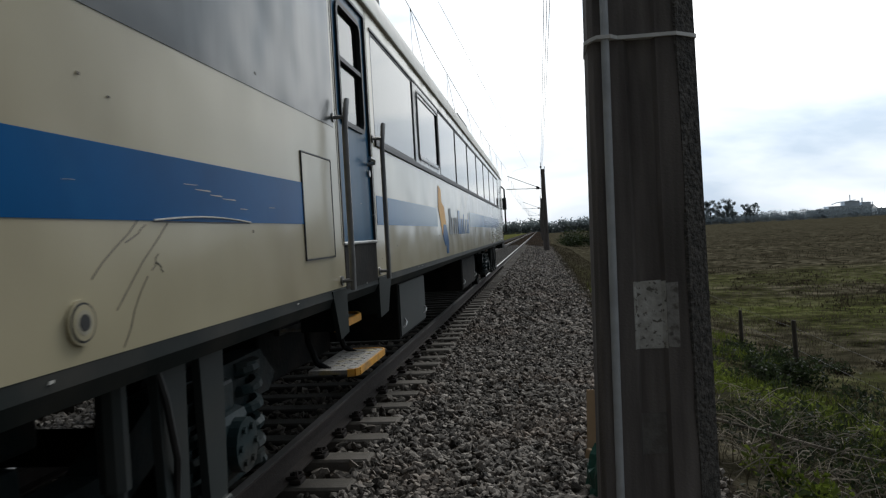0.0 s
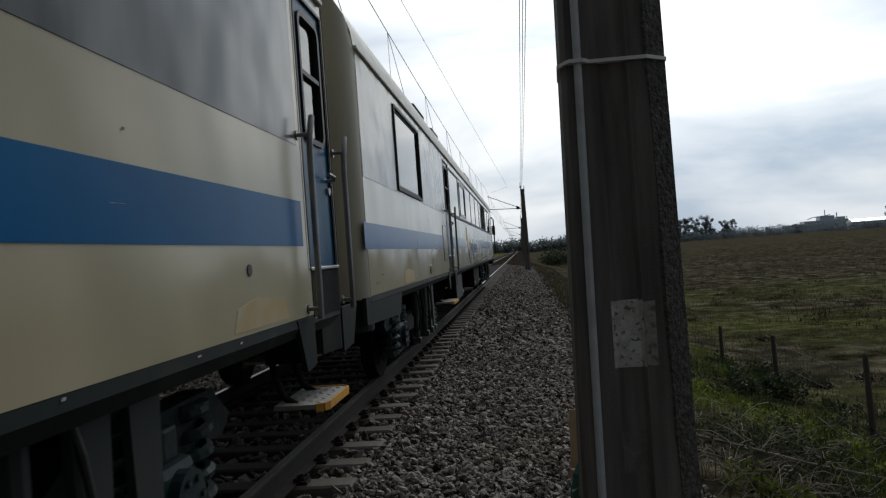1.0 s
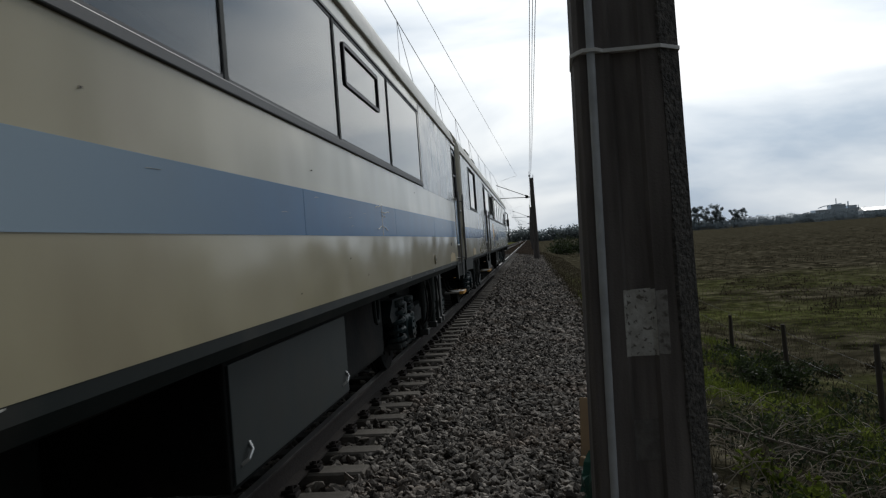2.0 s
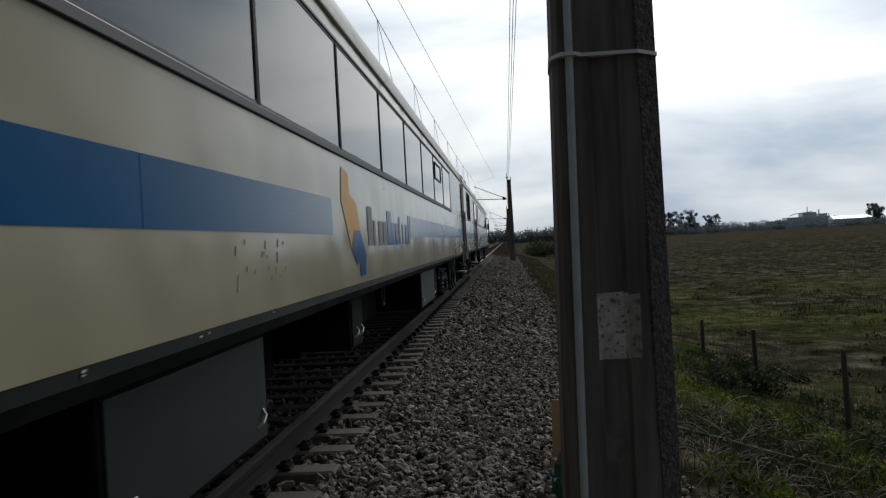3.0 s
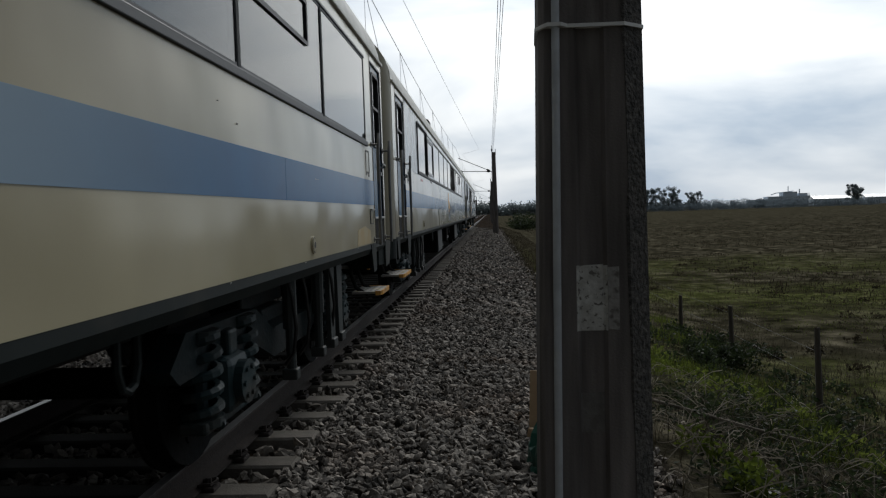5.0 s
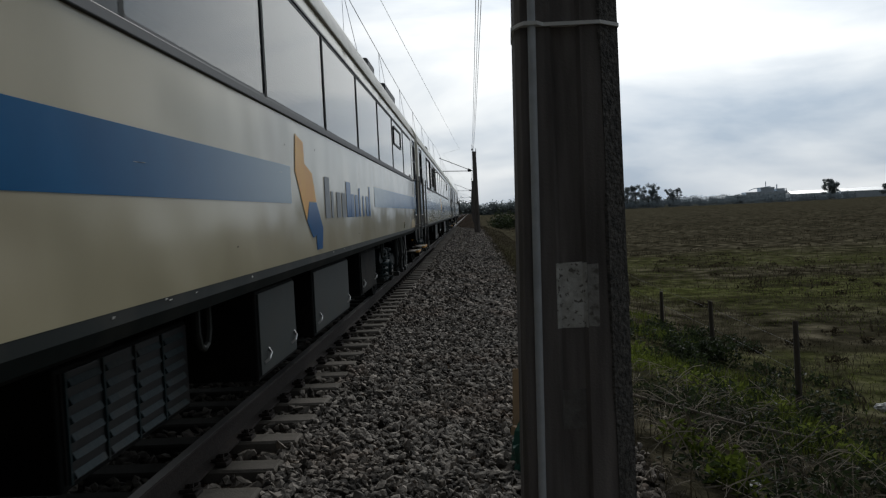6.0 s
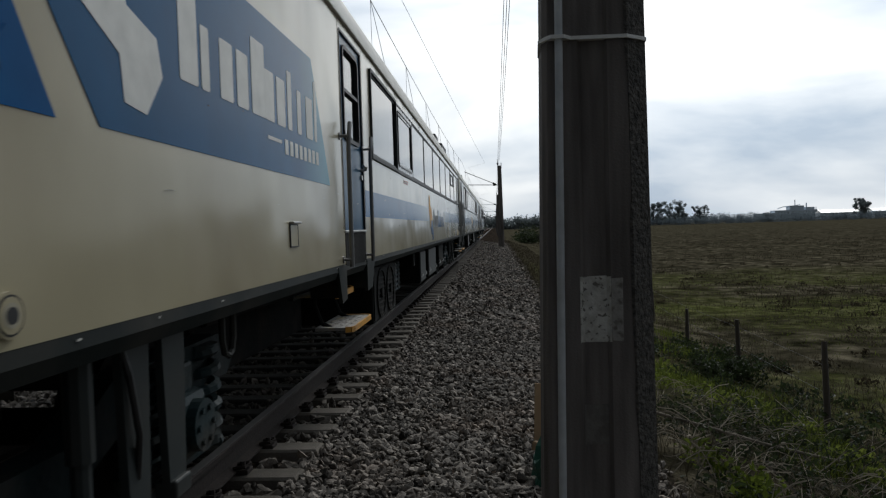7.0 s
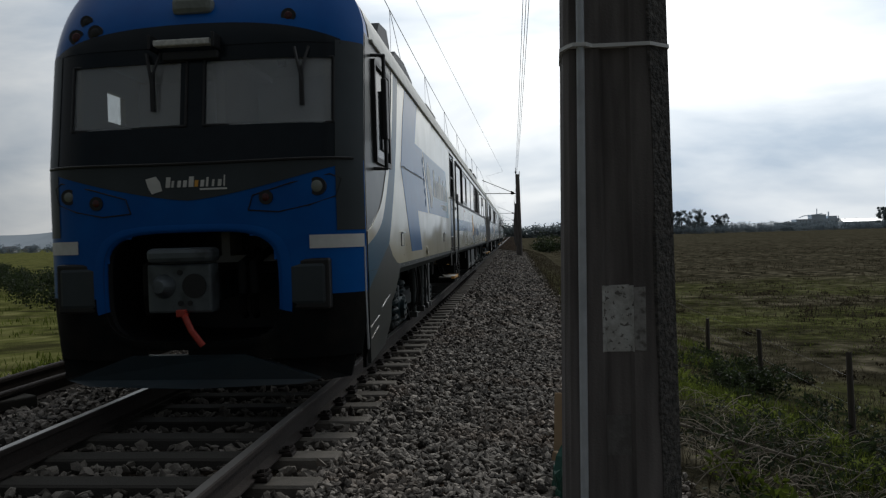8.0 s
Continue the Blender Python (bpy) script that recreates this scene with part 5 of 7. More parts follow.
    # windscreens: glass, with the dim cab behind
    for a, b in ((0.13, 1.19), (-1.04, -0.02)):
        s = nose_patch(zr(2.31, 2.90, 4), SKY_SCREEN, car, "windscreen", "grey windscreen pane with the reflected sky in its colour", a, b, -0.01, n=8, thick=0.006)
        s.visible_shadow = False
        bm = bmesh.new()
        for p, q in (((a, 2.33), (b, 2.33)), ((a, 2.88), (b, 2.88)), ((a, 2.33), (a, 2.88)), ((b, 2.33), (b, 2.88))):
            rod(bm, (p[0], nose_y(p[0], p[1]) - 0.004, p[1]), (q[0], nose_y(q[0], q[1]) - 0.004, q[1]), 0.012, 6)
        part("windscreen_seal", bm, BLACK, s)
    bm = bmesh.new()
    box(bm, -1.25, 1.25, 1.35, 1.40, 1.24, 3.05)
    box(bm, -1.25, 1.25, 0.28, 1.35, 2.02, 2.06)
    part("cab_bulkhead", bm, CAB_WALL, car, "grey cab bulkhead and desk")
    bm = bmesh.new()
    box(bm, 0.30, 0.82, 0.75, 0.90, 1.7, 2.40, 0.06)
    part("driver_seat", bm, SEAT, car, "empty pale driver's seat")
    bm = bmesh.new()
    box(bm, -HW + 0.010, -HW + 0.016, 0.89, 1.23, 2.60, 2.90)
    part("cab_side_window", bm, SCREEN, car, "clear cab side window").visible_shadow = False
    # wipers
    for x, lean in ((-0.30, 0.08), (0.95, -0.05)):
        bm = bmesh.new()
        tube(bm, [(x - 0.06, nose_y(x, 2.95) - 0.03, 2.95), (x - 0.01, nose_y(x, 2.75) - 0.06, 2.76), (x + 0.01, nose_y(x, 2.65) - 0.05, 2.66)], 0.014, 6)
        tube(bm, [(x + 0.06, nose_y(x, 2.95) - 0.03, 2.95), (x + 0.01, nose_y(x, 2.75) - 0.06, 2.76)], 0.012, 6)
        box(bm, x - 0.012, x + 0.022, nose_y(x, 2.6) - 0.05, nose_y(x, 2.6) - 0.02, 2.46, 2.78)
        part("wiper", bm, BLACK, car, "black windscreen wiper")
    # light bar and brow lamps
    bm = bmesh.new()
    box(bm, -0.26, 0.22, nose_y(0, 3.0) - 0.13, nose_y(0, 3.0) - 0.05, 2.985, 3.035, 0.008)
    lb = part("light_bar", bm, LENS_WHITE, car, "white light bar")
    bm = bmesh.new()
    for x in (-0.29, 0.25):
        box(bm, x - 0.012, x + 0.012, nose_y(0, 3.0) - 0.14, nose_y(0, 3.0) + 0.02, 2.96, 3.08, 0.004)
    box(bm, -0.22, 0.26, nose_y(0, 2.93) - 0.05, nose_y(0, 2.93) + 0.01, 2.88, 2.95, 0.01)
    part("light_bar_bracket", bm, BLACK, lb)
    bm = bmesh.new()
    box(bm, -0.20, 0.16, nose_y(0, 3.3) - 0.03, nose_y(0, 3.3) + 0.1, 3.30, 3.46, 0.05)
    part("destination_lamp", bm, LENS, car, "round-cornered brow lamp")
    for x, z, mat, r in ((-1.05, 3.16, LENS_RED, 0.045), (-0.86, 3.18, BLACK, 0.045), (0.82, 3.24, LENS_RED, 0.04), (-0.98, 3.30, BLACK, 0.035),
                         (1.06, 1.80, LENS, 0.052), (-1.07, 1.78, LENS, 0.045), (0.65, 1.72, LENS_RED, 0.036), (-0.80, 1.715, LENS_RED, 0.036)):
        y = nose_y(x, z)
        bm = bmesh.new()
        rod(bm, (x, y + 0.05, z), (x, y - 0.012, z), r + 0.022, 22)
        h = part("lamp_housing", bm, BLACK, car)
        bm = bmesh.new()
        bmesh.ops.create_uvsphere(bm, u_segments=18, v_segments=8, radius=r, matrix=pose(x, y - 0.006, z) @ Matrix.Diagonal((1, 0.35, 1, 1)))
        smooth(part("lamp_lens", bm, mat, h, "dull lamp lens"))
    for s in (-1, 1):
        bm = bmesh.new()
        pts = [(0.50, 1.62), (0.54, 1.74), (0.85, 1.83), (1.16, 1.90), (1.24, 1.86), (1.20, 1.72), (1.0, 1.65), (0.75, 1.60), (0.50, 1.62)]
        tube(bm, [(s * u, nose_y(u, v) - 0.004, v) for u, v in pts], 0.006, 5)
        part("lamp_panel_joint", bm, BLACK, car)
        # buffer-like dark pads beside the coupler
        bm = bmesh.new()
        x0, x1 = (0.77, 1.12) if s > 0 else (-1.16, -0.83)
        box(bm, x0, x1, nose_y(0.9, 1.0) - 0.008, 0.2, 0.84, 1.18, 0.03)
        # Flat black rim stands in for the shadow gap round the pad.
        rim_ = bmesh.new()
        box(rim_, x0 - 0.03, x1 + 0.03, nose_y(0.9, 1.0) + 0.002, 0.2, 0.80, 1.215, 0.02)
        part("pad_shadow_rim", rim_, BLACK, car)
        part("grille_pad", bm, NOSE_GREY, car, "dark grey square pad")
    # emblem and bars under the windscreen
    def on_nose(nm, pts, mat, off=0.007):
        bm = bmesh.new()
        bm.faces.new([bm.verts.new((u, nose_y(u, v) - off, v)) for u, v in pts])
        r = bmesh.ops.extrude_face_region(bm, geom=bm.faces[:])
        bmesh.ops.translate(bm, verts=[v for v in r["geom"] if isinstance(v, bmesh.types.BMVert)], vec=(0, -0.002, 0))
        bmesh.ops.recalc_face_normals(bm, faces=bm.faces)
        part(nm, bm, mat, car)
    on_nose("nose_emblem", [(-0.36, 1.90), (-0.27, 1.92), (-0.235, 1.87), (-0.22, 1.80), (-0.31, 1.775), (-0.34, 1.83)], WHITE)
    for k, (w, h) in enumerate(((0.05, 0.085), (0.025, 0.055), (0.04, 0.055), (0.04, 0.055), (0.055, 0.085), (0.04, 0.055), (0.04, 0.055), (0.025, 0.075), (0.025, 0.055), (0.04, 0.055), (0.015, 0.09))):
        u = -0.19 + 0.049 * k
        on_nose("letter_bar", [(u, 1.825), (u + w * 0.75, 1.825), (u + w * 0.75 + 0.008, 1.825 + h), (u + 0.008, 1.825 + h)], YELLOW if k == 5 else WHITE)
    on_nose("letter_bar", [(0.10, 1.797), (0.33, 1.797), (0.33, 1.812), (0.10, 1.812)], WHITE)
    # recess and coupler
    bm = bmesh.new()
    rim = [(0.74 * math.copysign(abs(math.cos(t)) ** 0.5, math.cos(t)), 1.0 + 0.46 * math.copysign(abs(math.sin(t)) ** 0.5, math.sin(t))) for t in np.linspace(0, 2 * math.pi, 48, endpoint=False)]
    a = [bm.verts.new((u * 1.02, nose_y(u, v) - 0.012, v if v < 1 else 1 + (v - 1) * 1.03)) for u, v in rim]
    b = [bm.verts.new((u * 0.96, nose_y(u, v) + 0.05, v)) for u, v in rim]
    c = [bm.verts.new((u * 0.9, 0.75, v)) for u, v in rim]
    for p, q in ((a, b), (b, c)):
        for k in range(48):
            bm.faces.new((p[k], p[(k + 1) % 48], q[(k + 1) % 48], q[k]))
    bm.faces.new(c)
    bmesh.ops.recalc_face_normals(bm, faces=bm.faces)
    part("coupler_recess", bm, BLACK, car, "black recess round the coupler")
    bm = bmesh.new()
    box(bm, -0.34, 0.20, -0.38, -0.2, 0.80, 1.20, 0.02)
    box(bm, -0.10, 0.02, -0.25, 0.7, 0.85, 1.1)
    cpl = part("coupler", bm, COUPLER, car, "grey automatic coupler head")
    bm = bmesh.new()
    box(bm, -0.32, 0.22, -0.44, -0.2, 1.21, 1.33, 0.04)
    part("coupler_cover", bm, COUPLER, cpl)
    bm = bmesh.new()
    rod(bm, (-0.20, -0.38, 1.02), (-0.20, -0.48, 1.02), 0.10, 20, 0.05)
    part("coupler_cone", bm, COUPLER, cpl)
    bm = bmesh.new()
    rod(bm, (0.06, -0.375, 1.02), (0.06, -0.392, 1.02), 0.10, 20)
    for x, z in ((-0.06, 1.13), (-0.06, 0.88), (0.02, 0.88)):
        rod(bm, (x, -0.37, z), (x, -0.39, z), 0.022, 10)
    part("coupler_socket", bm, BLACK, cpl)
    bm = bmesh.new()
    tube(bm, [(-0.04, -0.36, 0.80), (0.0, -0.43, 0.76), (0.05, -0.44, 0.66), (0.13, -0.42, 0.54)], 0.026, 8)
    box(bm, -0.09, -0.01, -0.42, -0.34, 0.77, 0.83, 0.01)
    part("brake_hose", bm, RED, car, "red brake hose")
    for x in (0.36, 0.46, -0.46):
        bm = bmesh.new()
        tube(bm, [(x, 0.3, 1.28), (x + 0.03, -0.2, 1.18), (x + 0.05, -0.24, 0.95), (x, -0.12, 0.78), (x - 0.1, 0.2, 0.72)], 0.035, 8)
        part("jumper_cable", bm, UNDER, car)
    # plough
    bm = bmesh.new()
    o = [(-0.55, 0.44), (0.42, 0.44), (1.04, 0.235), (0.9, 0.205), (0.0, 0.175), (-0.9, 0.195), (-1.14, 0.235)]
    lo = [bm.verts.new((u, nose_y(u, 0.4) - 0.03 - 0.25 * max(0, 0.44 - v), v)) for u, v in o]
    hi = [bm.verts.new((u, nose_y(u, 0.4) + 0.05 - 0.25 * max(0, 0.44 - v), v)) for u, v in o]
    bm.faces.new(lo); bm.faces.new(hi[::-1])
    for k in range(len(o)):
        bm.faces.new((lo[k], lo[(k + 1) % len(o)], hi[(k + 1) % len(o)], hi[k]))
    bmesh.ops.recalc_face_normals(bm, faces=bm.faces)
    part("plough", bm, PLOUGH, car, "dark teal snow plough plate")
    for s in (-1, 1):
        bm = bmesh.new()
        o = [(s * 0.46, 0.46), (s * 1.30, 0.46), (s * 1.26, 0.22), (s * 1.08, 0.21)]
        lo = [bm.verts.new((u, nose_y(u, 0.4) - 0.002, v)) for u, v in o]
        hi = [bm.verts.new((u, nose_y(u, 0.4) + 0.06, v)) for u, v in o]
        bm.faces.new(lo); bm.faces.new(hi[::-1])
        for k in range(4):
            bm.faces.new((lo[k], lo[(k + 1) % 4], hi[(k + 1) % 4], hi[k]))
        box(bm, s * 1.28, s * 1.31, 0.30, 0.75, 0.22, 0.50)
        bmesh.ops.recalc_face_normals(bm, faces=bm.faces)
        part("apron_wing", bm, UNDER, car, "black lower wing of the apron")
    # bright corner strip
    bm = bmesh.new()
    tube(bm, [(HW - 0.015, nose_y(HW, z) - 0.012, z) for z in zr(0.42, 1.30, 8)], 0.012, 6)
    part("corner_strip", bm, GALV, car, "scuffed metal corner strip")


CAB_WALL = material("cab_interior", (0.6, 0.62, 0.62), 0.7, scale=3)
SEAT = material("pale_seat_cover", (0.40, 0.42, 0.44), 0.8, scale=5)
LENS_WHITE = material("white_lamp_cover", (0.7, 0.7, 0.66), 0.4, scale=30, amount=0.2)
COUPLER = material("coupler_steel", (0.12, 0.14, 0.15), 0.45, 0.4, scale=8, dirt=(0.03, 0.03, 0.03), dirt_scale=5, dirt_at=(0.5, 0.75))
PLOUGH = material("plough_teal_paint", (0.016, 0.033, 0.044), 0.5, scale=5, dirt=(0.03, 0.03, 0.03), dirt_at=(0.5, 0.8))


def pantograph(car, y):
    bm = bmesh.new()
    z = ZT
    for s in (-0.55, 0.55):
        rod(bm, (s, y, z + 0.12), (s * 0.8, y + 2.4, z + 0.36), 0.03, 6)
        rod(bm, (s * 0.8, y + 2.4, z + 0.36), (s * 0.9, y + 0.3, z + 0.50), 0.025, 6)
    for yy in (y, y + 1.2, y + 2.4):
        rod(bm, (-0.6, yy, z + 0.12), (0.6, yy, z + 0.12), 0.03, 6)
    for s in (-0.55, 0.55):
        rod(bm, (s, y - 0.2, z + 0.12), (s, y + 2.6, z + 0.12), 0.035, 6)
    tube(bm, [(-0.85, y + 0.3, z + 0.40), (-0.6, y + 0.3, z + 0.53), (0.6, y + 0.3, z + 0.53), (0.85, y + 0.3, z + 0.40)], 0.03, 6)
    part("pantograph", bm, WIRE, car, "folded dark pantograph")
    bm = bmesh.new()
    for s in (-0.55, 0.55):
        for yy in (y - 0.1, y + 2.5):
            rod(bm, (s, yy, z - 0.12), (s, yy, z + 0.12), 0.06, 8)
    part("pantograph_insulator", bm, SKIRT, car)
    bm = bmesh.new()
    z = roof_z(0.95) - 0.03
    prism(bm, [(y - 0.1, z), (y + 5.4, z), (y + 5.3, z + 0.20), (y + 5.2, z + 0.30), (y + 4.2, z + 0.42), (y + 3.3, z + 0.38), (y + 3.1, z + 0.22), (y + 2.9, z + 0.22), (y + 2.6, z + 0.50), (y + 2.0, z + 0.44), (y + 1.8, z + 0.2)], lambda u, v, w: (0.80 + w, u, v), 0.14)
    part("roof_fairing", bm, WIRE, car, "dark roof equipment fairing")
    for a in (y + 5.9, y + 8.1):
        roof_box(car, a, a + 0.9, 0.45, 0.95, 0.26, WIRE)


def make_car_b():
    """The middle car; its own y runs from its near end."""
    car = new_car("middle_car", "cream and blue electric train middle car with grey window band")
    L = 29.25
    holes = [(0.60, 1.49, DZ0 - 0.02, DZ1), (3.57, 24.6, WZ0, WZ1), (28.42, 29.05, DZ0 - 0.02, DZ1)]
    car_shell(car, L, holes, 0.2, L - 0.2)
    end_wall(car, 0, -1, BEIGE)
    end_wall(car, L, 1, BEIGE)
    door(car, 0.60, 1.49, 0.05, 0.07)
    door(car, 28.42, 29.05)
    window_run(car, 3.57, 24.6, 11, framed=(0,), vents={1: 1, 9: 2})
    for a, b in ((1.60, 3.52), (24.66, 28.30)):
        bm = bmesh.new()
        plate(bm, [(a, 2.07), (b, 2.07), (b, 3.10), (a, 3.10)], HW, 0.003)
        part("grey_band", bm, BAND, car, "streaked dark grey window band")
    stripe(car, 1.56, 12.7, mat=fade_blue(9.6, 13.6))
    stripe(car, 17.0, 28.30, mat=fade_blue(20.5, 16.6))
    emblem(car, 13.0, 1.14, None)
    for y in (4.40, 25.3):
        plug(car, y, 1.19)
    bm = bmesh.new()
    rod(bm, (HW - 0.01, 27.42, 1.37), (HW + 0.006, 27.42, 1.37), 0.028, 14)
    part("key_hole", bm, BLACK, car, "small dark key hole")
    for y in (4.42, 25.6):
        bogie(car, y)
    for y in (1.95, 8.2, 15.5, 22.2):
        loop_hanger(car, y)
    for a, b in ((11.5, 13.6), (14.4, 18.6)):
        underframe_shadow(car, a, b)
    under_box(car, 9.78, 11.45, 0.36, 0.94, PANEL)
    # The box at 21.3 is added in near-black for the shade under the floor.
    under_box(car, 21.3, 23.0, 0.34, 0.94, UNDER, x=1.12, latches=False)
    under_box(car, 13.7, 14.2, 0.5, 0.94, UNDER)
    under_box(car, 18.9, 21.0, 0.36, 0.94, PANEL)
    # the class sign by the door
    bm = bmesh.new()
    plate(bm, [(1.82, 1.865), (2.03, 1.865), (2.03, 2.065), (1.82, 2.065)], HW, 0.004)
    s = part("class_sign", bm, WHITE, car, "weathered white class sign reading 2")
    cu = bpy.data.curves.new("numeral", "FONT")
    cu.body, cu.size, cu.extrude, cu.offset, cu.align_x = "2", 0.20, 0.001, 0.010, "CENTER"
    tmp = bpy.data.objects.new("numeral", cu)
    me = bpy.data.meshes.new_from_object(tmp)
    bpy.data.objects.remove(tmp)
    me.materials.clear(); me.materials.append(UNDER)
    t = new("numeral", me)
    t.parent = s
    t.matrix_basis = pose(HW + 0.0062, 1.925, 1.90, 90, 0, 90)
    bm = bmesh.new()
    plate(bm, [(4.10, 2.02), (4.44, 2.02), (4.44, 1.985), (4.10, 1.985)], HW, 0.004)
    part("red_notice", bm, RED, car, "small red notice plate")
    for k, (a, b, z, up) in enumerate(((21.75, 22.0, 1.72, 0.03), (21.97, 22.3, 1.685, 0.012), (21.99, 22.12, 1.66, -0.008), (21.8, 22.02, 1.545, 0.03), (22.0, 22.22, 1.57, -0.03))):
        bm = bmesh.new()
        tube(bm, [(HW + 0.005, a + (b - a) * f, z + up * f + 0.006 * math.sin(8 * f + k)) for f in (0, 0.25, 0.5, 0.75, 1)], 0.0035, 5)
        part("peeling_film", bm, WHITE, car, "curled pale edge of peeling film")
    bm = bmesh.new()
    plate(bm, [(21.99, 1.487), (22.03, 1.487), (22.02, 1.743), (21.995, 1.743)], HW + 0.003, 0.001)
    part("seam_repair", bm, BAND, car, "dark repaired seam")
    bm = bmesh.new()
    plate(bm, [(27.2, 1.10), (27.95, 1.10), (27.9, 1.21), (27.5, 1.24), (27.25, 1.2)], HW, 0.002)
    part("primer_patch", bm, RUST, car, "flaking orange primer patch")
    sole_chips(car, L, 72)
    rng = random.Random(23)
    marks(car, "white_flecks", [(rng.uniform(10.75, 11.55), rng.uniform(1.20, 1.44), rng.uniform(0.008, 0.018), rng.uniform(0.015, 0.045), 0.008) for _ in range(20)], CHIP, "pale flecks of old adhesive")
    marks(car, "peeled_notice", [(6.30, 2.06, 0.09, 0.035, 0.0), (6.42, 2.055, 0.08, 0.03, 0.01), (6.53, 2.05, 0.07, 0.025, -0.01), (6.63, 2.047, 0.06, 0.03, 0.0)], SCUFF, "dark remains of a peeled notice")
    marks(car, "peeled_notice_edge", [(6.22, 2.06, 0.02, 0.04, 0.0), (6.69, 2.045, 0.02, 0.035, 0.0)], CHIP, "pale edge of a peeled notice")
    roof_box(car, 11.4, 12.2, 0.35, 1.0, 0.29)
    roof_box(car, 17.3, 19.0, 0.35, 1.0, 0.22)
    return car


def make_car_a():
    """The leading car; its own y runs from its near end."""
    car = new_car("leading_car", "cream and blue electric train leading car with grey window band")
    L = 28.0
    holes = [(1.98, 3.82, WZ0, WZ1), (7.0, 7.9, DZ0 - 0.02, DZ1), (8.08, 25.4, WZ0, WZ1)]
    car_shell(car, L, holes, 0.2, L - 0.4)
    end_wall(car, 0, -1, BEIGE)
    end_wall(car, L, 1, SIDE_GREY)
    window(car, 1.98, 3.82, framed=1)
    door(car, 7.0, 7.9)
    window_run(car, 8.08, 25.4, 9, framed=(), vents={1: 1})
    for a, b in ((0.22, 1.90), (3.88, 6.90)):
        bm = bmesh.new()
        plate(bm, [(a, 2.07), (b, 2.07), (b, 3.10), (a, 3.10)], HW, 0.003)
        part("grey_band", bm, BAND, car, "streaked dark grey window band")
    bm = bmesh.new()
    plate(bm, [(1.90, WZ1 + 0.03), (3.88, WZ1 + 0.03), (3.88, 3.10), (1.90, 3.10)], HW, 0.003)
    part("grey_band", bm, BAND, car)
    stripe(car, 0.10, 6.25, 1.468, 1.688)
    bm = bmesh.new()
    plate(bm, [(0.0, 1.075), (1.78, 1.075), (1.62, 0.81), (0.0, 0.86)], HW - 0.035, 0.034)
    part("corner_skirt", bm, SKIRT, car, "dark grey skirt below the end corner")
    stripe(car, 8.0, 11.4, 1.475, 1.70, mat=fade_blue(7.0, 12.2))
    stripe(car, 15.6, 25.0, mat=fade_blue(19.0, 15.2))
    emblem(car, 11.5, 1.12, None)
    bm = bmesh.new()
    box(bm, HW - 0.01, HW + 0.006, 6.22, 6.76, 1.28, 1.85, 0.004)
    h = part("hatch_panel", bm, CREAM, car, "cream hatch panel across the stripe")
    bm = bmesh.new()
    ring(bm, 6.212, 6.768, 1.272, 1.858, 0.007, HW, HW + 0.008, 0.006)
    part("hatch_joint", bm, BLACK, h)
    plug(car, 4.27, 1.19)
    bm = bmesh.new()
    plate(bm, [(2.0, 1.10), (2.75, 1.10), (2.72, 1.22), (2.3, 1.25), (2.02, 1.23)], HW, 0.002)
    part("primer_patch", bm, RUST, car, "flaking orange primer patch")
    bm = bmesh.new()
    for k, (a, b, c, d) in enumerate(((4.59, 1.469, 4.33, 1.302), (4.78, 1.471, 4.44, 1.204), (4.62, 1.292, 4.47, 1.092), (4.70, 1.36, 4.66, 1.31), (4.64, 1.455, 4.52, 1.40), (4.69, 1.335, 4.73, 1.30))):
        pts = [(HW, a + (c - a) * f + 0.008 * math.sin(7 * f + k), b + (d - b) * f) for f in (0, .25, .5, .75, 1)]
        tube(bm, pts, 0.0022, 5)
    part("scratches", bm, SCUFF, car, "dark scratches below the stripe")
    # the film has come loose along the foot of the stripe
    bm = bmesh.new()
    sag = [(y, 1.470 + 0.016 * math.sin(math.pi * (y - 4.68) / 0.8)) for y in np.linspace(4.68, 5.48, 12)]
    tube(bm, [(HW + 0.006, y, z) for y, z in sag], 0.0035, 5)
    part("film_edge", bm, CHIP, car, "pale lifted edge of the stripe film")
    bm = bmesh.new()
    plate(bm, [(y, z - 0.004) for y, z in sag] + [(5.48, 1.463), (4.68, 1.463)], HW, 0.002)
    part("film_gap", bm, BLACK, car, "dark gap below the lifted film")
    marks(car, "paint_scrapes", [(0.49, 1.172, 0.06, 0.014, 0.01), (0.62, 1.176, 0.05, 0.006, 0.01), (0.79, 1.240, 0.09, 0.012, 0.01), (4.33, 1.868, 0.010, 0.009, 0), (4.47, 1.828, 0.012, 0.006, 0), (5.64, 2.141, 0.014, 0.012, 0), (5.51, 1.431, 0.006, 0.012, 0)], SCUFF, "dark scrapes and chips in the cream paint")
    marks(car, "stripe_scratches", [(4.95, 1.60, 0.10, 0.0025, 0.004), (5.05, 1.585, 0.12, 0.0025, -0.006), (5.16, 1.57, 0.10, 0.0025, -0.006), (5.28, 1.56, 0.12, 0.0025, -0.006), (5.42, 1.525, 0.07, 0.0025, 0.0), (5.75, 1.54, 0.06, 0.002, 0.0)], CHIP, "fine pale scratches in the stripe")
    sole_chips(car, L, 73)
    for y in (4.25, L - 4.4):
        bogie(car, y)
    for y in (1.9, 9.9, 16.4):
        loop_hanger(car, y)
    for a, b in ((7.4, 9.2), (11.0, 14.9), (17.6, 20.6)):
        underframe_shadow(car, a, b)
    under_box(car, 9.3, 10.85, 0.40, 0.94, PANEL)
    under_box(car, 15.0, 17.5, 0.40, 0.94, UNDER)
    bm = bmesh.new()
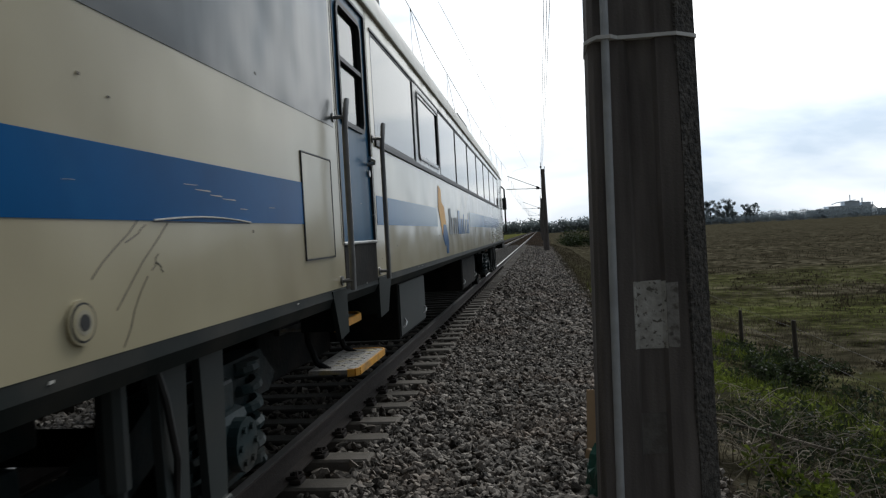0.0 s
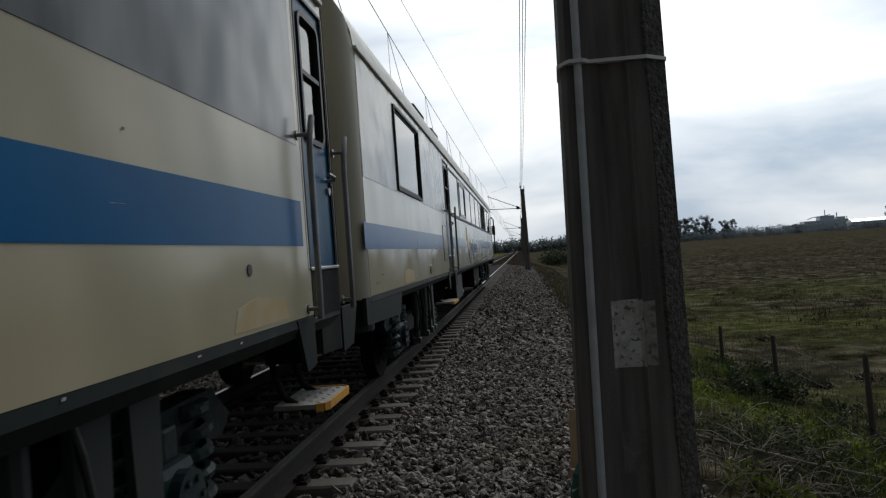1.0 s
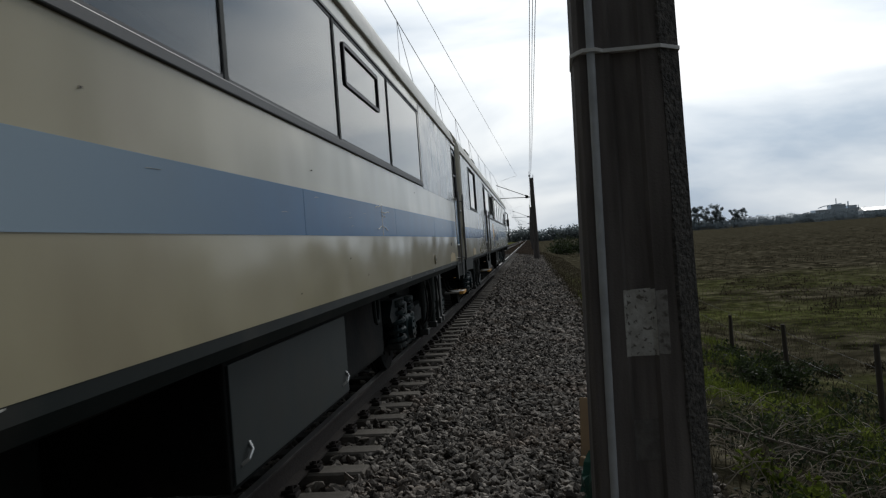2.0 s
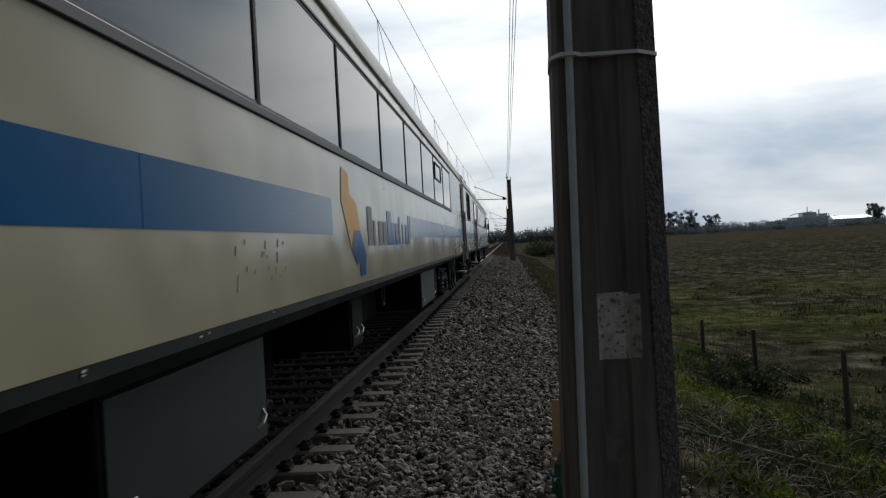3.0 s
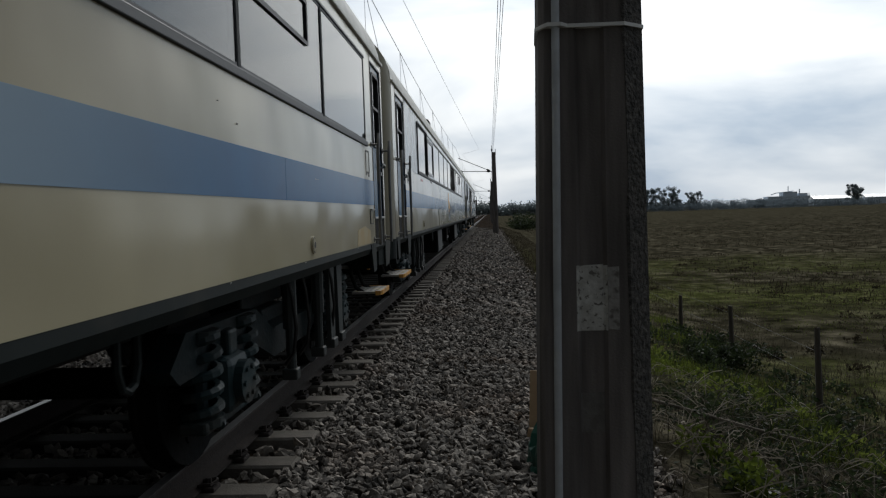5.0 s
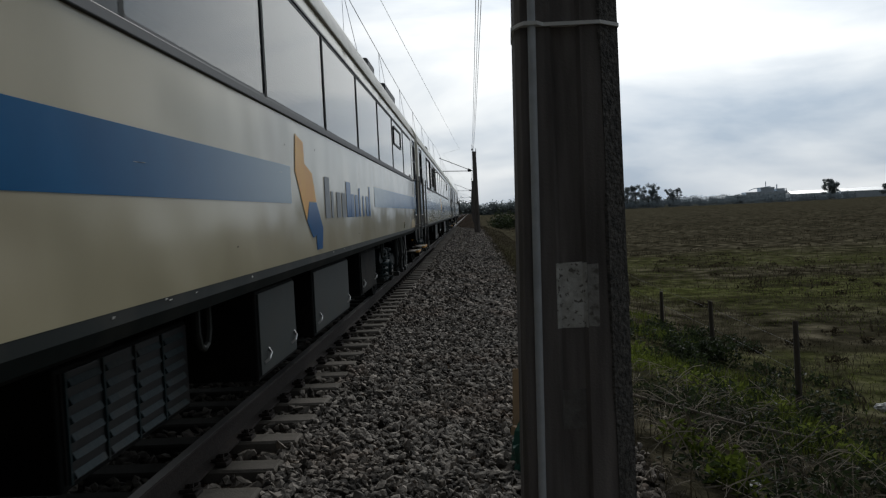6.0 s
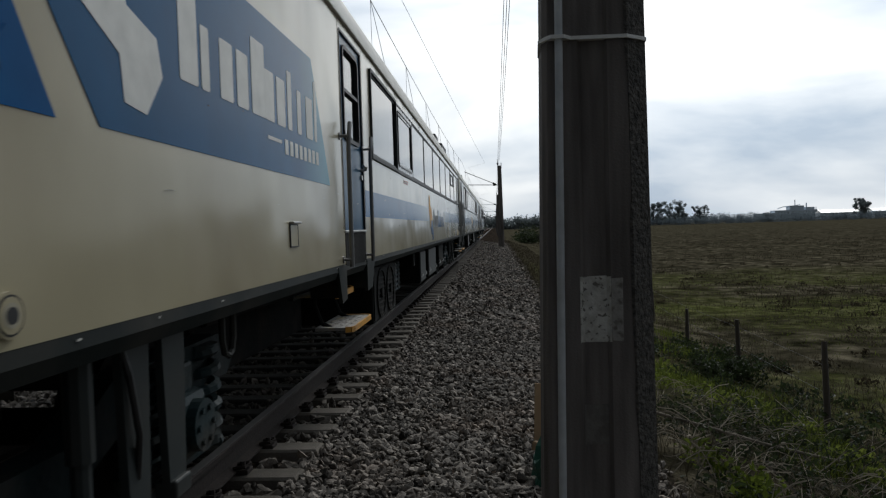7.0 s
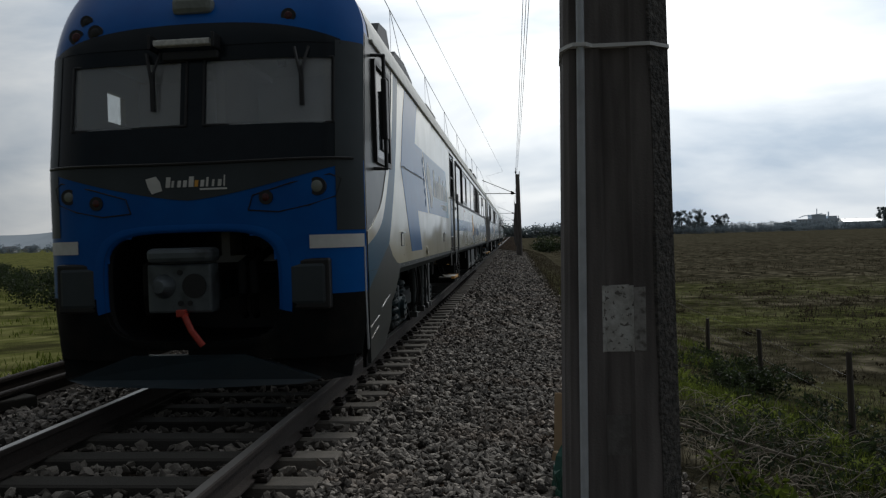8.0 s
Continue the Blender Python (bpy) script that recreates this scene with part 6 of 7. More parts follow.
    tube(bm, [(HW, L - 0.35, 1.3), (HW + 0.10, L - 0.3, 1.35), (HW + 0.10, L - 0.3, 2.8), (HW, L - 0.35, 2.9)], 0.03, 8)
    box(bm, HW + 0.02, HW + 0.16, L - 0.5, L - 0.3, 2.1, 2.5, 0.02)
    part("mirror", bm, BLACK, car, "black mirror at the far cab")
    roof_box(car, 6.9, 8.2, 0.35, 1.0, 0.28)
    roof_box(car, 9.5, 10.6, 0.35, 1.0, 0.28, WIRE)
    roof_box(car, 18.5, 20.6, 0.35, 1.0, 0.26)
    return car


CAR_C, CAR_B, CAR_A = make_car_c(), make_car_b(), make_car_a()


# ------------------------------------------------------------------- pole
def pole_mesh(taper=0.014):
    """A tapering concrete pole with a shallow channel in its face."""
    bm = bmesh.new()
    rings = []
    for z in (-0.9, 0.2, 1.3, 2.4, 4.2, 6.35):
        h = 0.228 - taper * (z - 1.3)
        o = [(-h, 0.05), (-h + 0.02, 0.0), (-0.075, 0.0), (-0.06, 0.022), (0.035, 0.022), (0.05, 0.0), (h - 0.085, 0.0), (h, 0.07), (h, 0.27), (h - 0.03, 0.30), (-h + 0.03, 0.30), (-h, 0.27)]
        rings.append([bm.verts.new((x, y, z)) for x, y in o])
    n = len(rings[0])
    for a, b in zip(rings, rings[1:]):
        for k in range(n):
            bm.faces.new((a[k], a[(k + 1) % n], b[(k + 1) % n], b[k]))
    bm.faces.new(rings[0][::-1]); bm.faces.new(rings[-1])
    bmesh.ops.recalc_face_normals(bm, faces=bm.faces)
    return bm


def make_near_pole():
    p = tagged(part("catenary_pole", pole_mesh(), POLE, None), "weathered dark concrete pole with whitewashed patch and metal conduit", "utility pole")
    p.matrix_basis = pose(0.435, 3.12, 0, 0, 0.35, 0)
    bm = bmesh.new()
    tube(bm, [(-0.178, -0.021, -0.6), (-0.166, -0.021, 0.6), (-0.156, -0.021, 1.6), (-0.150, -0.021, 2.15), (-0.142, -0.021, 3.2), (-0.125, -0.021, 6.0)], 0.017, 12)
    smooth(part("conduit", bm, GALV, p, "galvanised conduit pipe"))
    bm = bmesh.new()
    h = 0.218
    o = [(-h - 0.014, 0.05), (-h + 0.012, -0.012), (-0.185, -0.045), (-0.13, -0.047), (-0.10, -0.012), (h - 0.085, -0.012), (h + 0.006, 0.06), (h + 0.006, 0.28), (-h, 0.31)]
    prism(bm, o, lambda u, v, w: (u, v, 2.122 + w), 0.015)
    part("strap", bm, STRAP, p, "pale metal strap")
    for x0, x1, z0, z1, mat, nm in ((-0.080, 0.050, 0.857, 1.134, LIME, "whitewash_patch"), (0.051, 0.098, 0.862, 1.128, WORN, "worn_paint"), (-0.068, 0.034, 0.42, 0.59, FADED, "faded_paint")):
        bm = bmesh.new()
        rng = random.Random(int(x0 * 1000) + 77)
        def place(u, v, w):
            edge = max(0.0, min(1.0, (u + 0.075) / 0.015)) * max(0.0, min(1.0, (0.05 - u) / 0.015))
            return (u, 0.022 * edge - 0.001 - w, v)
        # sampled across so that it follows the channel
        us = sorted({x0, x1, *[u for u in (-0.075, -0.06, 0.035, 0.05) if x0 < u < x1]})
        for a, b in zip(us, us[1:]):
            q = [bm.verts.new(place(u, v, 0.002)) for u, v in ((a, z0 + rng.uniform(-.003, .003)), (b, z0 + rng.uniform(-.003, .003)), (b, z1 + rng.uniform(-.003, .003)), (a, z1 + rng.uniform(-.003, .003)))]
            bm.faces.new(q)
        part(nm, bm, mat, p)
    bm = bmesh.new()
    zs = [k * 0.15 - 0.75 for k in range(46)]
    rr = random.Random(4)
    rows = []
    for z in zs:
        h = 0.228 - 0.014 * (z - 1.3)
        rows.append([bm.verts.new(v) for v in ((h - 0.092 + rr.uniform(-0.008, 0.008), -0.003, z), (h - 0.084, -0.004, z), (h + 0.003, 0.068, z), (h + 0.003, 0.16, z))])
    for a, b in zip(rows, rows[1:]):
        for k in range(3):
            bm.faces.new((a[k], a[k + 1], b[k + 1], b[k]))
    part("rough_edge", bm, ROUGH, p, "dark rough edge with exposed aggregate")
    bm = bmesh.new()
    rod(bm, (-0.01, 0.03, 0.10), (-0.01, 0.0215, 0.10), 0.015, 12)
    part("bolt_hole", bm, BLACK, p)


make_near_pole()


def make_mast(y):
    x = 0.50
    p = tagged(part("catenary_mast", pole_mesh(), POLE, None), "dark concrete catenary mast with bracket arm", "catenary mast", group="masts along the line")
    p.matrix_basis = pose(x, y, 0)
    bm = bmesh.new()
    rod(bm, (-0.2, 0.15, 4.75), (-3.1, 0.15, 4.85), 0.03, 6)
    rod(bm, (-0.2, 0.15, 4.75), (-2.95, 0.15, 5.95), 0.028, 6)
    rod(bm, (-0.15, 0.15, 6.1), (-0.15, 0.15, 6.9), 0.03, 6)
    rod(bm, (0.15, 0.15, 6.1), (0.15, 0.15, 6.6), 0.03, 6)
    part("bracket_arm", bm, WIRE, p)
    bm = bmesh.new()
    for a, b in (((-0.35, 0.15, 4.75), (-0.6, 0.15, 4.76)), ((-0.35, 0.15, 4.82), (-0.6, 0.15, 4.93)), ((-0.15, 0.15, 6.45), (-0.15, 0.15, 6.6))):
        rod(bm, a, b, 0.07, 8)
    part("insulator", bm, UNDER, p)


for k in range(1, 6):
    make_mast(3.12 + 58.6 * k)


def overhead_line():
    def sag(a, b, z, drop, n=14):
        return [(b[0] * k / n + a[0] * (1 - k / n), a[1] + (b[1] - a[1]) * k / n, z - drop * 4 * (k / n) * (1 - k / n)) for k in range(n + 1)]
    spans = [(3.3 + 58.6 * k, 3.3 + 58.6 * (k + 1)) for k in range(-1, 5)]
    kinds = [("contact_wire", -2.62, 5.15, 0.0, 0.008, "dark copper contact wire over the track"), ("messenger_wire", -2.6, 6.72, 0.40, 0.009, "dark catenary messenger wire"),
             ("feeder_wire", None, 6.62, 0.06, 0.006, "thin overhead feeder wire slanting from mast to mast"), ("line_wire", 0.36, 6.75, 0.38, 0.009, "thin line wire on the pole tops"),
             ("line_wire", 0.43, 6.75, 0.36, 0.009, "thin line wire on the pole tops"), ("line_wire", 0.49, 6.75, 0.40, 0.009, "thin line wire on the pole tops")]
    for nm, x, z, drop, r, lab in kinds:
        bm = bmesh.new()
        line = []
        for a, b in spans:
            line += sag((-2.35 if x is None else x, a), (-0.7 if x is None else x, b), z, drop)[(1 if line else 0):]
        tube(bm, line, r, 5)
        tagged(part(nm, bm, WIRE, None), lab, "overhead wire", group="overhead wires")
    bm = bmesh.new()
    for a, b in spans:
        for k in range(1, 9):
            f = k / 9
            y = a + (b - a) * f
            top = (-2.6, y, 6.72 - 0.40 * 4 * f * (1 - f))
            rod(bm, (-2.61, y + 0.1, 5.15), top, 0.005, 5)
            rod(bm, (-2.61, y + 2.6, 5.15), top, 0.007, 5)
    tagged(part("dropper", bm, WIRE, None), "thin vertical dropper wires of the catenary", "overhead wire", kind="stuff")


overhead_line()


# ------------------------------------------------------------- vegetation
LEAF = material("bramble_leaf", (0.03, 0.040, 0.018), 0.5, spec=0.15, second=(0.018, 0.028, 0.01), scale=5, vary=0.5, random="island", through_leaf=0.5)
GRASS = material("fresh_grass", (0.12, 0.147, 0.026), 0.7, spec=0.08, second=(0.042, 0.062, 0.008), scale=2, vary=0.45, random="island", through_leaf=0.5)
DRY = material("dry_grass", (0.060, 0.050, 0.031), 0.85, spec=0.08, second=(0.022, 0.019, 0.012), scale=2, vary=0.5, random="island", through_leaf=0.5)
FRESH = material("bright_young_grass", (0.20, 0.235, 0.05), 0.7, spec=0.08, second=(0.09, 0.12, 0.02), scale=2, vary=0.4, random="island", through_leaf=0.5)
STRAW = material("bleached_straw", (0.46, 0.40, 0.32), 0.8, spec=0.1, second=(0.02, 0.017, 0.013), scale=4, vary=0.75, random="island")
BARK = material("grey_bark", (0.07, 0.06, 0.05), 0.9, scale=6, bump=0.4)
# Distance haze is put into the blue-grey of these two leaf colours.
FAR_LEAF = material("haze_tinted_foliage", (0.19, 0.22, 0.225), 0.95, spec=0.1, second=(0.15, 0.175, 0.18), scale=0.4, vary=0.35, random="island", through_leaf=0.5)
FAR_HAZE = material("haze_tinted_woods", (0.17, 0.205, 0.23), 0.95, spec=0.1, second=(0.145, 0.175, 0.195), scale=0.2, vary=0.2, random="island", through_leaf=0.5)


def blades(name, label, cat, mat, n, area, height, width, seed, lean=0.5, keep=None, power=1.0, parts=3):
    """Grass: bent blades of three pieces, standing on the ground."""
    rng = np.random.default_rng(seed)
    V, Fc = [], []
    x0, x1, y0, y1 = area
    for _ in range(n):
        x, y = rng.uniform(x0, x1), y0 + (y1 - y0) * rng.random() ** power
        if keep and not keep(x, y, rng):
            continue
        h, a = height * rng.uniform(0.5, 1.4), rng.uniform(0, 6.283)
        w, ln = width * rng.uniform(0.6, 1.3), lean * rng.uniform(0.2, 1.3)
        ca, sa = math.cos(a), math.sin(a)
        z = ground_z(x, y) - 0.02
        i = len(V)
        for k, (f, ww) in enumerate(((0, 1), (0.5, 0.8), (0.85, 0.45))):
            o = ln * h * f * f
            zz = z + h * f * (1 - 0.35 * ln * f)
            V.append((x + ca * o - sa * w * ww / 2, y + sa * o + ca * w * ww / 2, zz))
            V.append((x + ca * o + sa * w * ww / 2, y + sa * o - ca * w * ww / 2, zz))
        V.append((x + ca * ln * h * 1.15, y + sa * ln * h * 1.15, z + h * (1 - 0.35 * ln)))
        Fc += [(i, i + 1, i + 3, i + 2), (i + 2, i + 3, i + 5, i + 4), (i + 4, i + 5, i + 6)]
    return tagged(new(name, raw_mesh(name, V, Fc, mat)), label, cat, kind="stuff")


def patchy(scale, seed, cut):
    return lambda x, y, rng: noise.noise((x * scale, y * scale, seed)) > cut + rng.uniform(-0.15, 0.15)


blades("bank_grass", "fresh green grass on the bank beside the ballast", "grass", GRASS, 30000, (1.35, 4.2, 5.6, 24), 0.17, 0.012, 11, keep=lambda x, y, rng: noise.noise((x * 0.8, y * 0.8, 2.0)) > rng.uniform(-0.15, 0.15) + (0.50 if y < 7.8 else 0.10), power=1.4)
blades("bank_grass", "dry tangled grass on the bank", "grass", DRY, 13000, (1.1, 6.5, 4.2, 30), 0.22, 0.008, 12, lean=1.0, keep=patchy(0.7, 9.0, -0.05), power=1.5)
blades("young_grass", "bright young grass along the shoulder of the bank", "grass", FRESH, 16000, (1.4, 4.3, 6.8, 17), 0.11, 0.010, 17, keep=lambda x, y, rng: abs(x - (1.65 + 0.47 * (11.8 - min(y, 11.8)))) < 0.28 + 0.3 * rng.random() and noise.noise((x * 1.3, y * 1.1, 6.0)) > rng.uniform(-0.2, 0.1))
blades("verge_grass", "sparse brown grass along the ballast edge", "grass", DRY, 14000, (1.0, 3.4, 14, 90), 0.16, 0.016, 13, lean=0.9, power=1.6)
blades("pasture_grass", "rough brown pasture tussocks", "grass", DRY, 52000, (5, 60, 9, 110), 0.17, 0.035, 14, lean=0.9, keep=patchy(0.22, 5.0, -0.02), power=1.6)
blades("pasture_grass", "green pasture grass", "grass", GRASS, 26000, (4.6, 26, 9, 42), 0.075, 0.016, 15, lean=0.9, keep=patchy(0.16, 8.0, -0.05), power=1.3)
blades("pasture_grass", "short withered grass inside the fence", "grass", DRY, 30000, (4.0, 16, 8, 30), 0.09, 0.014, 18, lean=1.0, keep=patchy(0.6, 2.0, -0.12), power=1.3)
blades("pasture_grass", "short green grass inside the fence", "grass", GRASS, 16000, (4.3, 22, 9, 36), 0.06, 0.014, 19, lean=0.9, keep=patchy(0.45, 12.0, 0.0), power=1.2)
blades("far_side_grass", "green grass beyond the old rails", "grass", GRASS, 20000, (-30, -6.2, 9, 70), 0.16, 0.03, 16, keep=patchy(0.3, 3.0, -0.1), power=1.4)


def leaves(name, label, cat, mat, centres, n, size, seed, kind="stuff", parent=None, flat=1.0):
    """Clumps of small folded leaves round the centres (x, y, z, radius)."""
    rng = np.random.default_rng(seed)
    V, Fc = [], []
    for cx, cy, cz, r in centres:
        for _ in range(n):
            d = rng.normal(size=3)
            d /= np.linalg.norm(d)
            p = np.array((cx, cy, cz)) + d * r * rng.random() ** 0.45 * np.array((1, 1, flat)) * rng.uniform(0.75, 1.15)
            a, b = rng.normal(size=3), rng.normal(size=3)
            a /= np.linalg.norm(a)
            b -= a * b.dot(a)
            b /= np.linalg.norm(b)
            s = size * rng.uniform(0.5, 1.4)
            i = len(V)
            V += [tuple(p - a * s), tuple(p + b * s * 0.5 + np.cross(a, b) * s * 0.2), tuple(p + a * s), tuple(p - b * s * 0.5 + np.cross(a, b) * s * 0.2)]
            Fc += [(i, i + 1, i + 2), (i, i + 2, i + 3)]
    me = raw_mesh(name, V, Fc, mat)
    ob = new(name, me)
    if parent is not None:
        ob.parent = parent
        return ob
    return tagged(ob, label, cat, kind=kind)


rngv = random.Random(31)
leaves("bramble_bush", "dense dark bramble bush beside a fence post", "bush", LEAF,
       [(3.68 + rngv.uniform(-0.42, 0.42), 12.4 + rngv.uniform(-0.7, 0.6), -1.16 + rngv.uniform(-0.1, 0.14), rngv.uniform(0.16, 0.28)) for _ in range(18)], 150, 0.04, 41, kind="")
leaves("ground_bramble", "low dark brambles creeping over the bank", "bramble", LEAF,
       [(x, y, ground_z(x, y) + 0.06, rngv.uniform(0.2, 0.42)) for x, y in ((rngv.uniform(2.5, 5.2), rngv.uniform(7.0, 17)) for _ in range(70))], 75, 0.04, 42, flat=0.45)
leaves("weed", "leafy green weed at the foot of the bank", "weed", GRASS,
       [(x, y, ground_z(x, y) + 0.10, 0.17) for x, y in ((rngv.uniform(1.45, 2.0), rngv.uniform(5.0, 5.9)) for _ in range(9))], 50, 0.032, 43)
leaves("weed", "leafy green weeds on the bank", "weed", FRESH,
       [(x, y, ground_z(x, y) + 0.07, 0.2) for x, y in ((1.9 + 0.20 * k + rngv.uniform(-0.35, 0.35), 11.5 - 0.42 * k + rngv.uniform(-0.9, 0.9)) for k in range(11) for _ in range(3))], 55, 0.03, 44, flat=0.6)
leaves("ground_bramble", "dark low leaves among the dead stalks", "bramble", LEAF,
       [(x, y, ground_z(x, y) + 0.05, rngv.uniform(0.15, 0.34)) for x, y in ((rngv.uniform(1.5, 4.6), rngv.uniform(4.9, 8.4)) for _ in range(110))], 70, 0.03, 48, flat=0.5)
leaves("far_hedge", "dark hedge beyond the far track", "hedge", LEAF,
       [(-13 - 0.8 * k + rngv.uniform(-1, 1), 22 + 0.9 * k + rngv.uniform(-1.5, 1.5), -0.40 + rngv.uniform(-0.3, 0.35), rngv.uniform(0.45, 0.8)) for k in range(44)], 420, 0.06, 45, flat=0.8)
leaves("lineside_bush", "dark green bush beside the distant track", "bush", LEAF,
       [(5.5 + rngv.uniform(-2.2, 2.6), 112 + rngv.uniform(-8, 8), -0.5 + rngv.uniform(-0.6, 1.0), rngv.uniform(0.8, 1.4)) for _ in range(26)], 130, 0.16, 46, kind="")
leaves("tussock", "dark rush tussocks scattered in the pasture", "tussock", DRY,
       [(x, y, ground_z(x, y) + 0.06, rngv.uniform(0.15, 0.35) * (0.7 + y / 60)) for x, y in ((rngv.uniform(5, 120), 11 + 150 * rngv.random() ** 1.7) for _ in range(1500))], 46, 0.045, 47, flat=0.35)


def straw_heap():
    """Bleached dead stalks lying in a tangle."""
    rng = np.random.default_rng(51)
    V, Fc = [], []
    for _ in range(1500):
        x, y = rng.uniform(1.15, 4.2), rng.uniform(4.6, 9.6)
        if noise.noise((x * 0.9, y * 0.9, 4)) < rng.uniform(-0.35, 0.05) or (x > 3.0 and rng.random() < 0.6):
            continue
        L, a, w = rng.uniform(0.06, 0.40), rng.uniform(0, 6.283), rng.uniform(0.0012, 0.0045)
        rise, arch = rng.uniform(-0.15, 0.75), rng.uniform(-0.06, 0.16)
        z = ground_z(x, y) + rng.uniform(0.0, 0.10)
        i = len(V)
        for k in range(4):
            f = k / 3
            px, py = x + math.cos(a) * L * f, y + math.sin(a) * L * f
            pz = z + rise * L * f + arch * 4 * f * (1 - f) * 0.5
            V += [(px - math.sin(a) * w, py + math.cos(a) * w, pz), (px + math.sin(a) * w, py - math.cos(a) * w, pz), (px, py, pz + w * 2.2)]
        for k in range(3):
            j = i + 3 * k
            Fc += [(j, j + 3, j + 5, j + 2), (j + 2, j + 5, j + 4, j + 1), (j + 1, j + 4, j + 3, j)]
    tagged(new("dead_stalks", raw_mesh("dead_stalks", V, Fc, STRAW)), "tangle of bleached dead stalks on the bank", "dry stalks", kind="stuff")
    bm = bmesh.new()
    pts = [(1.40, 6.70), (1.9, 6.78), (2.4, 6.92), (2.9, 7.08), (3.3, 7.2)]
    tube(bm, [(x, y, ground_z(x, y) + 0.14 - 0.01 * k) for k, (x, y) in enumerate(pts)], 0.016, 7)
    tagged(part("branch", bm, STRAW, None), "long bare grey branch lying on the bank", "branch")


straw_heap()


def fence():
    f = tagged(new("fence"), "old grey wooden post and wire fence along the pasture", "fence")
    spots = [(4.15, 9.6, -0.24), (4.16, 13.0, -0.39), (4.16, 16.5, -0.59), (4.2, 20.1, -0.5), (4.2, 23.6, -0.62), (4.25, 27.2, -0.5), (4.3, 31.0, -0.6)]
    spots = [(x, y, top - ground_z(x, y)) for x, y, top in spots]
    tops = []
    for k, (x, y, h) in enumerate(spots):
        z = ground_z(x, y)
        bm = bmesh.new()
        rod(bm, (0, 0, -0.3), (0.02 * (-1) ** k, 0.02, h), 0.045, 9, 0.036)
        for v in bm.verts:
            v.co += Vector((noise.noise(v.co * 6 + Vector((k, 0, 0))) * 0.012, noise.noise(v.co * 5) * 0.012, noise.noise(v.co * 9) * 0.02))
        p = part("fence_post", bm, POST, f)
        p.matrix_basis = pose(x, y, z, random.uniform(-3, 3), -1.8 + random.uniform(-1, 1), 0)
        tops.append(Vector((x, y, z)))
    for h in (0.45, 0.8):
        bm = bmesh.new()
        tube(bm, [t + Vector((0, 0, h)) for t in tops], 0.0018, 4)
        part("fence_wire", bm, WIRE, f)


fence()


# ---------------------------------------------------------------- clutter
CARD = material("tan_cardboard", (0.42, 0.29, 0.17), 0.85, scale=8, dirt=(0.25, 0.17, 0.1), dirt_at=(0.5, 0.8))
BAG = material("green_plastic", (0.015, 0.085, 0.06), 0.45, scale=6, bump=0.4, bump_scale=14)
LITTER = material("white_litter", (0.6, 0.6, 0.57), 0.6, scale=8)


def crumpled(name, label, cat, mat, centre, size, seed, tall=1.0):
    bm = bmesh.new()
    bmesh.ops.create_icosphere(bm, subdivisions=3, radius=1)
    for v in bm.verts:
        n_ = noise.noise(v.co * 2.1 + Vector((seed, 0, 0))) * 0.45 + noise.noise(v.co * 5 + Vector((0, seed, 0))) * 0.2
        v.co = Vector((v.co.x * size[0], v.co.y * size[1], v.co.z * size[2])) * (1 + n_)
    ob = part(name, bm, mat, None)
    ob.matrix_basis = pose(*centre)
    return tagged(ob, label, cat)


def clutter():
    bm = bmesh.new()
    box(bm, -0.22, 0.22, -0.006, 0.006, 0, 0.52, 0.003)
    ob = tagged(part("cardboard_sheet", bm, CARD, None), "tan cardboard sheet standing behind the pole", "cardboard")
    ob.matrix_basis = pose(0.49, 5.87, -0.44, -6, 3, 4)
    bm = bmesh.new()
    box(bm, -0.10, 0.10, -0.08, 0.08, 0, 0.09, 0.01)
    ob = tagged(part("cardboard_piece", bm, CARD, None), "small crushed cardboard piece on the ballast", "cardboard")
    ob.matrix_basis = pose(0.36, 5.6, -0.40, 0, 12, 30)
    crumpled("green_bag", "crumpled dark green plastic bag behind the pole", "plastic bag", BAG, (0.365, 4.95, -0.40), (0.17, 0.20, 0.34), 3)
    crumpled("litter", "crumpled white litter on the bank", "litter", LITTER, (1.92, 5.22, ground_z(1.92, 5.22) + 0.04), (0.06, 0.05, 0.045), 5)
    crumpled("litter", "white litter caught in the grass", "litter", LITTER, (4.95, 9.1, ground_z(4.95, 9.1) + 0.22), (0.10, 0.05, 0.05), 8)
    bm = bmesh.new()
    box(bm, -0.30, 0.30, -0.13, 0.13, 0, 0.14, 0.02)
    ob = tagged(part("concrete_block", bm, CONCRETE, None), "pale concrete block on the ballast between tracks", "concrete block")
    ob.matrix_basis = pose(-5.05, 6.75, -0.25, 0, 0, 60)


clutter()


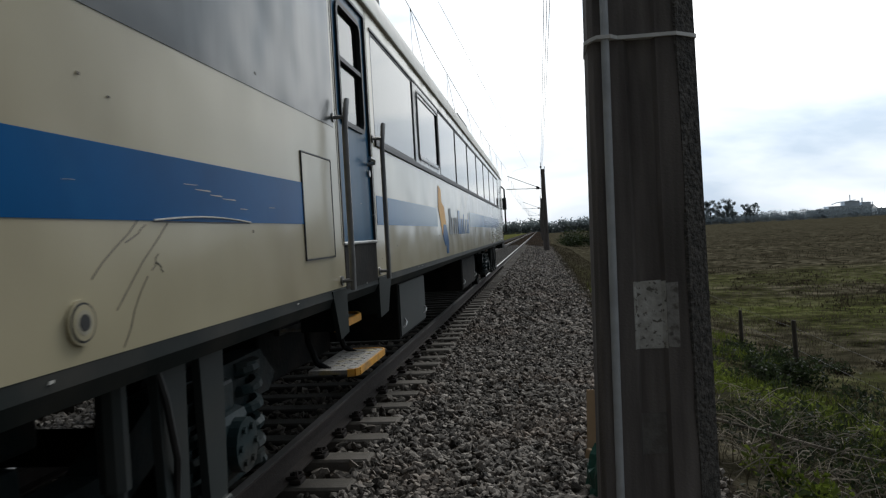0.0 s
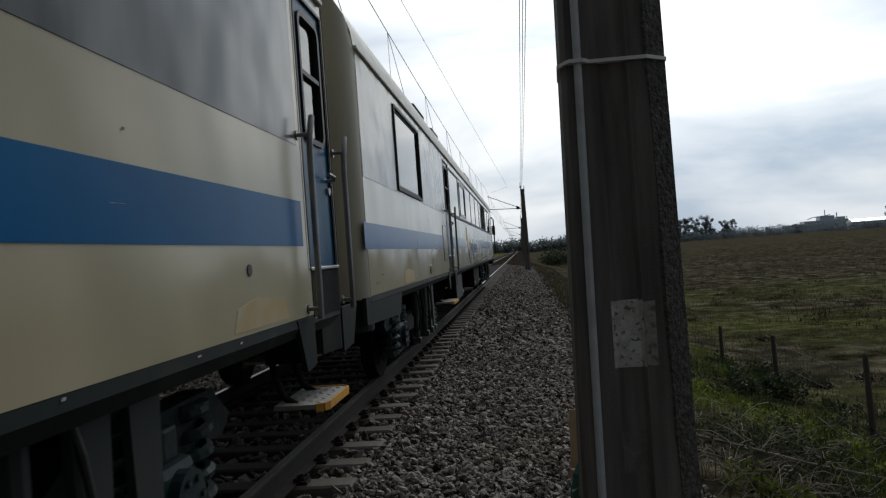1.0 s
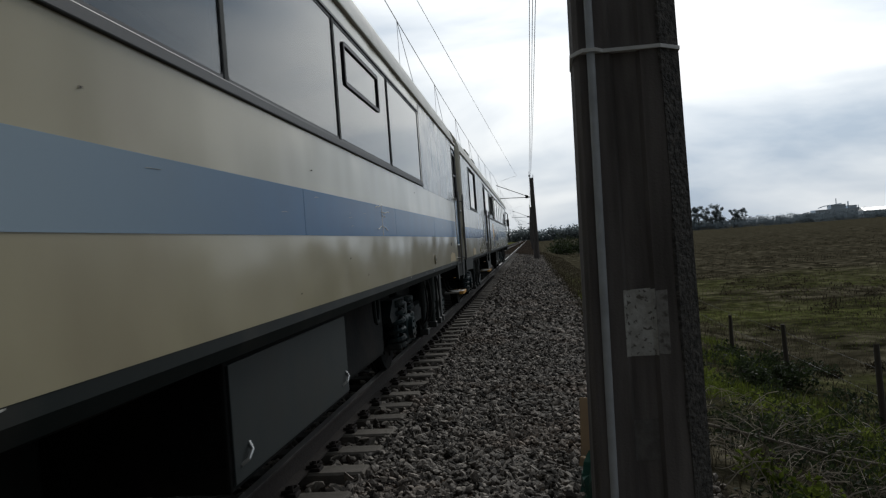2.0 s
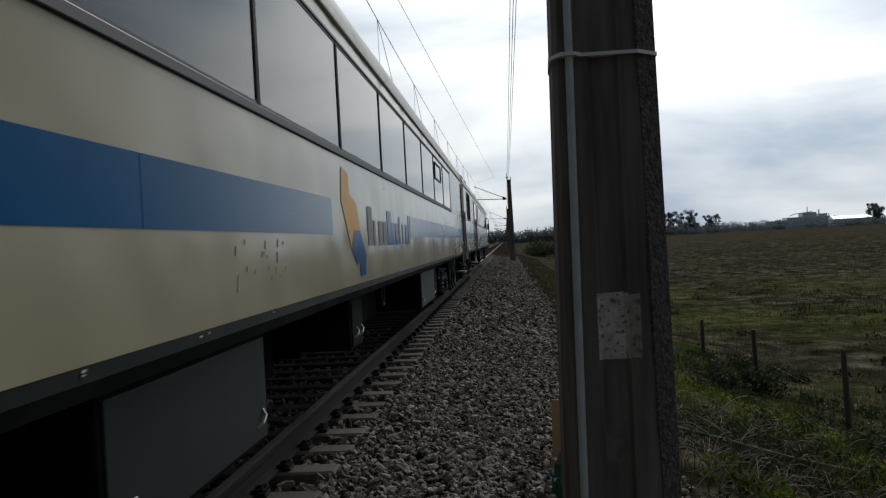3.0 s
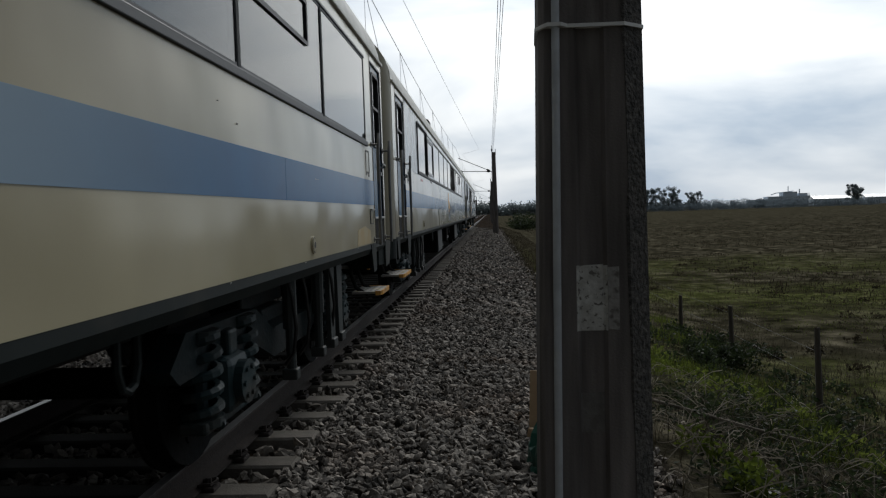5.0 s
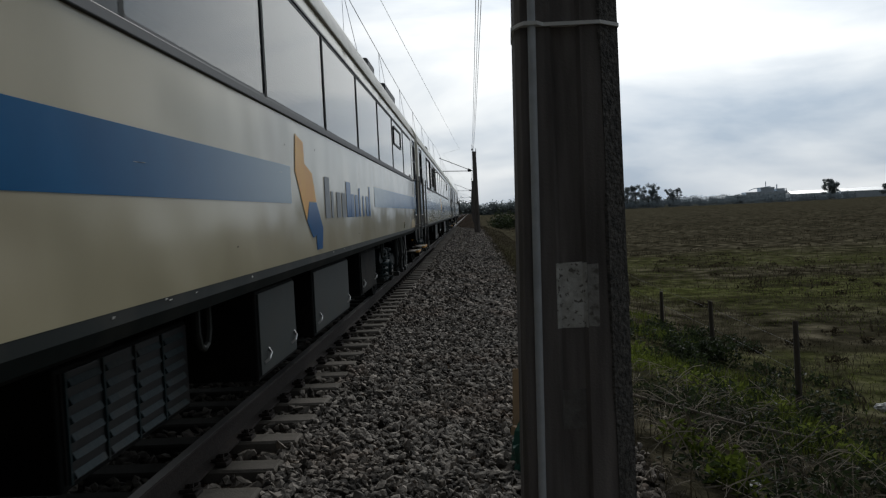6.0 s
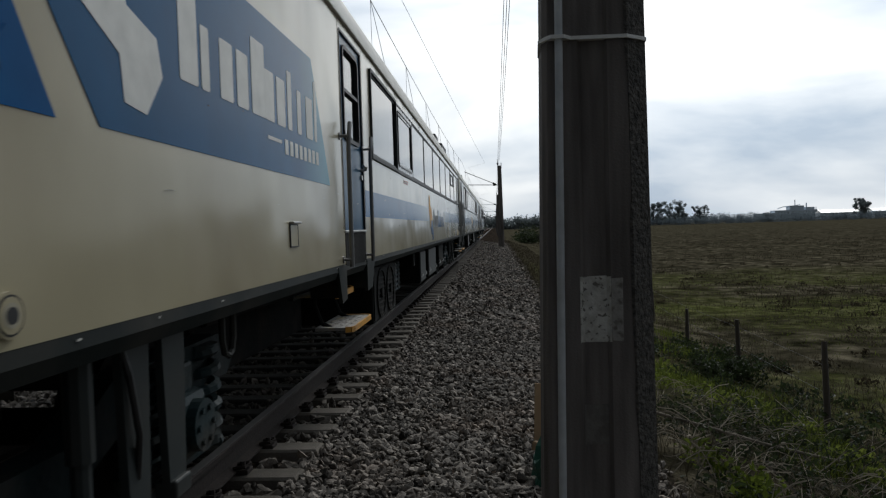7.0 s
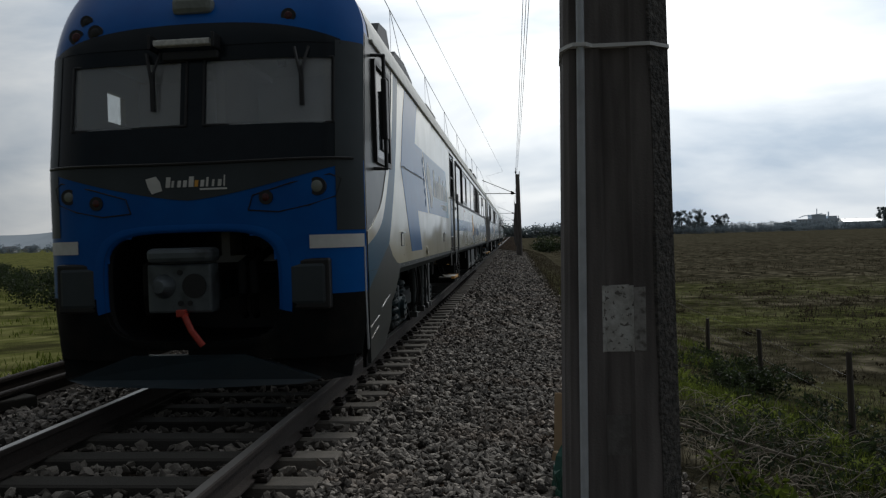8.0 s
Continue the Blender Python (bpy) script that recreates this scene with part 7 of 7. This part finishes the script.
# --------------------------------------------------------------- distance
def far_tree(x, y, h, spread, seed, mat, bare=0.0):
    rng = random.Random(seed)
    z = ground_z(x, y)
    t = tagged(new("tree"), "hazy dark tree on the far edge of the pasture", "tree", group="trees on the horizon")
    t.matrix_basis = pose(x, y, z)
    bm = bmesh.new()
    rod(bm, (0, 0, -0.3), (0.02 * h, 0, 0.5 * h), 0.035 * h, 8, 0.018 * h)
    tips = []
    for k in range(9):
        a = k * 2.4 + rng.uniform(-0.4, 0.4)
        b = (0.02 * h, 0, h * rng.uniform(0.25, 0.5))
        e = (math.cos(a) * spread * rng.uniform(0.4, 0.85), math.sin(a) * spread * rng.uniform(0.4, 0.85), h * rng.uniform(0.55, 0.92))
        rod(bm, b, e, 0.008 * h, 5, 0.002 * h)
        tips.append(e)
    part("trunk", bm, BARK, t)
    blobs = []
    for _ in range(34):
        a, q, w = rng.uniform(0, 6.283), rng.random() ** 0.6, rng.random()
        rr = spread * (1 - 0.6 * abs(w - 0.4)) * q
        blobs.append((rr * math.cos(a), rr * math.sin(a), h * (0.10 + 0.84 * w), spread * rng.uniform(0.16, 0.34)))
    leaves("crown", "", "", mat, blobs, int(190 * (1 - bare)), 0.020 * h, seed, parent=t)


for k, (x, y, h, s) in enumerate(((63, 300, 10.5, 3.4), (67, 303, 11.4, 3.8), (71.5, 300, 11.0, 3.8), (75.5, 305, 10.0, 3.0), (79.8, 300, 8.4, 2.3), (83.5, 304, 9.2, 2.8),
                                  (60, 310, 9.0, 3.0), (238, 500, 14, 5.0), (243, 503, 13, 4.6), (345, 600, 12, 5), (352, 605, 11, 4), (300, 545, 10.5, 4.5))):
    if k < 7:
        x, y, h, s = x * 1.6, y * 1.6, h * 1.38, s * 1.5
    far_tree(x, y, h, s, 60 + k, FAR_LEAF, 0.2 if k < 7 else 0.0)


def treeline(name, x0, x1, y, h, n, seed, mat, slope=0.0):
    rng = random.Random(seed)
    cs = []
    for k in range(n):
        x = x0 + (x1 - x0) * (k + rng.uniform(-0.4, 0.4)) / n
        r = h * rng.uniform(0.3, 0.48)
        cs.append((x, y + slope * (x - x0) + rng.uniform(-6, 6), ground_z(x, y) + h * rng.uniform(0.12, 0.36), r))
    leaves(name, "hazy line of distant woods on the horizon", "woods", mat, cs, 150, h * 0.06, seed)


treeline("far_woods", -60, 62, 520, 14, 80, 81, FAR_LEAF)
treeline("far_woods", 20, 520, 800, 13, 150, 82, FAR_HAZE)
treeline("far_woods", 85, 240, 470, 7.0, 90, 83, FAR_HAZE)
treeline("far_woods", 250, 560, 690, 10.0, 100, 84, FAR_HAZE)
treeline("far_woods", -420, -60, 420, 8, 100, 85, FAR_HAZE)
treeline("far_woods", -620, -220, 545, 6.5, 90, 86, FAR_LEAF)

SHED = material("white_shed_sheet", (0.85, 0.85, 0.84), 0.32, 0.8, scale=0.5, second=(0.78, 0.78, 0.77))
# The pale blue of the haze is mixed into this cladding colour.
MILL = material("haze_tinted_cladding", (0.70, 0.78, 0.86), 0.8, scale=0.1)
HOUSE = material("pale_house_wall", (0.45, 0.44, 0.42), 0.8, scale=0.5, vary=0.2)
TILE = material("dark_house_roof", (0.10, 0.10, 0.11), 0.8, scale=0.5)


def far_buildings():
    for k, (x, y, w, d, h) in enumerate(((272, 600, 36, 12, 4.0), (314, 602, 40, 12, 4.4), (362, 605, 44, 14, 4.8), (416, 608, 44, 14, 4.8))):
        s = tagged(new("shed"), "long low white shed on the horizon", "shed", group="white sheds")
        s.matrix_basis = pose(x, y, ground_z(x, y) + 3.4, 0, 0, -4)
        bm = bmesh.new(); box(bm, -w / 2, w / 2, -d / 2, d / 2, -4, h * 0.45); part("wall", bm, MILL, s)
        bm = bmesh.new()
        prism(bm, [(-d / 2 - 0.4, h * 0.42), (d / 2 + 0.4, h * 0.42), (0, h)], lambda u, v, q, w=w: (-w / 2 + q, u, v), w)
        part("roof", bm, SHED, s, "white sheet roof")
    m = tagged(new("factory"), "hazy blue-grey factory with chimney and silos on the horizon", "factory")
    m.matrix_basis = pose(354, 900, ground_z(354, 900) + 3.5)
    for nm, dims in (("hall", (-26, 22, -8, 8, -8, 7)), ("hall", (-46, -26, -8, 8, -8, 4)), ("tower_block", (-8, 8, -6, 6, 7, 12)), ("tower_block", (10, 20, -6, 6, 7, 10))):
        bm = bmesh.new(); box(bm, *dims); part(nm, bm, MILL, m)
    for x, h, r in ((0, 19, 0.6), (13, 15, 0.9), (24, 10, 0.6)):
        bm = bmesh.new(); rod(bm, (x, 0, 0), (x, 0, h), r, 8, r * 0.8); part("chimney", bm, MILL, m)
    bm = bmesh.new(); tube(bm, [(-20, 0, 9), (-14, 0, 11), (-2, 0, 12), (6, 0, 13)], 0.5, 6); part("conveyor", bm, MILL, m)
    rng = random.Random(9)
    for k in range(13):
        x = -560 + 27 * k + rng.uniform(-6, 6)
        y = 510 + rng.uniform(-12, 14)
        h = tagged(new("house"), "small pale house with dark roof far beyond the field", "house", group="houses beyond the field")
        h.matrix_basis = pose(x, y, ground_z(x, y), 0, 0, rng.uniform(-25, 25))
        bm = bmesh.new(); box(bm, -4, 4, -3, 3, -1, 2.6); part("wall", bm, HOUSE, h)
        bm = bmesh.new(); prism(bm, [(-3.5, 2.5), (3.5, 2.5), (0, 4.6)], lambda u, v, w: (-4.4 + w, u, v), 8.8); part("roof", bm, TILE, h)
        for dx in (-2, 1.6):
            bm = bmesh.new(); box(bm, dx, dx + 1.1, -3.06, -2.98, 0.8, 1.9); part("window", bm, TILE, h)
    # hills far to the side
    V, Fc = [], []
    for k in range(60):
        x = -3200 + 50 * k
        hgt = 70 * max(0.0, math.sin(math.pi * k / 59)) * (0.75 + 0.5 * noise.noise((k * 0.13, 2, 0))) + 4
        V += [(x, 2300, -20), (x, 2500, hgt)]
        if k:
            i = 2 * k
            Fc.append((i - 2, i, i + 1, i - 1))
    tagged(new("backdrop_hills", raw_mesh("backdrop_hills", V, Fc, HILL, True)), "pale hazy hills in the distance", "hills", kind="structure")


# Haze before the hills is part of their base colour.
HILL = material("haze_tinted_hills", (0.36, 0.41, 0.46), 1.0, scale=0.01)
far_buildings()


# ----------------------------------------------------------------- motion
def train_y(t):
    """Place of the tail along the track: it speeds up a little, and eases at the end."""
    return 6.2 - (8.15 * (8 - t) + 0.0425 * (64 - t * t)) - 0.32 * max(0.0, t - 7.5) ** 2


def motions():
    times = [k * 0.5 for k in range(17)]
    for car, y in ((CAR_C, 0.0), (CAR_B, 29.4), (CAR_A, 59.3)):
        walk(car, [(t, pose(XC, train_y(t) + y, 0)) for t in times])
    fine = [k / 15 for k in range(121)]
    for w, dy in WHEELSETS:
        walk(w, [(t, pose(0, dy, 0.46, -math.degrees((train_y(t) - train_y(0)) / 0.46))) for t in fine])


motions()
